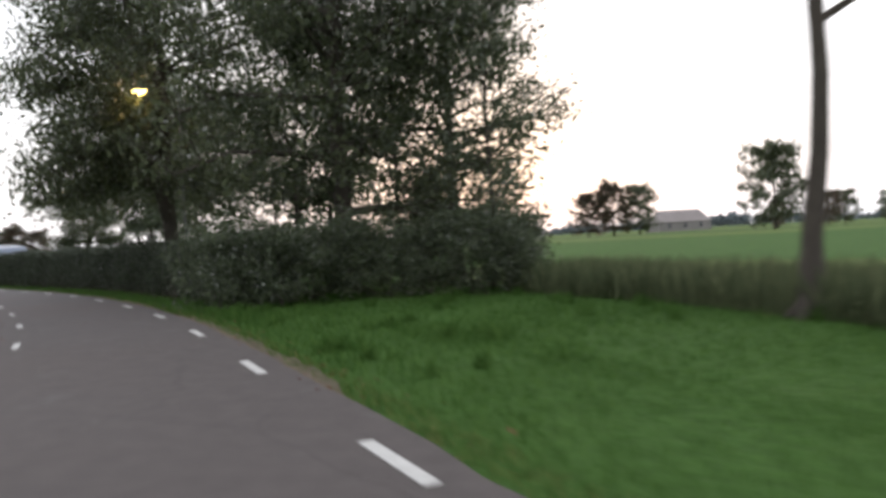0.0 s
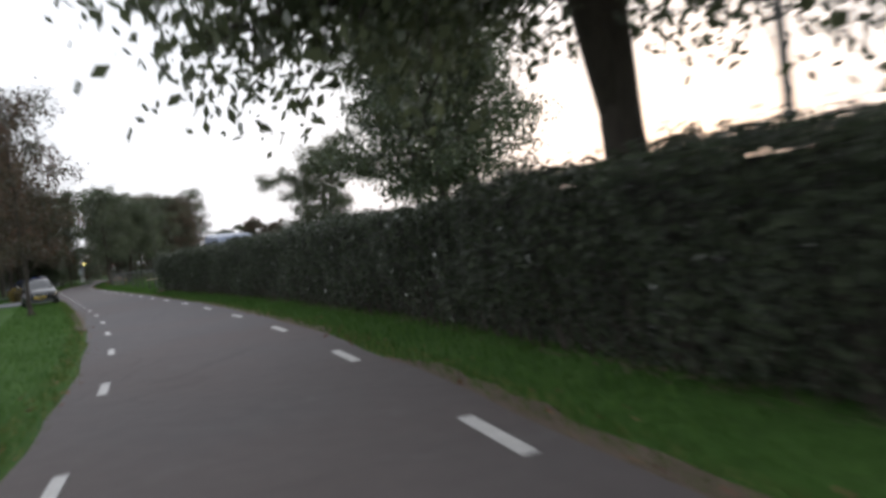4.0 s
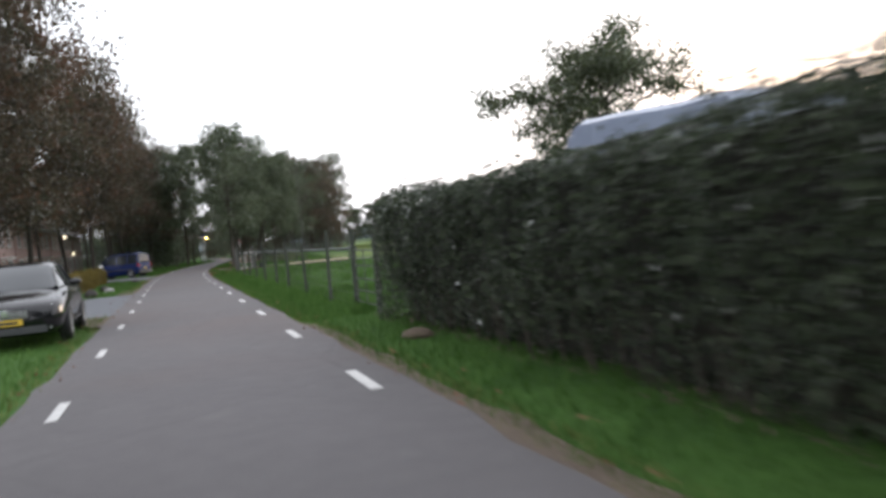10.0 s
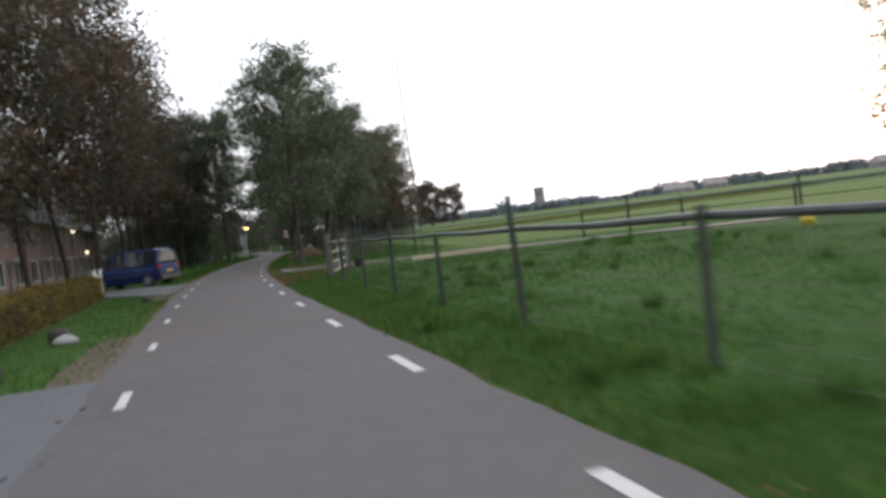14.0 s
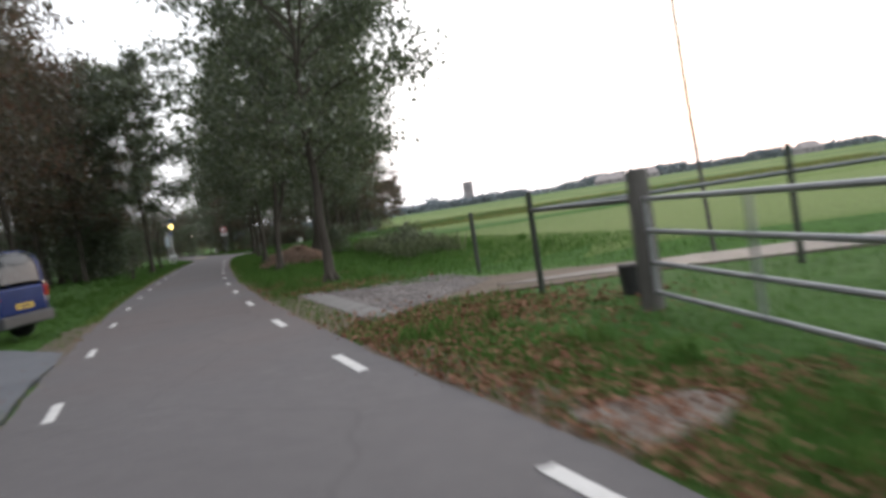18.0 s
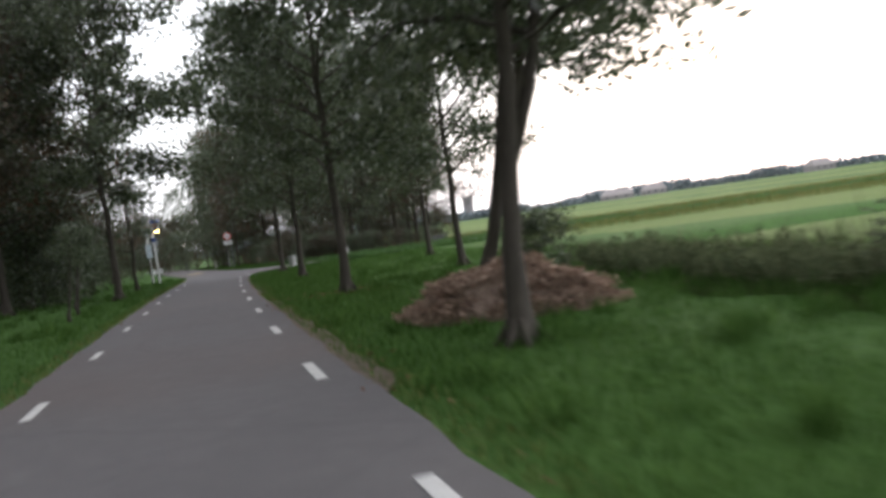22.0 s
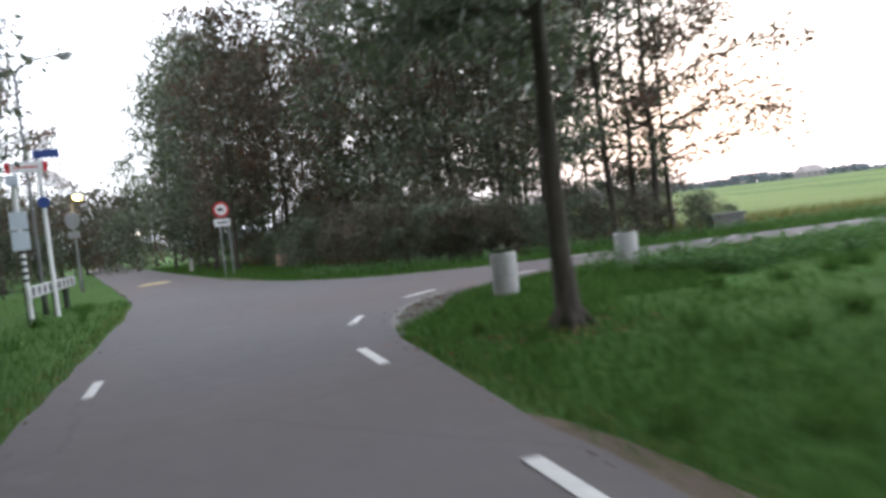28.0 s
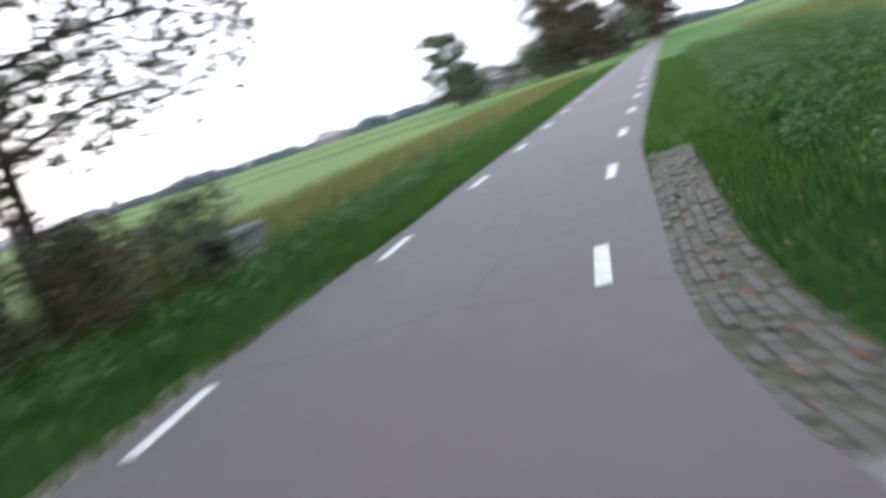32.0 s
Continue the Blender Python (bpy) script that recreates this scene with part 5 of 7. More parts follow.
def lay(places, l, w, material, parent, name, limit=300):
    """Bricks at (x, y, z, yaw): the first ones singly, the rest joined."""
    bm = brick_mesh(l, w)
    me = bm_mesh(name, bm, material)
    for x, y, z, a in places[:limit]:
        ob = new(name, me)
        ob.matrix_world = pose(x, y, z, 0, 0, a)
        ob.parent = parent
    rest = places[limit:]
    if rest:
        v0 = np.array([v.co for v in me.vertices])
        f0 = [tuple(p.vertices) for p in me.polygons]
        verts, faces = [], []
        for x, y, z, a in rest:
            c, s_ = math.cos(math.radians(a)), math.sin(math.radians(a))
            faces += [tuple(i + len(verts) for i in f) for f in f0]
            verts += [(x + c * q[0] - s_ * q[1], y + s_ * q[0] + c * q[1], z + q[2]) for q in v0]
        m2 = bpy.data.meshes.new("paving")
        m2.from_pydata(verts, [], faces)
        m2.materials.append(material)
        ob = new("paving", m2)
        ob.parent = parent
        tagged(ob, "the rest of the paving bricks", kind="stuff")


# concrete band along the field entrance
r9 = random.Random(9)
bm = brick_mesh(0.74, 0.46, 0.1)
SLAB = bm_mesh("band_slab", bm, M_KERB)
for k in range(8):
    s = 109.2 + 0.76 * k
    p = RIGHT.at(s, 1.22)
    ob = new("band_slab", SLAB)
    ob.matrix_world = pose(p[0], p[1], 0.006 + r9.uniform(-0.005, 0.005), r9.uniform(-0.6, 0.6), r9.uniform(-0.6, 0.6), math.degrees(RIGHT.yaw(s)) + 90 + r9.uniform(-0.6, 0.6))
    ob.parent = drive
field = []
yaw = math.degrees(RIGHT.yaw(112)) + 90
for j in range(22):
    d = 1.53 + 0.112 * j
    half = 3.0 - 0.055 * j - 0.02 * j
    for i in range(int(2 * half / 0.222)):
        s = 112.1 - half + 0.222 * (i + 0.5 * (j % 2)) + 0.03 * j
        p = RIGHT.at(s, d)
        if r9.random() < 0.97:
            field.append((p[0], p[1], -0.006 + r9.uniform(-0.006, 0.006) - 0.0006 * j, yaw + r9.uniform(-1.2, 1.2)))
lay(field, 0.21, 0.1, M_BRICK, drive, "brick")

base = [tuple(kerb_line.at(s, -0.02)) for s in np.arange(0, kerb_line.s[-1], 0.3)] + [tuple(kerb_line.at(s, apron_width(s))) for s in np.arange(kerb_line.s[-1], 0, -0.3)]
apron = slab_poly("corner_apron", "mossy paver apron inside the junction corner", base, -0.012, -0.14, M_MOSS)
kerbs = []
for k in range(int(kerb_line.s[-1] / 0.5)):
    s = 0.25 + 0.5 * k
    p = kerb_line.at(s, 0.06)
    if (r9.random() < 0.3 and k > 3) or s > 9.5 or s < 1.6:
        continue
    kerbs.append((p[0], p[1], 0.002 + r9.uniform(-0.010, 0.004), math.degrees(kerb_line.yaw(s)) + 90 + r9.uniform(-3.5, 3.5)))
lay(kerbs, 0.505, 0.12, M_KERB, apron, "kerb_stone")
pavers = []
for j in range(-2, 10):
    d = 0.17 + 0.072 * j
    for i in range(int((kerb_line.s[-1] - 0.8) / 0.088)):
        s = 0.4 + 0.088 * (i + 0.5 * (j % 2))
        if (j < 0 and s < 9.4) or d > apron_width(s) - 0.03 + r9.uniform(-0.06, 0.03) or r9.random() < 0.04 + 0.22 * (math.sin(s * 2.1 + j) > 0.72):
            continue
        p = kerb_line.at(s, d)
        pavers.append((p[0], p[1], 0.0 + r9.uniform(-0.016, 0.008), math.degrees(kerb_line.yaw(s)) + 90 + r9.uniform(-8, 8)))
pavers.sort(key=lambda q: (q[0] + 98.5) ** 2 + (q[1] - 137.5) ** 2)
lay(pavers, 0.080, 0.063, M_MOSSY, apron, "paver")
moss_pts = np.array([(x + r9.uniform(-0.13, 0.13), y + r9.uniform(-0.07, 0.07)) for x, y, _, _ in pavers for _ in range(6)])
blades("joint_grass", "short moss and grass in the apron joints", moss_pts, 0.022, 0.006, M_BLADE, 77)
rim_pts = np.concatenate([scatter(kerb_line, 1.0, 9, 0.74, 1.2, 7000, 78), scatter(kerb_line, 8.5, 17, 0.44, 1.2, 9000, 81), scatter(kerb_line, 1.0, 16, 1.0, 2.8, 26000, 79)])
blades("apron_grass", "lush grass closing in on the apron", rim_pts, 0.10, 0.006, M_BLADE, 80)


def blob(bm, c, rad, seed, sub=2, rough=0.25):
    r = random.Random(seed)
    vs = bmesh.ops.create_icosphere(bm, subdivisions=sub, radius=1.0)["verts"]
    ph = [r.uniform(0, 6) for _ in range(6)]
    for v in vs:
        q = v.co
        k = 1 + rough * (0.5 * math.sin(q.x * 2.3 + ph[0]) + 0.4 * math.sin(q.y * 3.1 + ph[1]) + 0.4 * math.sin(q.z * 2.7 + ph[2]) + 0.25 * math.sin(q.x * 5 + q.y * 4 + ph[3]))
        v.co = Vector((c[0] + q.x * rad[0] * k, c[1] + q.y * rad[1] * k, c[2] + q.z * rad[2] * k))


M_ROCK_W = plain("pale_boulder", (0.24, 0.235, 0.225), (0.42, 0.41, 0.40), 3.0, 30.0, 0.9, bumped=0.7, dist=0.02)
M_ROCK_D = plain("dark_boulder", (0.025, 0.022, 0.02), (0.07, 0.06, 0.055), 3.0, 30.0, 0.9, bumped=0.8, dist=0.02)
for k, (x, y, rad, m, lab) in enumerate(((-56.0, 70.7, (0.26, 0.22, 0.20), M_ROCK_D, "dark brown boulder on the grass by the driveway"), (-58.4, 73.9, (0.27, 0.17, 0.11), M_ROCK_W, "pale boulder on the grass by the driveway"),
                                          (-59.1, 74.4, (0.26, 0.2, 0.17), M_ROCK_D, "small grey boulder beside the pale one"), (-65.7, 82.9, (0.2, 0.16, 0.12), M_ROCK_D, "small dark boulder at the driveway edge"), (-34.9, 56.35, (0.24, 0.13, 0.07), M_SOIL, "low brown stone at the foot of the hedge"))):
    bm = bmesh.new()
    blob(bm, (x, y, rad[2] * 0.55), rad, k + 3)
    tagged(new("boulder", bm_mesh("boulder", bm, m, True)), lab, "rock")
bm = bmesh.new()
blob(bm, (-114.6, 152.0, -0.004), (0.55, 0.8, 0.05), 12, 3, 0.3)
tagged(new("sand_patch", bm_mesh("sand_patch", bm, M_SAND, True)), "thin patch of yellow sand on the junction", "sand")

# gate pier with white posts at the houses' driveway
M_WHITE = plain("white_paint", (0.62, 0.62, 0.62), (0.80, 0.80, 0.79), 2.0, 30.0, 0.5, bumped=0.1, dist=0.003)
M_PIER = plain("pier_render", (0.26, 0.22, 0.21), (0.42, 0.37, 0.35), 3.0, 40.0, 0.9)
pier = thing("gate_screen", "low plastered wall panel between two white posts", "wall")
a = Vector((-72.7, 87.0, 0))
b = Vector((-74.2, 88.6, 0))
for p in (a, b):
    bm = bmesh.new()
    box(bm, (p.x - 0.05, p.y - 0.05, -0.1), (p.x + 0.05, p.y + 0.05, 1.12), 0.008)
    box(bm, (p.x - 0.065, p.y - 0.065, 1.12), (p.x + 0.065, p.y + 0.065, 1.16), 0.008)
    part("post", bm, M_WHITE, pier, "white painted post")
bm = bmesh.new()
d = b - a
box(bm, (0.052, -0.04, -0.05), (d.length - 0.052, 0.04, 1.0), 0.01, Matrix.Translation(a) @ d.to_track_quat("X", "Z").to_matrix().to_4x4())
part("panel", bm, M_PIER, pier)

# ---------- vehicles ----------
M_BLACKPAINT = plain("black_car_paint", (0.006, 0.006, 0.007), (0.014, 0.014, 0.016), 1.0, 60.0, 0.08, 0.0, 0.0, spec=0.5)
M_BLUEPAINT = plain("blue_car_paint", (0.006, 0.018, 0.10), (0.010, 0.028, 0.15), 1.0, 60.0, 0.18, 0.2, 0.0, spec=0.7)
M_GREYPAINT = plain("grey_blue_paint", (0.20, 0.23, 0.31), (0.27, 0.31, 0.40), 1.0, 40.0, 0.3, 0.1, 0.0)
M_GLASS = plain("dark_car_glass", (0.018, 0.022, 0.025), (0.03, 0.034, 0.038), 1.0, 20.0, 0.05, 0.0, 0.0, spec=0.6)
M_TRIM = plain("grey_bumper_plastic", (0.035, 0.036, 0.038), (0.06, 0.061, 0.064), 3.0, 60.0, 0.6, 0.0, 0.1)
M_CHROME = plain("chrome", (0.7, 0.7, 0.71), (0.82, 0.82, 0.83), 2.0, 30.0, 0.12, 1.0, 0.0)
M_RIM = plain("alloy_rim", (0.38, 0.39, 0.40), (0.55, 0.56, 0.57), 2.0, 30.0, 0.35, 0.8, 0.0)
M_LENS = plain("headlight_lens", (0.45, 0.46, 0.48), (0.75, 0.76, 0.78), 4.0, 40.0, 0.08, 0.2, 0.0)
M_RED = plain("red_lens", (0.30, 0.012, 0.010), (0.42, 0.02, 0.016), 4.0, 40.0, 0.15, 0.0, 0.0)
M_PLATE = plain("yellow_plate", (0.62, 0.40, 0.03), (0.72, 0.48, 0.05), 4.0, 40.0, 0.45, 0.0, 0.0)
M_INK = plain("dark_marking", (0.02, 0.02, 0.022), (0.04, 0.04, 0.042), 4.0, 40.0, 0.6, 0.0, 0.0)


def loft(rings, pick, bm=None, sides=(1, -1)):
    """Faces between half-profiles, mirrored; pick(i, j): whether a face belongs to the mesh."""
    bm = bm or bmesh.new()
    for side in sides:
        grid = [[bm.verts.new((x, side * y, z)) for x, y, z in ring] for ring in rings]
        for i in range(len(grid) - 1):
            for j in range(len(grid[0]) - 1):
                if pick(i, j):
                    q = [grid[i][j], grid[i][j + 1], grid[i + 1][j + 1], grid[i + 1][j]]
                    try:
                        bm.faces.new(q)
                    except ValueError:
                        pass
    bmesh.ops.delete(bm, geom=[v for v in bm.verts if not v.link_faces], context="VERTS")
    bmesh.ops.remove_doubles(bm, verts=bm.verts, dist=0.0008)
    return bm


def finer(stations, n=4):
    st = np.array(stations, float)
    u = np.linspace(0, len(st) - 1, (len(st) - 1) * n + 1)
    out = []
    for a in u:
        i = min(int(a), len(st) - 2)
        p = [st[max(i - 1, 0)], st[i], st[i + 1], st[min(i + 2, len(st) - 1)]]
        t = a - i
        out.append(0.5 * (2 * p[1] + (p[2] - p[0]) * t + (2 * p[0] - 5 * p[1] + 4 * p[2] - p[3]) * t**2 + (3 * p[1] - p[0] - 3 * p[2] + p[3]) * t**3))
    return out


def wheel(root, x, y, r, side):
    bm = bmesh.new()
    tube(bm, [(x, y - 0.06, r), (x, y + 0.06, r)], r * 0.3, 12)
    hub = part("wheel", bm, M_TRIM, root)
    bm = bmesh.new()
    prof = [(-0.10, 0.64), (-0.105, 0.86), (-0.085, 0.97), (-0.05, 1.0), (0.05, 1.0), (0.085, 0.97), (0.105, 0.86), (0.10, 0.64)]
    n = 28
    rows = [[bm.verts.new((x + math.cos(a) * r * q, y + o, r + math.sin(a) * r * q)) for o, q in prof] for a in [2 * math.pi * k / n for k in range(n)]]
    for k in range(n):
        for j in range(len(prof) - 1):
            bm.faces.new((rows[k][j], rows[k][j + 1], rows[(k + 1) % n][j + 1], rows[(k + 1) % n][j]))
    part("tyre", bm, M_RUBBER, hub, "black rubber tyre", smooth=True)
    bm = bmesh.new()
    for k in range(7):
        a = 2 * math.pi * k / 7
        m = Matrix.Translation((x, y + side * 0.07, r)) @ Matrix.Rotation(a, 4, "Y")
        box(bm, (r * 0.12, -0.015, -r * 0.075), (r * 0.66, 0.015, r * 0.075), 0.004, m)
    tube(bm, [(x, y - 0.02, r), (x, y + side * 0.092, r)], [r * 0.2, r * 0.17], 14)
    ring = [Vector((x + math.cos(a) * r * 0.66, y + side * 0.075, r + math.sin(a) * r * 0.66)) for a in [2 * math.pi * k / 28 for k in range(29)]]
    tube(bm, ring, 0.022, 6, False)
    part("rim", bm, M_RIM, hub, "silver alloy rim", smooth=False)
    bm = bmesh.new()
    vs = bmesh.ops.create_cone(bm, cap_ends=True, segments=28, radius1=r * 1.13, radius2=r * 1.13, depth=0.03, matrix=Matrix.Translation((x, y - side * 0.045, r * 1.02)) @ Matrix.Rotation(math.pi / 2, 4, "X"))
    part("wheel_arch", bm, M_TRIM, root)


def half_profile(x, w, zb, zs, crown):
    return [(x, 0, zb), (x, w * 0.84, zb), (x, w * 0.96, zb + 0.10), (x, w, zb + (zs - zb) * 0.5), (x, w * 0.985, zb + (zs - zb) * 0.78), (x, w * 0.95, zs - 0.04), (x, w * 0.86, zs), (x, w * 0.45, zs + crown * 0.8), (x, 0, zs + crown)]


def make_vehicle(name, label, at, body, cabin, paint, wheels, radius, glass_from, glass_to, panelled=False):
    """body rows: x, half width, underside, shoulder, crown; cabin rows: x, belt half width, belt, roof half width, roof."""
    root = thing(name, label, "car", at=at)
    rows = finer(body)
    bm = loft([half_profile(*q) for q in rows], lambda i, j: True)
    for end in (rows[0], rows[-1]):
        ring = half_profile(*end)
        for side in (1, -1):
            bm.faces.new([bm.verts.new((x, side * y, z)) for x, y, z in ring])
    bmesh.ops.remove_doubles(bm, verts=bm.verts, dist=0.0008)
    part("body", bm, paint, root, smooth=True)
    n = 4
    cab = finer(cabin, n)
    rings = [[(x, wb, zb), (x, wb * 0.35 + wt * 0.65, zb + (zt - zb) * 0.55), (x, wt, zt - 0.07 * min(1, (zt - zb) / 0.2)), (x, wt * 0.86, zt), (x, wt * 0.45, zt + 0.015), (x, 0, zt + 0.02)] for x, wb, zb, wt, zt in cab]
    last = len(rings) - 2
    front, rear = glass_from * n, glass_to * n
    part("roof", loft(rings, lambda i, j: front <= i < rear and j >= 2), paint, root, smooth=True)
    part("windscreen", loft(rings, lambda i, j: i < front), M_GLASS, root, "dark glass windscreen", smooth=True)
    part("rear_window", loft(rings, lambda i, j: i >= rear and j >= (0 if rear < last else 9)), paint if panelled else M_GLASS, root, "closed rear panel" if panelled else "dark glass rear window", smooth=True)
    for k in range(glass_from, glass_to):
        for side in (1, -1):
            part("side_panel" if panelled else "side_window", loft(rings, lambda i, j: k * n <= i < (k + 1) * n and j < 2, None, (side,)), paint if panelled else M_GLASS, root, "plain painted side panel" if panelled else "dark side glass", smooth=True)
    for k in sorted({0, front, rear, len(rings) - 1} | {q * n for q in range(glass_from, glass_to + 1)}):
        for side in (1, -1):
            if k in (0, len(rings) - 1):
                continue
            bm = bmesh.new()
            tube(bm, [(x, side * y, z) for x, y, z in rings[k][:3]], 0.026, 6)
            part("pillar", bm, paint, root)
    for k, side in ((0, 1), (0, -1)):
        bm = bmesh.new()
        tube(bm, [(r_[2][0], side * r_[2][1], r_[2][2]) for r_ in rings[: front + 1]], 0.03, 6)
        part("front_pillar", bm, paint, root)
        if rear < last:
            bm = bmesh.new()
            tube(bm, [(r_[2][0], side * r_[2][1], r_[2][2]) for r_ in rings[rear:]], 0.035, 6)
            part("rear_pillar", bm, paint, root)
    for x in wheels:
        for side in (1, -1):
            wheel(root, x, side * (max(q[1] for q in body) - 0.085), radius, side)
    return root


def piece(root, name, lo, hi, material, label="", bevel=0.012):
    bm = bmesh.new()
    box(bm, lo, hi, bevel)
    return part(name, bm, material, root, label)


def facing(x, y, fx, fy):
    return pose(x, y, 0, 0, 0, math.degrees(math.atan2(fy, fx)))


car = make_vehicle("saloon_car", "black saloon car parked on the grass verge", facing(-44.22, 58.25, 0.69, -0.73),
                   [(2.33, 0.60, 0.30, 0.60, 0.02), (2.26, 0.74, 0.22, 0.68, 0.03), (2.0, 0.86, 0.19, 0.76, 0.05), (1.4, 0.905, 0.18, 0.87, 0.06), (0.8, 0.91, 0.18, 0.95, 0.05), (0.0, 0.91, 0.18, 0.97, 0.03), (-1.0, 0.91, 0.18, 0.98, 0.03), (-1.7, 0.89, 0.20, 1.0, 0.03), (-2.1, 0.85, 0.22, 0.99, 0.03), (-2.32, 0.76, 0.27, 0.92, 0.02), (-2.38, 0.66, 0.36, 0.78, 0.01)],
                   [(1.12, 0.74, 0.95, 0.70, 0.955), (0.32, 0.80, 0.96, 0.60, 1.38), (-0.35, 0.82, 0.96, 0.62, 1.44), (-0.95, 0.81, 0.97, 0.60, 1.41), (-1.85, 0.70, 1.0, 0.64, 1.01)], M_BLACKPAINT, (1.38, -1.38), 0.32, 1, 3)
for side in (1, -1):
    bm = bmesh.new()
    blob(bm, (2.06, side * 0.63, 0.655), (0.17, 0.17, 0.085), 5, 2, 0.0)
    part("headlight", bm, M_LENS, car, "clear glass headlight", smooth=True)
    bm = bmesh.new()
    blob(bm, (0.78, side * 1.0, 1.02), (0.09, 0.11, 0.075), 6, 2, 0.05)
    m_ = part("wing_mirror", bm, M_BLACKPAINT, car, smooth=True)
    piece(car, "door_handle", (-0.35, side * 0.905 - 0.015, 0.80), (-0.17, side * 0.905 + 0.015, 0.83), M_CHROME, "chrome door handle", 0.006)
    piece(car, "sill_strip", (-1.0, side * 0.905 - 0.012, 0.30), (1.0, side * 0.905 + 0.012, 0.33), M_CHROME, "chrome sill strip", 0.005)
    piece(car, "tail_light", (-2.33, side * 0.66 - 0.14, 0.74), (-2.22, side * 0.66 + 0.14, 0.88), M_RED, "red tail light", 0.03)
    piece(car, "fog_light", (2.24, side * 0.6 - 0.09, 0.30), (2.29, side * 0.6 + 0.09, 0.37), M_LENS, "", 0.02)
piece(car, "grille", (2.25, -0.36, 0.50), (2.345, 0.36, 0.66), M_INK, "black grille", 0.02)
for z in (0.53, 0.57, 0.61):
    piece(car, "grille_bar", (2.33, -0.34, z), (2.352, 0.34, z + 0.012), M_CHROME, "chrome grille bar", 0.004)
bm = bmesh.new()
bmesh.ops.create_cone(bm, cap_ends=True, segments=20, radius1=0.055, radius2=0.05, depth=0.02, matrix=Matrix.Translation((2.355, 0, 0.62)) @ Matrix.Rotation(math.pi / 2, 4, "Y"))
part("badge", bm, M_CHROME, car, "plain round chrome badge")
piece(car, "lower_grille", (2.27, -0.62, 0.24), (2.335, 0.62, 0.37), M_TRIM, "black lower air intake", 0.02)
plate = piece(car, "number_plate", (2.335, -0.26, 0.40), (2.352, 0.26, 0.50), M_PLATE, "yellow number plate", 0.004)
piece(plate, "plate_bar", (2.3525, -0.19, 0.425), (2.3545, 0.19, 0.475), M_INK, "dark bar on the plate", 0.0005)

van = make_vehicle("blue_van", "small blue van parked on the driveway", facing(-77.0, 93.0, -0.975, -0.22),
                   [(2.05, 0.62, 0.34, 0.72, 0.02), (1.98, 0.76, 0.26, 0.84, 0.03), (1.7, 0.85, 0.22, 0.94, 0.06), (1.2, 0.865, 0.2, 1.03, 0.05), (0.6, 0.87, 0.2, 1.06, 0.02), (-0.6, 0.87, 0.2, 1.06, 0.02), (-1.6, 0.87, 0.22, 1.06, 0.02), (-1.95, 0.86, 0.26, 1.06, 0.02), (-2.03, 0.84, 0.30, 1.05, 0.01)],
                   [(1.38, 0.76, 1.04, 0.70, 1.05), (0.55, 0.83, 1.06, 0.68, 1.70), (-0.25, 0.85, 1.06, 0.73, 1.80), (-1.15, 0.85, 1.06, 0.73, 1.80), (-1.9, 0.845, 1.06, 0.71, 1.76), (-2.02, 0.84, 1.06, 0.72, 1.14)], M_BLUEPAINT, (1.32, -1.36), 0.31, 1, 4)
for side in (1, -1):
    piece(van, "tail_light", (-2.06, side * 0.80 - 0.06, 0.80), (-1.94, side * 0.80 + 0.06, 1.04), M_RED, "red tail light", 0.02)
    bm = bmesh.new()
    blob(bm, (1.8, side * 0.62, 0.85), (0.2, 0.17, 0.11), 5, 2, 0.0)
    part("headlight", bm, M_LENS, van, "clear glass headlight", smooth=True)
    bm = bmesh.new()
    blob(bm, (0.92, side * 0.99, 1.12), (0.08, 0.10, 0.11), 6, 2, 0.05)
    part("wing_mirror", bm, M_TRIM, van, smooth=True)
    piece(van, "side_strip", (-1.5, side * 0.868 - 0.014, 0.60), (1.0, side * 0.868 + 0.014, 0.66), M_TRIM, "grey rubbing strip", 0.006)
    piece(van, "door_handle", (-0.3, side * 0.868 - 0.016, 0.93), (-0.12, side * 0.868 + 0.016, 0.96), M_TRIM, "", 0.006)
piece(van, "rear_bumper", (-2.14, -0.82, 0.28), (-1.9, 0.82, 0.52), M_TRIM, "grey plastic bumper", 0.04)
piece(van, "front_bumper", (1.86, -0.74, 0.26), (2.12, 0.74, 0.5), M_TRIM, "grey plastic bumper", 0.04)
piece(van, "tailgate", (-2.055, -0.70, 0.54), (-2.0, 0.70, 1.05), M_BLUEPAINT, "blue tailgate panel", 0.02)
plate = piece(van, "number_plate", (-2.07, -0.26, 0.62), (-2.05, 0.26, 0.73), M_PLATE, "yellow number plate", 0.004)
piece(plate, "plate_bar", (-2.073, -0.19, 0.65), (-2.0705, 0.19, 0.70), M_INK, "dark bar on the plate", 0.0005)

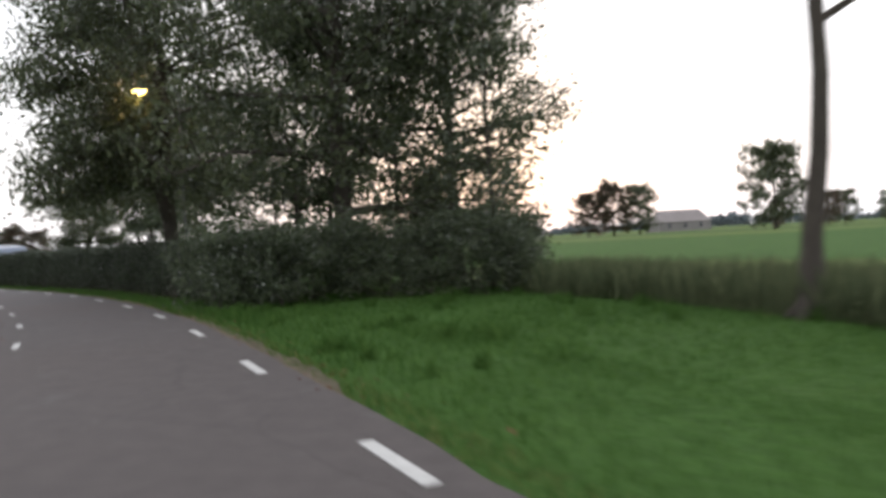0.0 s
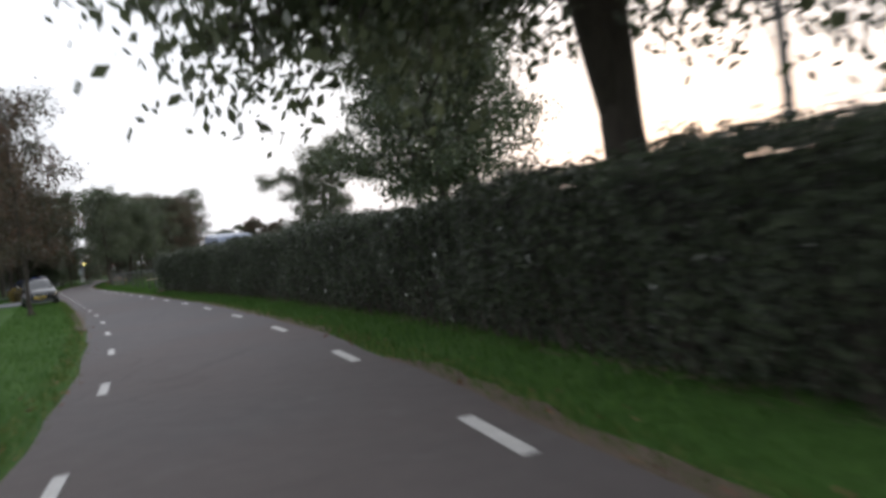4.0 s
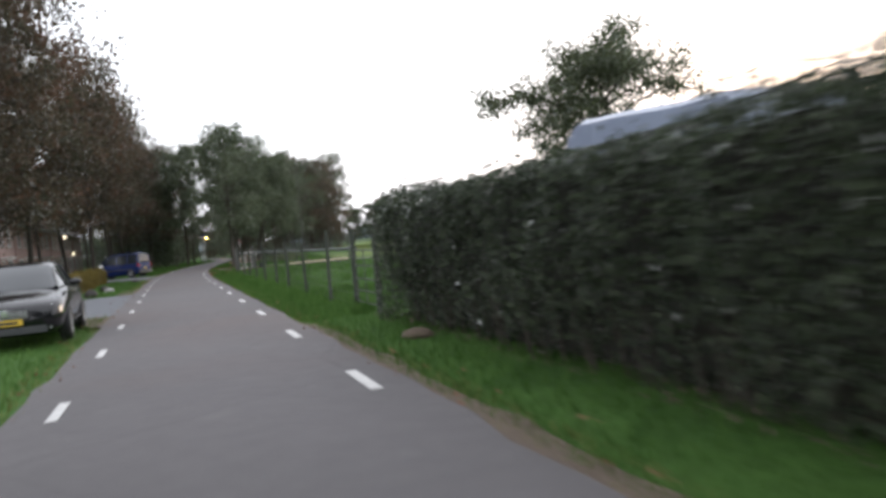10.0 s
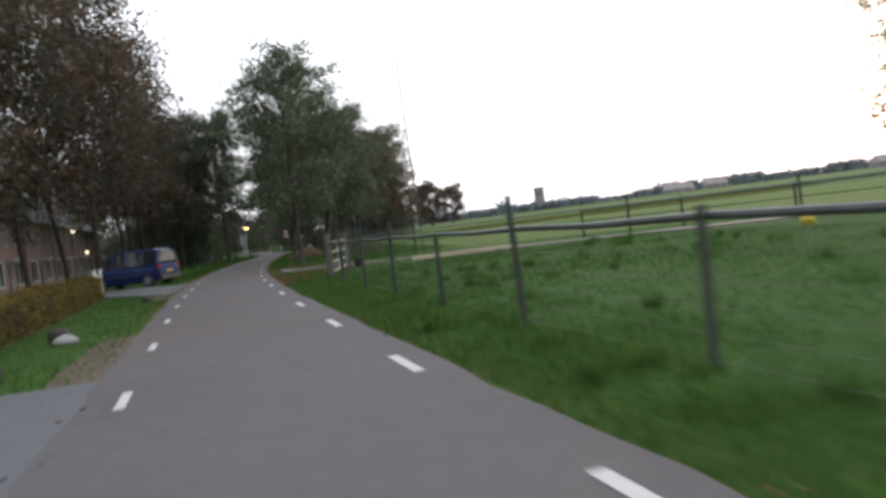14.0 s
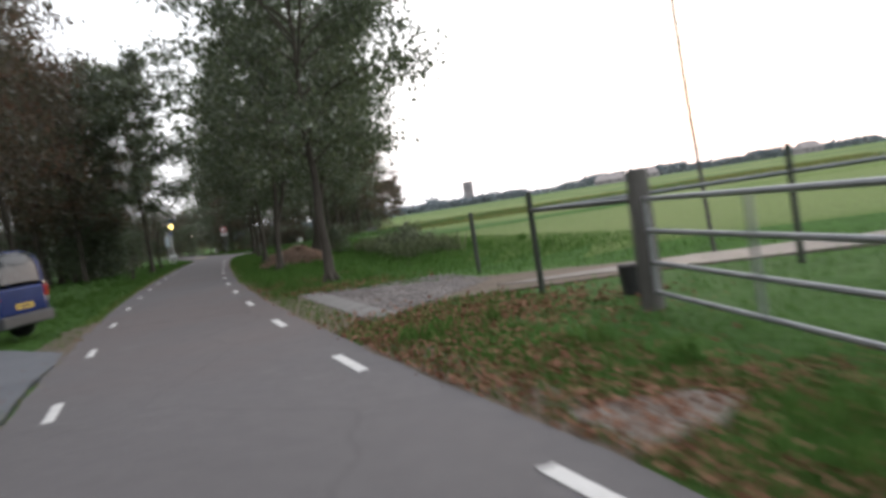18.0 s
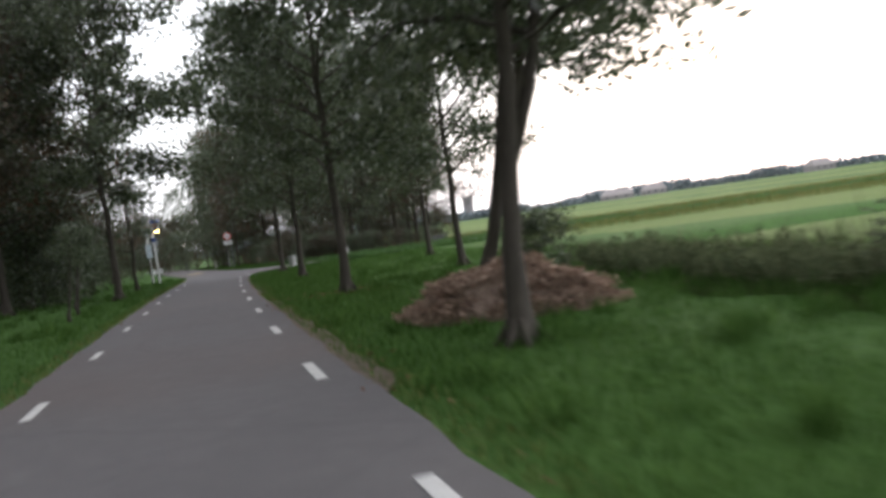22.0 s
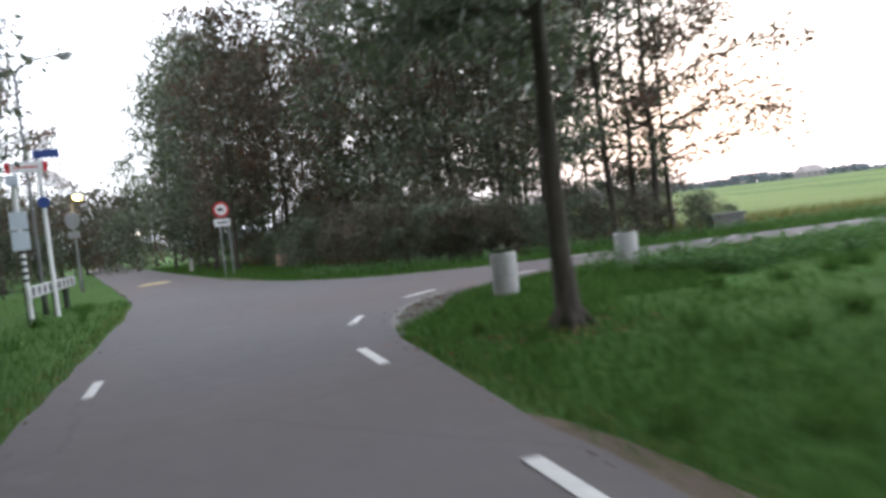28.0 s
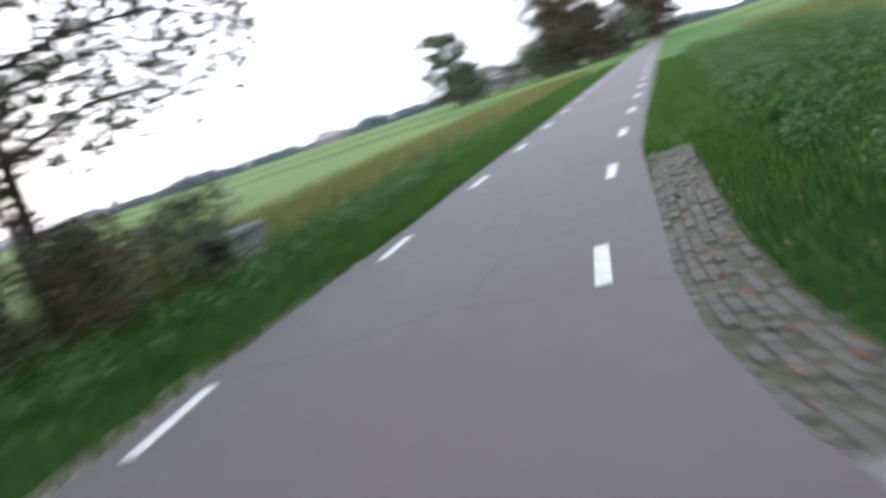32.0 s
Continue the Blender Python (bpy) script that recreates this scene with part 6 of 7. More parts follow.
p = RIGHT.at(61.2, 4.7)
y_ = RIGHT.yaw(61.2)
camper = make_vehicle("camper_van", "grey-blue camper van standing behind the tall hedge", facing(p[0], p[1], -math.sin(y_), math.cos(y_)),
                      [(2.45, 0.7, 0.4, 0.9, 0.02), (2.35, 0.86, 0.32, 1.05, 0.03), (2.0, 0.95, 0.3, 1.15, 0.05), (1.4, 0.98, 0.3, 1.28, 0.03), (0, 0.98, 0.3, 1.3, 0.02), (-1.6, 0.98, 0.3, 1.3, 0.02), (-2.4, 0.97, 0.32, 1.3, 0.01)],
                      [(2.0, 0.88, 1.18, 0.8, 1.2), (1.35, 0.95, 1.3, 0.84, 2.5), (0.6, 0.96, 1.3, 0.88, 2.6), (-1.0, 0.96, 1.3, 0.88, 2.5), (-2.2, 0.96, 1.3, 0.86, 2.36), (-2.4, 0.95, 1.3, 0.86, 1.4)], M_GREYPAINT, (1.5, -1.5), 0.34, 1, 4, True)
for side in (1, -1):
    piece(camper, "trim_stripe", (-2.1, side * 0.905 - 0.012, 2.16), (1.2, side * 0.905 + 0.012, 2.24), M_TRIM, "dark stripe under the roof edge", 0.004)

# ---------- lamps and signs ----------
M_GLOW, nt_, n_, l_, p_ = mat_new("lit_lamp")
p_.inputs["Base Color"].default_value = (1.0, 0.75, 0.35, 1)
p_.inputs["Emission Color"].default_value = (1.0, 0.70, 0.20, 1)
p_.inputs["Emission Strength"].default_value = 14.0
M_GLOW_W, nt_, n_, l_, p_ = mat_new("lit_white_lamp")
p_.inputs["Base Color"].default_value = (1.0, 0.9, 0.75, 1)
p_.inputs["Emission Color"].default_value = (1.0, 0.84, 0.6, 1)
p_.inputs["Emission Strength"].default_value = 2.2
M_SIGN = plain("white_sign_sheet", (0.60, 0.60, 0.61), (0.74, 0.74, 0.75), 2.0, 30.0, 0.4, 0.0, 0.05)
M_NOTICE = plain("notice_sheet", (0.42, 0.48, 0.54), (0.56, 0.62, 0.68), 3.0, 30.0, 0.4, 0.0, 0.05)
M_SIGN_BACK = plain("sign_back", (0.30, 0.30, 0.31), (0.42, 0.42, 0.43), 2.0, 30.0, 0.5, 0.4, 0.05)
M_SIGN_RED = plain("red_sign_sheet", (0.40, 0.015, 0.02), (0.55, 0.03, 0.035), 2.0, 30.0, 0.4, 0.0, 0.05)
M_SIGN_BLUE = plain("blue_sign_sheet", (0.015, 0.04, 0.16), (0.025, 0.06, 0.22), 2.0, 30.0, 0.4, 0.0, 0.05)


M_LAMPPOST = plain("weathered_lamp_steel", (0.07, 0.072, 0.07), (0.14, 0.142, 0.138), 3.0, 40.0, 0.6, 0.3, 0.1, 0.003)


def lantern(root, x, y, z, yaw, lit, size=1.0):
    m = pose(x, y, z, 0, 0, yaw)
    bm = bmesh.new()
    vs = box(bm, (-0.32 * size, -0.11 * size, 0.0), (0.26 * size, 0.11 * size, 0.11 * size), 0.03 * size, m)
    head = part("lamp_head", bm, M_SIGN_BACK, root)
    bm = bmesh.new()
    blob(bm, (0, 0, 0), (0.25 * size, 0.12 * size, 0.13 * size), 1, 2, 0.0)
    bmesh.ops.transform(bm, matrix=m @ Matrix.Translation((0.0, 0, -0.005)), verts=bm.verts)
    part("lamp_glass", bm, lit or M_LENS, head, "glowing lamp glass" if lit else "unlit lamp glass", smooth=True)


def street_lamp(label, foot, head, lit, arm_z=0.0, size=1.0):
    root = thing("street_lamp", label, "street lamp")
    bm = bmesh.new()
    top = head[2] + 0.02
    tube(bm, [(*foot, -0.2), (*foot, 0.8), (*foot, 0.85), (*foot, top - 0.25)], [0.075, 0.07, 0.05, 0.038], 10)
    part("pole", bm, M_LAMPPOST, root, smooth=True)
    d = Vector((head[0] - foot[0], head[1] - foot[1], 0))
    bm = bmesh.new()
    tube(bm, [(*foot, top - 0.27), (foot[0] + d.x * 0.08, foot[1] + d.y * 0.08, top - 0.05), (foot[0] + d.x * 0.35, foot[1] + d.y * 0.35, top + 0.06), (head[0] - d.x * 0.1, head[1] - d.y * 0.1, top + 0.06)], [0.036, 0.034, 0.03, 0.028], 8)
    part("arm", bm, M_LAMPPOST, root, smooth=True)
    lantern(root, head[0], head[1], head[2], math.degrees(math.atan2(d.y, d.x)), lit, size)
    return root


street_lamp("street lamp with a glowing yellow head among the verge trees", (-8.75, 27.2), (-10.0, 27.0, 6.9), M_GLOW)
street_lamp("tall thin unlit street lamp at the junction", (-110.3, 141.6), (-108.6, 141.5, 6.3), None, size=0.8)
street_lamp("street lamp with a glowing orange head beyond the signs", (-117.9, 151.6), (-117.3, 151.3, 3.8), M_GLOW, size=1.1)
street_lamp("far street lamp with a small white light", (-131.6, 173.1), (-131.1, 172.6, 2.7), M_GLOW_W, size=0.8)
for x, y, z, e in ((-10.0, 27.0, 6.7, 60), (-117.3, 151.3, 3.6, 60)):
    lamp = new("lamp_light", bpy.data.lights.new("lamp_light", "POINT"))
    lamp.data.energy, lamp.data.color, lamp.data.shadow_soft_size = e, (1.0, 0.68, 0.3), 0.15
    lamp.matrix_world = pose(x, y, z)


def sign_pole(root, x, y, h, r=0.038, material=None, lean=0.0):
    bm = bmesh.new()
    tube(bm, [(x, y, -0.2), (x + lean, y, h)], r, 10)
    return part("pole", bm, material or M_STEEL, root)


def board(root, name, a, b, z0, z1, material, label="", thick=0.03, out=0.0):
    """An upright board from ground point a to b."""
    a, b = Vector((*a, 0)), Vector((*b, 0))
    d = b - a
    bm = bmesh.new()
    box(bm, (0, -thick / 2 + out, z0), (d.length, thick / 2 + out, z1), 0.004, Matrix.Translation(a) @ d.to_track_quat("X", "Z").to_matrix().to_4x4())
    return part(name, bm, material, root, label)


P1, P2, P3 = (-107.85, 138.62), (-109.05, 140.66), (-111.3, 143.45)
ACROSS = np.array((0.727, 0.686))
P1, P2 = np.array(P1), np.array(P2)
signs = thing("junction_signpost", "white direction boards on steel posts at the junction", "signpost")
for (x, y), h in ((P1, 3.2), (P2, 3.95)):
    bm = bmesh.new()
    tube(bm, [(x, y, -0.2), (x, y, h)], 0.055, 12)
    part("pole", bm, M_WHITE, signs, "white painted pole")
for k in range(6):
    bm = bmesh.new()
    tube(bm, [(*P1, 0.95 + 0.2 * k * 0.75), (*P1, 1.02 + 0.2 * k * 0.75)], 0.058, 12)
    part("black_band", bm, M_INK, signs, "black stripe on the white pole")
w_ = ACROSS * 0.17
board(signs, "notice_board", P1 - w_, P1 + w_, 2.06, 2.44, M_NOTICE, "pale blue-white notice board", out=-0.075)
board(signs, "notice_board", P1 - w_, P1 + w_, 1.63, 2.03, M_NOTICE, "pale blue-white notice board", out=-0.075)
board(signs, "small_box", P1 - ACROSS * 0.14, P1 + ACROSS * 0.1, 2.98, 3.2, M_NOTICE, "small white box", 0.12, -0.12)
a_, b_ = P2 - ACROSS * 0.72, P2 + ACROSS * 0.2
top_board = board(signs, "direction_board", a_, b_, 3.48, 3.74, M_SIGN, "white direction board with red ends", out=-0.085)
for f0, f1 in ((0.0, 0.12), (0.88, 1.0)):
    board(top_board, "red_end", a_ + (b_ - a_) * f0, a_ + (b_ - a_) * f1, 3.485, 3.735, M_SIGN_RED, "red board end", 0.038, -0.085)
board(top_board, "text_bar", a_ + (b_ - a_) * 0.2, a_ + (b_ - a_) * 0.78, 3.59, 3.63, M_SIGN_RED, "unreadable line as a plain bar", 0.036, -0.085)
board(signs, "blue_arm", P2 - ACROSS * 0.1, P2 + ACROSS * 0.48, 3.8, 4.0, M_SIGN_BLUE, "dark blue direction arm", out=-0.08)
bm = bmesh.new()
bmesh.ops.create_cone(bm, cap_ends=True, segments=24, radius1=0.14, radius2=0.14, depth=0.02, matrix=Matrix.Translation((P2[0] + 0.07, P2[1] - 0.07, 2.75)) @ Matrix.Rotation(math.pi / 4, 4, "Z") @ Matrix.Rotation(math.pi / 2, 4, "X"))
part("round_sign", bm, M_SIGN_BLUE, signs, "round blue sign")
hazard = thing("hazard_board", "low white hazard board with dark bars on wooden posts", "sign")
for x, y in (P1, P2, P3):
    bm = bmesh.new()
    box(bm, (x - 0.15, y + 0.03, -0.2), (x - 0.03, y + 0.15, 0.84), 0.01)
    part("post", bm, M_POST, hazard, "dark wooden post")
hb = board(hazard, "board", (P1[0] + 0.22, P1[1] - 0.25), (P3[0] + 0.05, P3[1] + 0.3), 0.60, 0.86, M_SIGN, "white board", 0.03, -0.02)
a_, b_ = np.array((P1[0] + 0.22, P1[1] - 0.25)), np.array((P3[0] + 0.05, P3[1] + 0.3))
for k in range(9):
    f = 0.05 + 0.105 * k
    board(hb, "dark_bar", a_ + (b_ - a_) * f, a_ + (b_ - a_) * (f + 0.045), 0.64, 0.82, M_INK, "dark bar", 0.036, -0.02)

back = thing("round_road_sign", "round road sign seen from behind under the orange lamp", "sign")
sign_pole(back, -117.3, 150.9, 3.15)
bm = bmesh.new()
bmesh.ops.create_cone(bm, cap_ends=True, segments=28, radius1=0.34, radius2=0.34, depth=0.025, matrix=Matrix.Translation((-117.28, 150.83, 2.85)) @ Matrix.Rotation(math.pi / 2, 4, "X"))
part("disc", bm, M_SIGN_BACK, back)
board(back, "small_plate", (-117.55, 150.83), (-117.0, 150.83), 2.15, 2.42, M_SIGN_BACK, "", 0.02)

ban = thing("prohibition_sign", "round red and white prohibition sign with a white plate", "sign")
C = Vector((-111.4, 152.0, 2.58))
face = Vector((0.62, -0.78, 0)).normalized()
rot = face.to_track_quat("Z", "Y").to_matrix().to_4x4()
for name, r0, r1, z0, z1, m, lab in (("disc", 0, 0.30, 0.0, 0.02, M_SIGN_RED, "red sign disc"), ("white_centre", 0, 0.215, 0.018, 0.026, M_SIGN, "white sign centre")):
    bm = bmesh.new()
    bmesh.ops.create_cone(bm, cap_ends=True, segments=32, radius1=r1, radius2=r1, depth=z1 - z0, matrix=Matrix.Translation(C) @ rot @ Matrix.Translation((0, 0, (z0 + z1) / 2)))
    part(name, bm, m, ban, lab)
right_v = Vector((-face.y, face.x, 0))
for k, (u0, u1, z0, z1) in enumerate(((-0.12, 0.10, -0.03, 0.03), (-0.08, 0.04, 0.03, 0.08), (-0.10, -0.04, -0.08, -0.03), (0.03, 0.09, -0.08, -0.03))):
    a, b = C + right_v * u0 + face * 0.028, C + right_v * u1 + face * 0.028
    board(ban, "symbol_bar", a.xy, b.xy, C.z + z0, C.z + z1, M_INK, "dark symbol bar", 0.006)
a, b = C - right_v * 0.3, C + right_v * 0.3
pl = board(ban, "plate", a.xy, b.xy, 1.94, 2.22, M_SIGN, "white plate below the disc", 0.02)
board(pl, "text_bar", (C - right_v * 0.2 + face * 0.012).xy, (C + right_v * 0.2 + face * 0.012).xy, 2.05, 2.11, M_INK, "unreadable line as a plain bar", 0.004)
for u in (-0.1, 0.22):
    q = C + right_v * u - face * 0.05
    sign_pole(ban, q.x, q.y, 2.8 if u < 0 else 2.2, 0.032)
stub = thing("marker_post", "short grey marker post on the grove verge", "post")
sign_pole(stub, -118.0, 159.3, 0.7, 0.09, M_CONCRETE)

# ---------- planters, block, brush pile ----------
M_RING = plain("weathered_concrete_ring", (0.30, 0.29, 0.28), (0.58, 0.57, 0.56), 4.0, 40.0, 0.9, bumped=0.6, dist=0.01)


M_CLAY = plain("brown_clay", (0.16, 0.10, 0.075), (0.27, 0.18, 0.13), 4.0, 40.0, 0.9, bumped=0.5, dist=0.01)


def planter(label, x, y, r, h, seed, material=None):
    root = thing("ring_planter", label, "planter", at=pose(x, y, -0.03))
    bm = bmesh.new()
    z = [0, 0.03, h * 0.47, h * 0.49, h * 0.51, h - 0.02, h, h, h - 0.1]
    w = [r * 0.98, r, r * 1.01, r * 0.97, r * 1.01, r * 1.03, r * 1.0, r * 0.84, r * 0.82]
    tube(bm, [(0, 0, q) for q in z], w, 28, False)
    part("ring", bm, material or M_RING, root, smooth=False)
    bm = bmesh.new()
    bmesh.ops.create_circle(bm, cap_ends=True, segments=24, radius=r * 0.84, matrix=Matrix.Translation((0, 0, h - 0.07)))
    part("soil", bm, M_SOIL, root, "dark potting soil")
    rr = random.Random(seed)
    clumps = [((rr.uniform(-0.6, 0.6) * r, rr.uniform(-0.6, 0.6) * r, h + rr.uniform(-0.04, 0.05)), (0, 0, 0.03), 0.045) for _ in range(10)]
    tagged(part_me("plant", leaves_mesh("plant", clumps, 40, 0.028, M_LEAF, seed), root, "low green plant"), kind="stuff")
    return root


planter("weathered concrete ring planter with a low plant", -95.57, 139.98, 0.21, 0.68, 1)
planter("weathered concrete ring planter with a low plant", -97.17, 136.83, 0.195, 0.7, 2)
planter("small brownish clay pot on the grove verge", -110.3, 154.4, 0.27, 0.62, 3, M_CLAY)
M_TROUGH = plain("stained_concrete", (0.07, 0.07, 0.068), (0.17, 0.165, 0.16), 4.0, 40.0, 0.9, bumped=0.6, dist=0.01)
block = thing("concrete_block", "grey concrete trough standing in the long grass", "trough", at=pose(-93.4, 149.6, 0, 0, 0, 28))
bm = bmesh.new()
box(bm, (-0.5, -0.22, -0.05), (0.5, 0.22, 0.42), 0.02)
part("body", bm, M_TROUGH, block)
bm = bmesh.new()
box(bm, (-0.54, -0.25, 0.42), (0.54, 0.25, 0.50), 0.015)
part("cap", bm, M_TROUGH, block, "dark grey cap")

M_STICK = plain("dry_sticks", (0.19, 0.142, 0.107), (0.42, 0.315, 0.24), 6.0, 40.0, 0.9, bumped=0.3, dist=0.004)
pile = thing("brush_pile", "heap of brown brushwood and dead leaves under the trees", "brush pile")
rb = random.Random(3)


def heap_height(u, v):
    """Height of the heap over its oval foot, lumpy, with a low toe at one end."""
    q = u * u + v * v
    lump = 0.16 * math.sin(5.1 * u + 1.0) * math.sin(6.3 * v + 0.4) + 0.10 * math.sin(11.0 * u - 4.0 * v)
    return max(0.0, (1 - q) ** 0.85 * (0.86 + lump) * (0.62 + 0.38 * min(1, max(0, (u + 1) / 0.8)))) if q < 1 else 0.0


def heap_at(u, v):
    return Vector((-78.0 + u * 1.45 + v * 0.14, 109.2 - 0.08 * u + v * 0.8, 0.66 * heap_height(u, v)))


bm = bmesh.new()
rings = [[bm.verts.new(heap_at(f * math.cos(a), f * math.sin(a)) + Vector((rb.uniform(-1, 1), rb.uniform(-1, 1), rb.uniform(-1, 1))) * 0.025 * (f < 1) - Vector((0, 0, 0.03))) for a in [math.tau * k / 72 for k in range(72)]] for f in [1.0 - 0.045 * j for j in range(22)]]
for lo, hi in zip(rings, rings[1:]):
    for k in range(72):
        bm.faces.new((lo[k], lo[(k + 1) % 72], hi[(k + 1) % 72], hi[k]))
bm.faces.new(rings[-1])
M_HEAP = plain("rotting_leaf_mould", (0.17, 0.12, 0.095), (0.40, 0.295, 0.24), 5.0, 55.0, 0.95, bumped=0.9, dist=0.03)
part("mound", bm, M_HEAP, pile, "brown leaf mould", smooth=True)
bm = bmesh.new()
for k in range(620):
    a, f = rb.uniform(0, 6.28), math.sqrt(rb.random()) * 0.98
    c = heap_at(f * math.cos(a), f * math.sin(a)) + Vector((0, 0, rb.uniform(-0.02, 0.06)))
    a, e = rb.uniform(0, 6.28), rb.gauss(0.0, 0.35)
    d = Vector((math.cos(a) * math.cos(e), math.sin(a) * math.cos(e), math.sin(e))) * rb.uniform(0.06, 0.26)
    lo, hi = c - d, c + d
    lo.z, hi.z = max(lo.z, 0.0), max(hi.z, 0.02)
    tube(bm, [lo, c + Vector((0, 0, 0.02)), hi], [0.007, 0.006, 0.003], 4, False)
part("brushwood", bm, M_STICK, pile, "tangled brown sticks")
clumps = []
for k in range(190):
    a, f = rb.uniform(0, 6.28), math.sqrt(rb.random())
    clumps.append((tuple(heap_at(f * math.cos(a), f * math.sin(a)) + Vector((0, 0, 0.02))), (rb.uniform(-0.25, 0.25), rb.uniform(-0.15, 0.15), 0.0), 0.05))
M_DEADLEAF = leaf_mat("dead_leaves", (0.24, 0.165, 0.125), (0.50, 0.37, 0.29), 0.3)
part_me("dead_leaves", leaves_mesh("dead_leaves", clumps, 90, 0.04, M_DEADLEAF, 6), pile, "rusty dead leaves")
# grey willow scrub in the ditch
clumps = [((-72.4 + 0.55 * q + rb.gauss(0, 0.3), 107.4 - 0.83 * q + rb.gauss(0, 0.3), rb.uniform(-0.3, 0.75)), (0, 0, 0.25), 0.15) for q in [rb.uniform(-1.6, 1.2) for _ in range(46)]]
scrub = thing("ditch_scrub", "grey-green scrub growing in the ditch", "shrub")
M_SCRUB = leaf_mat("grey_scrub_leaves", (0.08, 0.095, 0.06), (0.19, 0.21, 0.145), 0.3)
part_me("leaves", leaves_mesh("leaves", clumps, 90, 0.05, M_SCRUB, 8), scrub)
bm = bmesh.new()
for k in range(40):
    q = rb.uniform(-1.6, 1.2)
    x, y = -72.4 + 0.55 * q + rb.gauss(0, 0.3), 107.4 - 0.83 * q + rb.gauss(0, 0.3)
    tube(bm, [(x, y, -0.55), (x + rb.uniform(-0.3, 0.3), y + rb.uniform(-0.3, 0.3), rb.uniform(0.5, 1.1))], [0.012, 0.004], 4, False)
part("stems", bm, M_BARK, scrub)

# ---------- houses ----------
def brick_wall_mat():
    m, nt, n, l, p = mat_new("house_brick")
    co = n.new("ShaderNodeTexCoord")
    mp = n.new("ShaderNodeMapping")
    mp.inputs["Rotation"].default_value = (math.pi / 2, 0, 0)
    l.new(co.outputs["Object"], mp.inputs[0])
    bt = n.new("ShaderNodeTexBrick")
    bt.inputs["Scale"].default_value = 4.5
    bt.inputs["Color1"].default_value, bt.inputs["Color2"].default_value, bt.inputs["Mortar"].default_value = (0.34, 0.21, 0.19, 1), (0.46, 0.31, 0.28, 1), (0.40, 0.37, 0.35, 1)
    l.new(mp.outputs[0], bt.inputs["Vector"])
    c = mix(n, l, 0.3, bt.outputs["Color"], ramp(n, l, noise_node(n, l, 1.2), [(0.3, (0.24, 0.14, 0.12)), (0.7, (0.42, 0.28, 0.25))]))
    l.new(c, p.inputs["Base Color"])
    p.inputs["Roughness"].default_value = 0.9
    bump(n, l, p, bt.outputs["Fac"], 0.3, 0.006)
    return m


M_HOUSE = brick_wall_mat()
M_ROOF = plain("dark_roof_tiles", (0.035, 0.034, 0.036), (0.085, 0.08, 0.08), 2.0, 18.0, 0.8, bumped=0.8, dist=0.03)
M_PANE = plain("window_pane", (0.02, 0.025, 0.03), (0.05, 0.055, 0.06), 0.6, 5.0, 0.05, 0.0, 0.0, spec=0.9)
M_DOOR = plain("dark_green_door", (0.02, 0.035, 0.03), (0.04, 0.06, 0.05), 2.0, 30.0, 0.4)


def wall_cells(bm, x0, x1, z0, z1, y0, y1, holes):
    xs_ = sorted({x0, x1, *[h[0] for h in holes], *[h[1] for h in holes]})
    zs_ = sorted({z0, z1, *[h[2] for h in holes], *[h[3] for h in holes]})
    for a, b in zip(xs_, xs_[1:]):
        for c, d in zip(zs_, zs_[1:]):
            if not any(h[0] <= a and b <= h[1] and h[2] <= c and d <= h[3] for h in holes):
                box(bm, (a, y0, c), (b, y1, d))


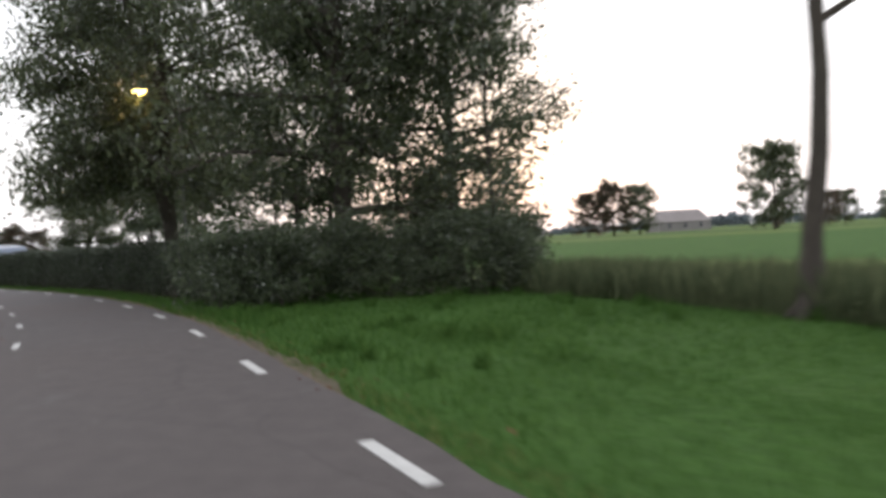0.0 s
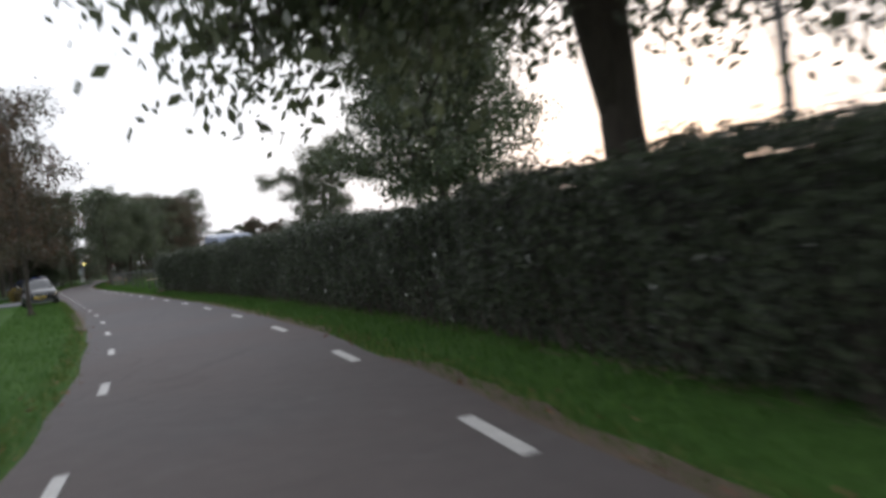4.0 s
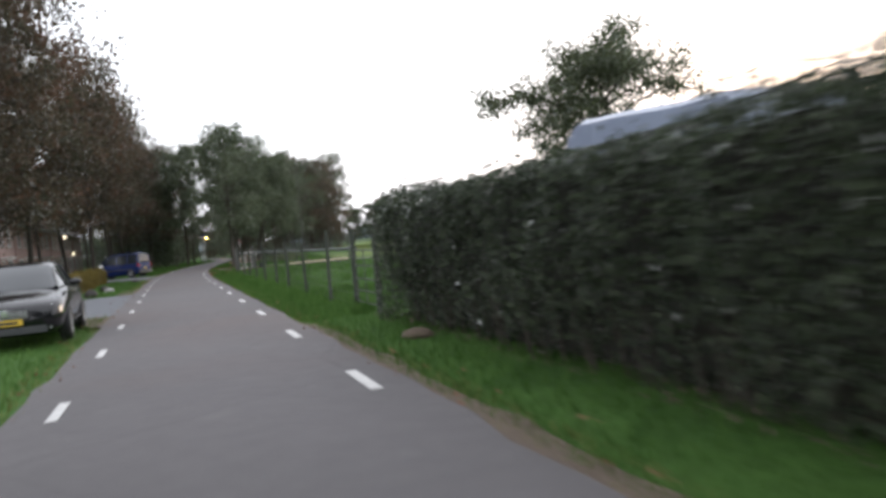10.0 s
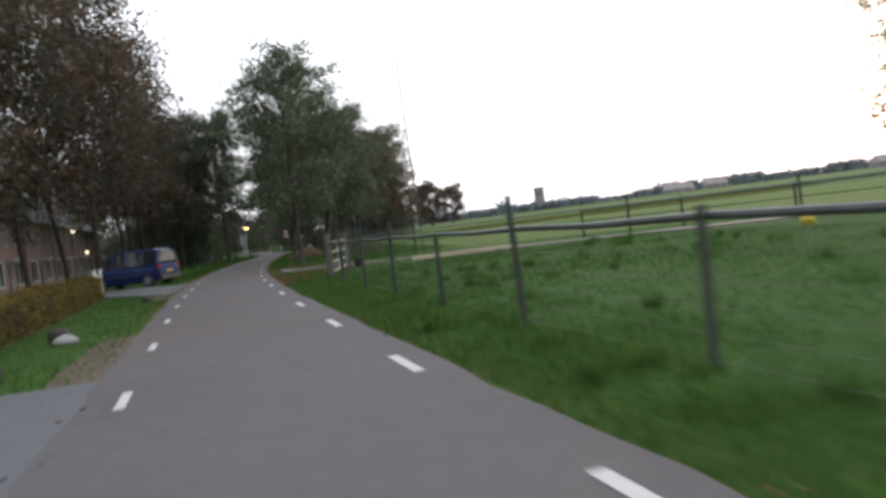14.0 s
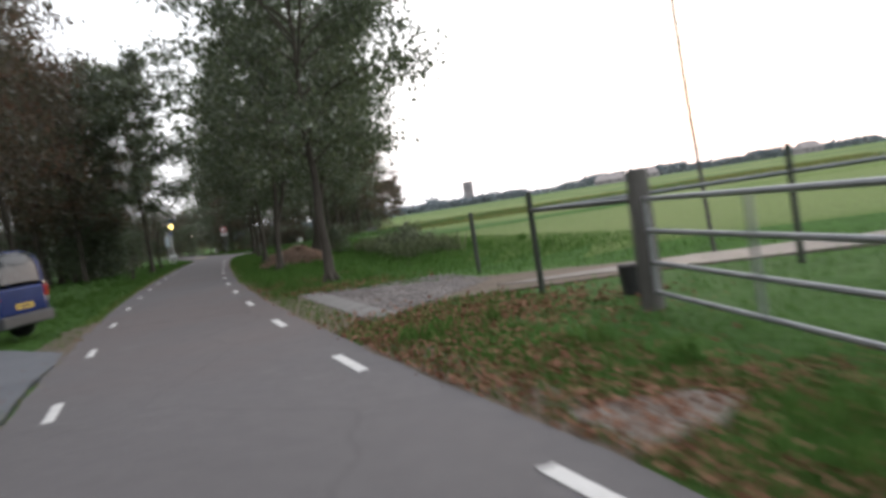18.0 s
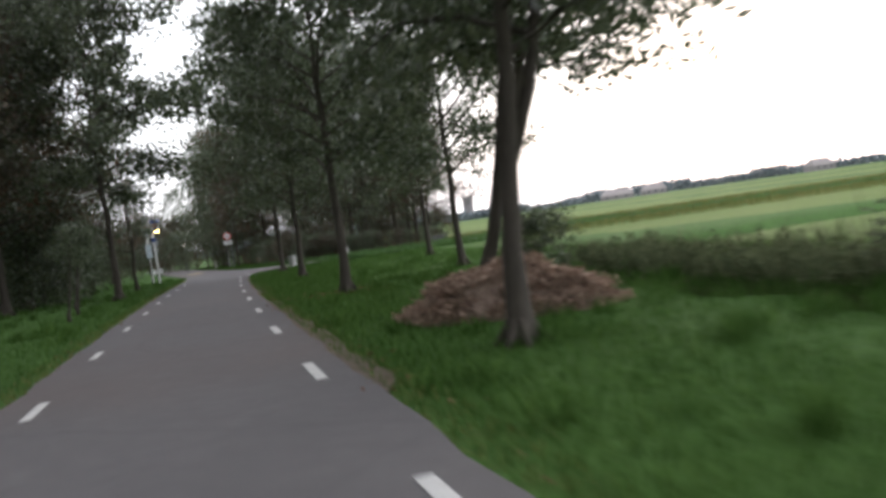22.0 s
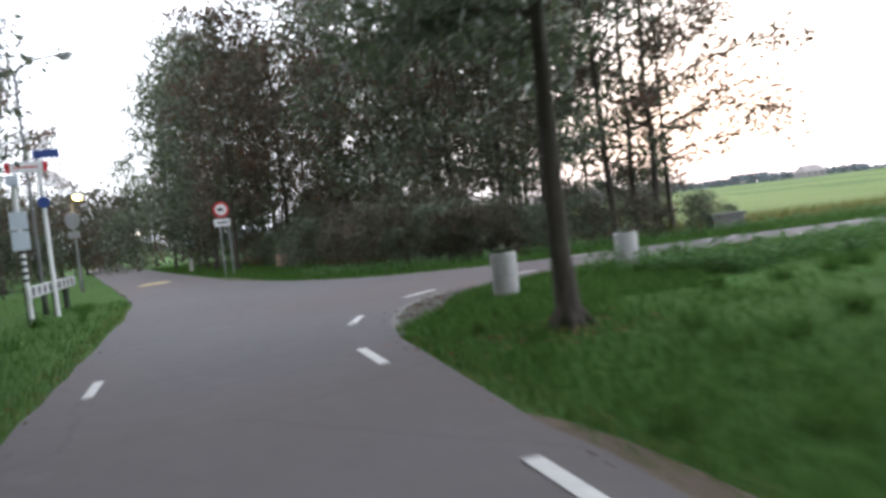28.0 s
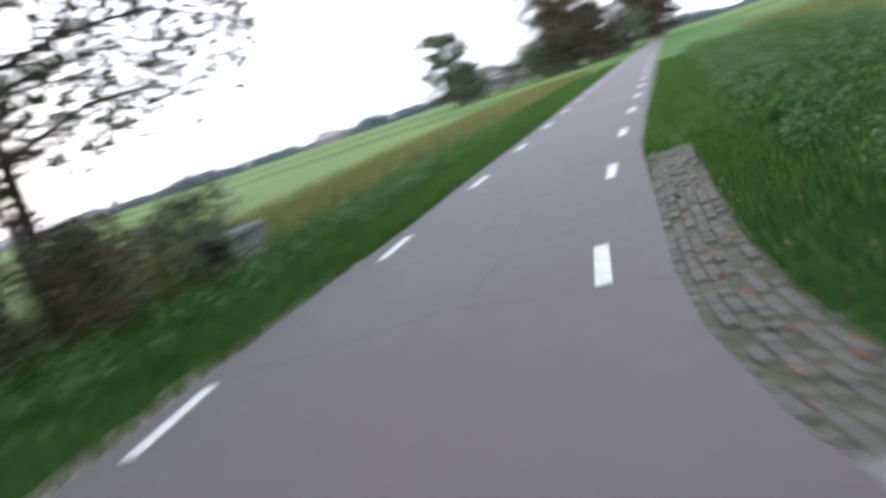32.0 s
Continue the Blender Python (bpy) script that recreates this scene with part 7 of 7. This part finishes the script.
def house(label, at, w=9.6, deep=8.5, eave=5.4, ridge=8.9):
    root = thing("house", label, "house", "row of brick houses", at=at)
    holes = [(1.0, 3.2, 0.7, 2.3), (w - 3.2, w - 1.0, 0.7, 2.3), (1.2, 2.6, 3.3, 4.7), (w / 2 - 0.6, w / 2 + 0.6, 3.3, 4.7), (w - 2.6, w - 1.2, 3.3, 4.7), (w / 2 - 0.55, w / 2 + 0.55, 0.0, 2.2)]
    bm = bmesh.new()
    wall_cells(bm, 0, w, 0, eave, -0.3, 0, holes)
    bmesh.ops.remove_doubles(bm, verts=bm.verts, dist=0.0005)
    part("front_wall", bm, M_HOUSE, root)
    for x in (0, w - 0.3):
        bm = bmesh.new()
        vs = [bm.verts.new(q) for q in ((x, -0.3, 0), (x, -deep, 0), (x, -deep, eave), (x, -deep / 2 - 0.15, ridge - 0.15), (x, -0.3, eave))]
        f = bm.faces.new(vs)
        e = bmesh.ops.extrude_face_region(bm, geom=[f])
        bmesh.ops.translate(bm, verts=[v for v in e["geom"] if isinstance(v, bmesh.types.BMVert)], vec=(0.3, 0, 0))
        part("gable_wall", bm, M_HOUSE, root)
    bm = bmesh.new()
    box(bm, (0.3, -deep, 0), (w - 0.3, -deep + 0.3, eave))
    part("back_wall", bm, M_HOUSE, root)
    for sgn in (0, 1):
        bm = bmesh.new()
        y0, y1 = ((0.45, -deep / 2) if sgn == 0 else (-deep - 0.45, -deep / 2))
        vs = [bm.verts.new(q) for q in ((-0.25, y0, eave - 0.35), (w + 0.25, y0, eave - 0.35), (w + 0.25, y1, ridge), (-0.25, y1, ridge))]
        f = bm.faces.new(vs)
        e = bmesh.ops.extrude_face_region(bm, geom=[f])
        bmesh.ops.translate(bm, verts=[v for v in e["geom"] if isinstance(v, bmesh.types.BMVert)], vec=(0, 0, 0.16))
        rf = part("roof_slope", bm, M_ROOF, root, "dark tiled roof")
    bm = bmesh.new()
    box(bm, (w * 0.3, -deep / 2 - 0.35, ridge - 0.4), (w * 0.3 + 0.7, -deep / 2 + 0.35, ridge + 0.9), 0.02)
    part("chimney", bm, M_HOUSE, root)
    bm = bmesh.new()
    tube(bm, [(-0.2, 0.5, eave - 0.36), (w + 0.2, 0.5, eave - 0.36)], 0.07, 8)
    part("gutter", bm, M_WHITE, root, "white gutter")
    for x0, x1, z0, z1 in holes[:5]:
        bm = bmesh.new()
        for lo, hi in (((x0, -0.12, z0), (x0 + 0.09, -0.02, z1)), ((x1 - 0.09, -0.12, z0), (x1, -0.02, z1)), ((x0 + 0.09, -0.12, z0), (x1 - 0.09, -0.02, z0 + 0.09)), ((x0 + 0.09, -0.12, z1 - 0.09), (x1 - 0.09, -0.02, z1)), (((x0 + x1) / 2 - 0.04, -0.11, z0 + 0.09), ((x0 + x1) / 2 + 0.04, -0.03, z1 - 0.09))):
            box(bm, lo, hi)
        win = part("window", bm, M_WHITE, root, "white-framed window")
        for a, b in ((x0 + 0.09, (x0 + x1) / 2 - 0.04), ((x0 + x1) / 2 + 0.04, x1 - 0.09)):
            bm = bmesh.new()
            box(bm, (a, -0.08, z0 + 0.09), (b, -0.07, z1 - 0.09))
            part("pane", bm, M_PANE, win)
        bm = bmesh.new()
        box(bm, (x0 - 0.05, 0.002, z0 - 0.08), (x1 + 0.05, 0.1, z0 - 0.004), 0.01)
        part("sill", bm, M_CONCRETE, win)
    x0, x1, z0, z1 = holes[5]
    bm = bmesh.new()
    for lo, hi in (((x0, -0.14, 0), (x0 + 0.1, -0.02, z1)), ((x1 - 0.1, -0.14, 0), (x1, -0.02, z1)), ((x0 + 0.1, -0.14, z1 - 0.1), (x1 - 0.1, -0.02, z1))):
        box(bm, lo, hi)
    fr = part("door_frame", bm, M_WHITE, root, "white door frame")
    bm = bmesh.new()
    box(bm, (x0 + 0.1, -0.11, 0.02), (x1 - 0.1, -0.06, z1 - 0.1), 0.01)
    part("door", bm, M_DOOR, fr, "dark painted front door")
    bm = bmesh.new()
    box(bm, (x0 - 0.4, 0.004, z1 + 0.12), (x1 + 0.4, 0.75, z1 + 0.24), 0.02)
    part("porch_roof", bm, M_WHITE, root, "white porch roof")
    return root


E_, N_ = np.array((-0.67, 0.74)), np.array((0.74, 0.67))
for k in range(-2, 4):
    o = np.array((-111.0, 118.0)) + E_ * (-12.0 + 10.4 * k) 
    house("brick house with white-framed windows and a dark tiled roof", pose(o[0], o[1], 0, 0, 0, math.degrees(math.atan2(-0.74, 0.67))))
for x, y, z in ((-108.63, 116.13, 4.75), (-113.4, 121.4, 2.8)):
    wl_ = thing("wall_lamp", "lit round wall lamp on the house front", "lamp")
    bm = bmesh.new()
    blob(bm, (x, y, z), (0.16, 0.16, 0.17), 1, 2, 0.0)
    part("globe", bm, M_GLOW_W, wl_, "glowing globe", smooth=True)
    bm = bmesh.new()
    tube(bm, [(x - 0.12, y - 0.1, z + 0.05), (x - 0.55, y - 0.45, z + 0.1)], 0.025, 6)
    part("bracket", bm, M_INK, wl_)

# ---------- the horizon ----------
# Aerial haze is put into the pale blue-grey leaf colour.
M_FAR = leaf_mat("haze_tinted_woods", (0.15, 0.175, 0.19), (0.23, 0.26, 0.28), 0.2)
rh = np.random.default_rng(12)
clumps = []
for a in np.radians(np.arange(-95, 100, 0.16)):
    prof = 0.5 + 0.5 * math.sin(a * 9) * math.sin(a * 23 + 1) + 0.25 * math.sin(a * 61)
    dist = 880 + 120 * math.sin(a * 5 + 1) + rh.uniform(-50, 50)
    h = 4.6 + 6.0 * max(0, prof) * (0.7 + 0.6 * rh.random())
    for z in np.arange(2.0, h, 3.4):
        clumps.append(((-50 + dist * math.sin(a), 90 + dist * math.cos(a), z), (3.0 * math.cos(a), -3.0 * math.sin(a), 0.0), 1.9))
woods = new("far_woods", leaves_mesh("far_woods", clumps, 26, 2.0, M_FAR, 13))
tagged(woods, "line of distant trees along the horizon, haze put into their colour", "woods", kind="stuff")
# Far walls and roofs carry the distance haze in their greyed base colours.
M_FARWALL = plain("haze_tinted_masonry", (0.16, 0.15, 0.15), (0.24, 0.22, 0.22), 0.2, 2.0, 0.9)
M_FARROOF = plain("haze_tinted_roof", (0.20, 0.175, 0.17), (0.28, 0.25, 0.245), 0.2, 2.0, 0.9)


def far_at(bearing, dist):
    a = math.radians(bearing)
    return -50 + dist * math.sin(a), 90 + dist * math.cos(a)


x, y = far_at(-18.8, 830)
tower = thing("church_tower", "distant square church tower above the trees", "tower", at=pose(x, y, 0))
bm = bmesh.new()
box(bm, (-4.2, -4.2, -1), (4.2, 4.2, 22.5), 0.1)
part("tower_wall", bm, M_FARWALL, tower)
bm = bmesh.new()
box(bm, (-4.6, -4.6, 22.5), (4.6, 4.6, 24.0), 0.1)
part("parapet", bm, M_FARWALL, tower)
for q in (-1.8, 1.8):
    bm = bmesh.new()
    box(bm, (q - 0.7, -4.25, 15), (q + 0.7, -4.18, 19.5))
    part("belfry_opening", bm, M_INK, tower, "dark belfry opening")


def far_barn(x, y, yaw, l, w, h, label):
    root = thing("farmhouse", label, "farmhouse", at=pose(x, y, 0, 0, 0, yaw))
    bm = bmesh.new()
    box(bm, (-l / 2, -w / 2, -0.5), (l / 2, w / 2, h * 0.45))
    part("wall", bm, M_FARWALL, root)
    bm = bmesh.new()
    v = [bm.verts.new(q) for q in ((-l / 2 - 0.3, -w / 2 - 0.4, h * 0.43), (l / 2 + 0.3, -w / 2 - 0.4, h * 0.43), (l / 2 + 0.3, w / 2 + 0.4, h * 0.43), (-l / 2 - 0.3, w / 2 + 0.4, h * 0.43), (-l / 2 + w * 0.2, 0, h), (l / 2 - w * 0.2, 0, h))]
    for f in ((0, 1, 5, 4), (1, 2, 5), (2, 3, 4, 5), (3, 0, 4), (3, 2, 1, 0)):
        bm.faces.new([v[i] for i in f])
    part("roof", bm, M_FARROOF, root, "reddish roof")
    for q in (-l * 0.3, 0, l * 0.3):
        bm = bmesh.new()
        box(bm, (q - 0.6, -w / 2 - 0.03, h * 0.15), (q + 0.6, -w / 2 + 0.02, h * 0.36))
        part("window", bm, M_PANE, root)


far_barn(86, 290, 10, 20, 10, 7.5, "distant farmhouse with a low reddish roof")
for k, (b, d, l) in enumerate(((-9, 640, 24), (-6.5, 660, 18), (4, 700, 22), (12, 680, 30), (17, 700, 20), (33, 650, 26), (47, 600, 24), (-28, 720, 20))):
    x, y = far_at(b, d)
    far_barn(x, y, 20 * k, l, 11, 7.5 + (k % 3), "far farm building on the horizon")
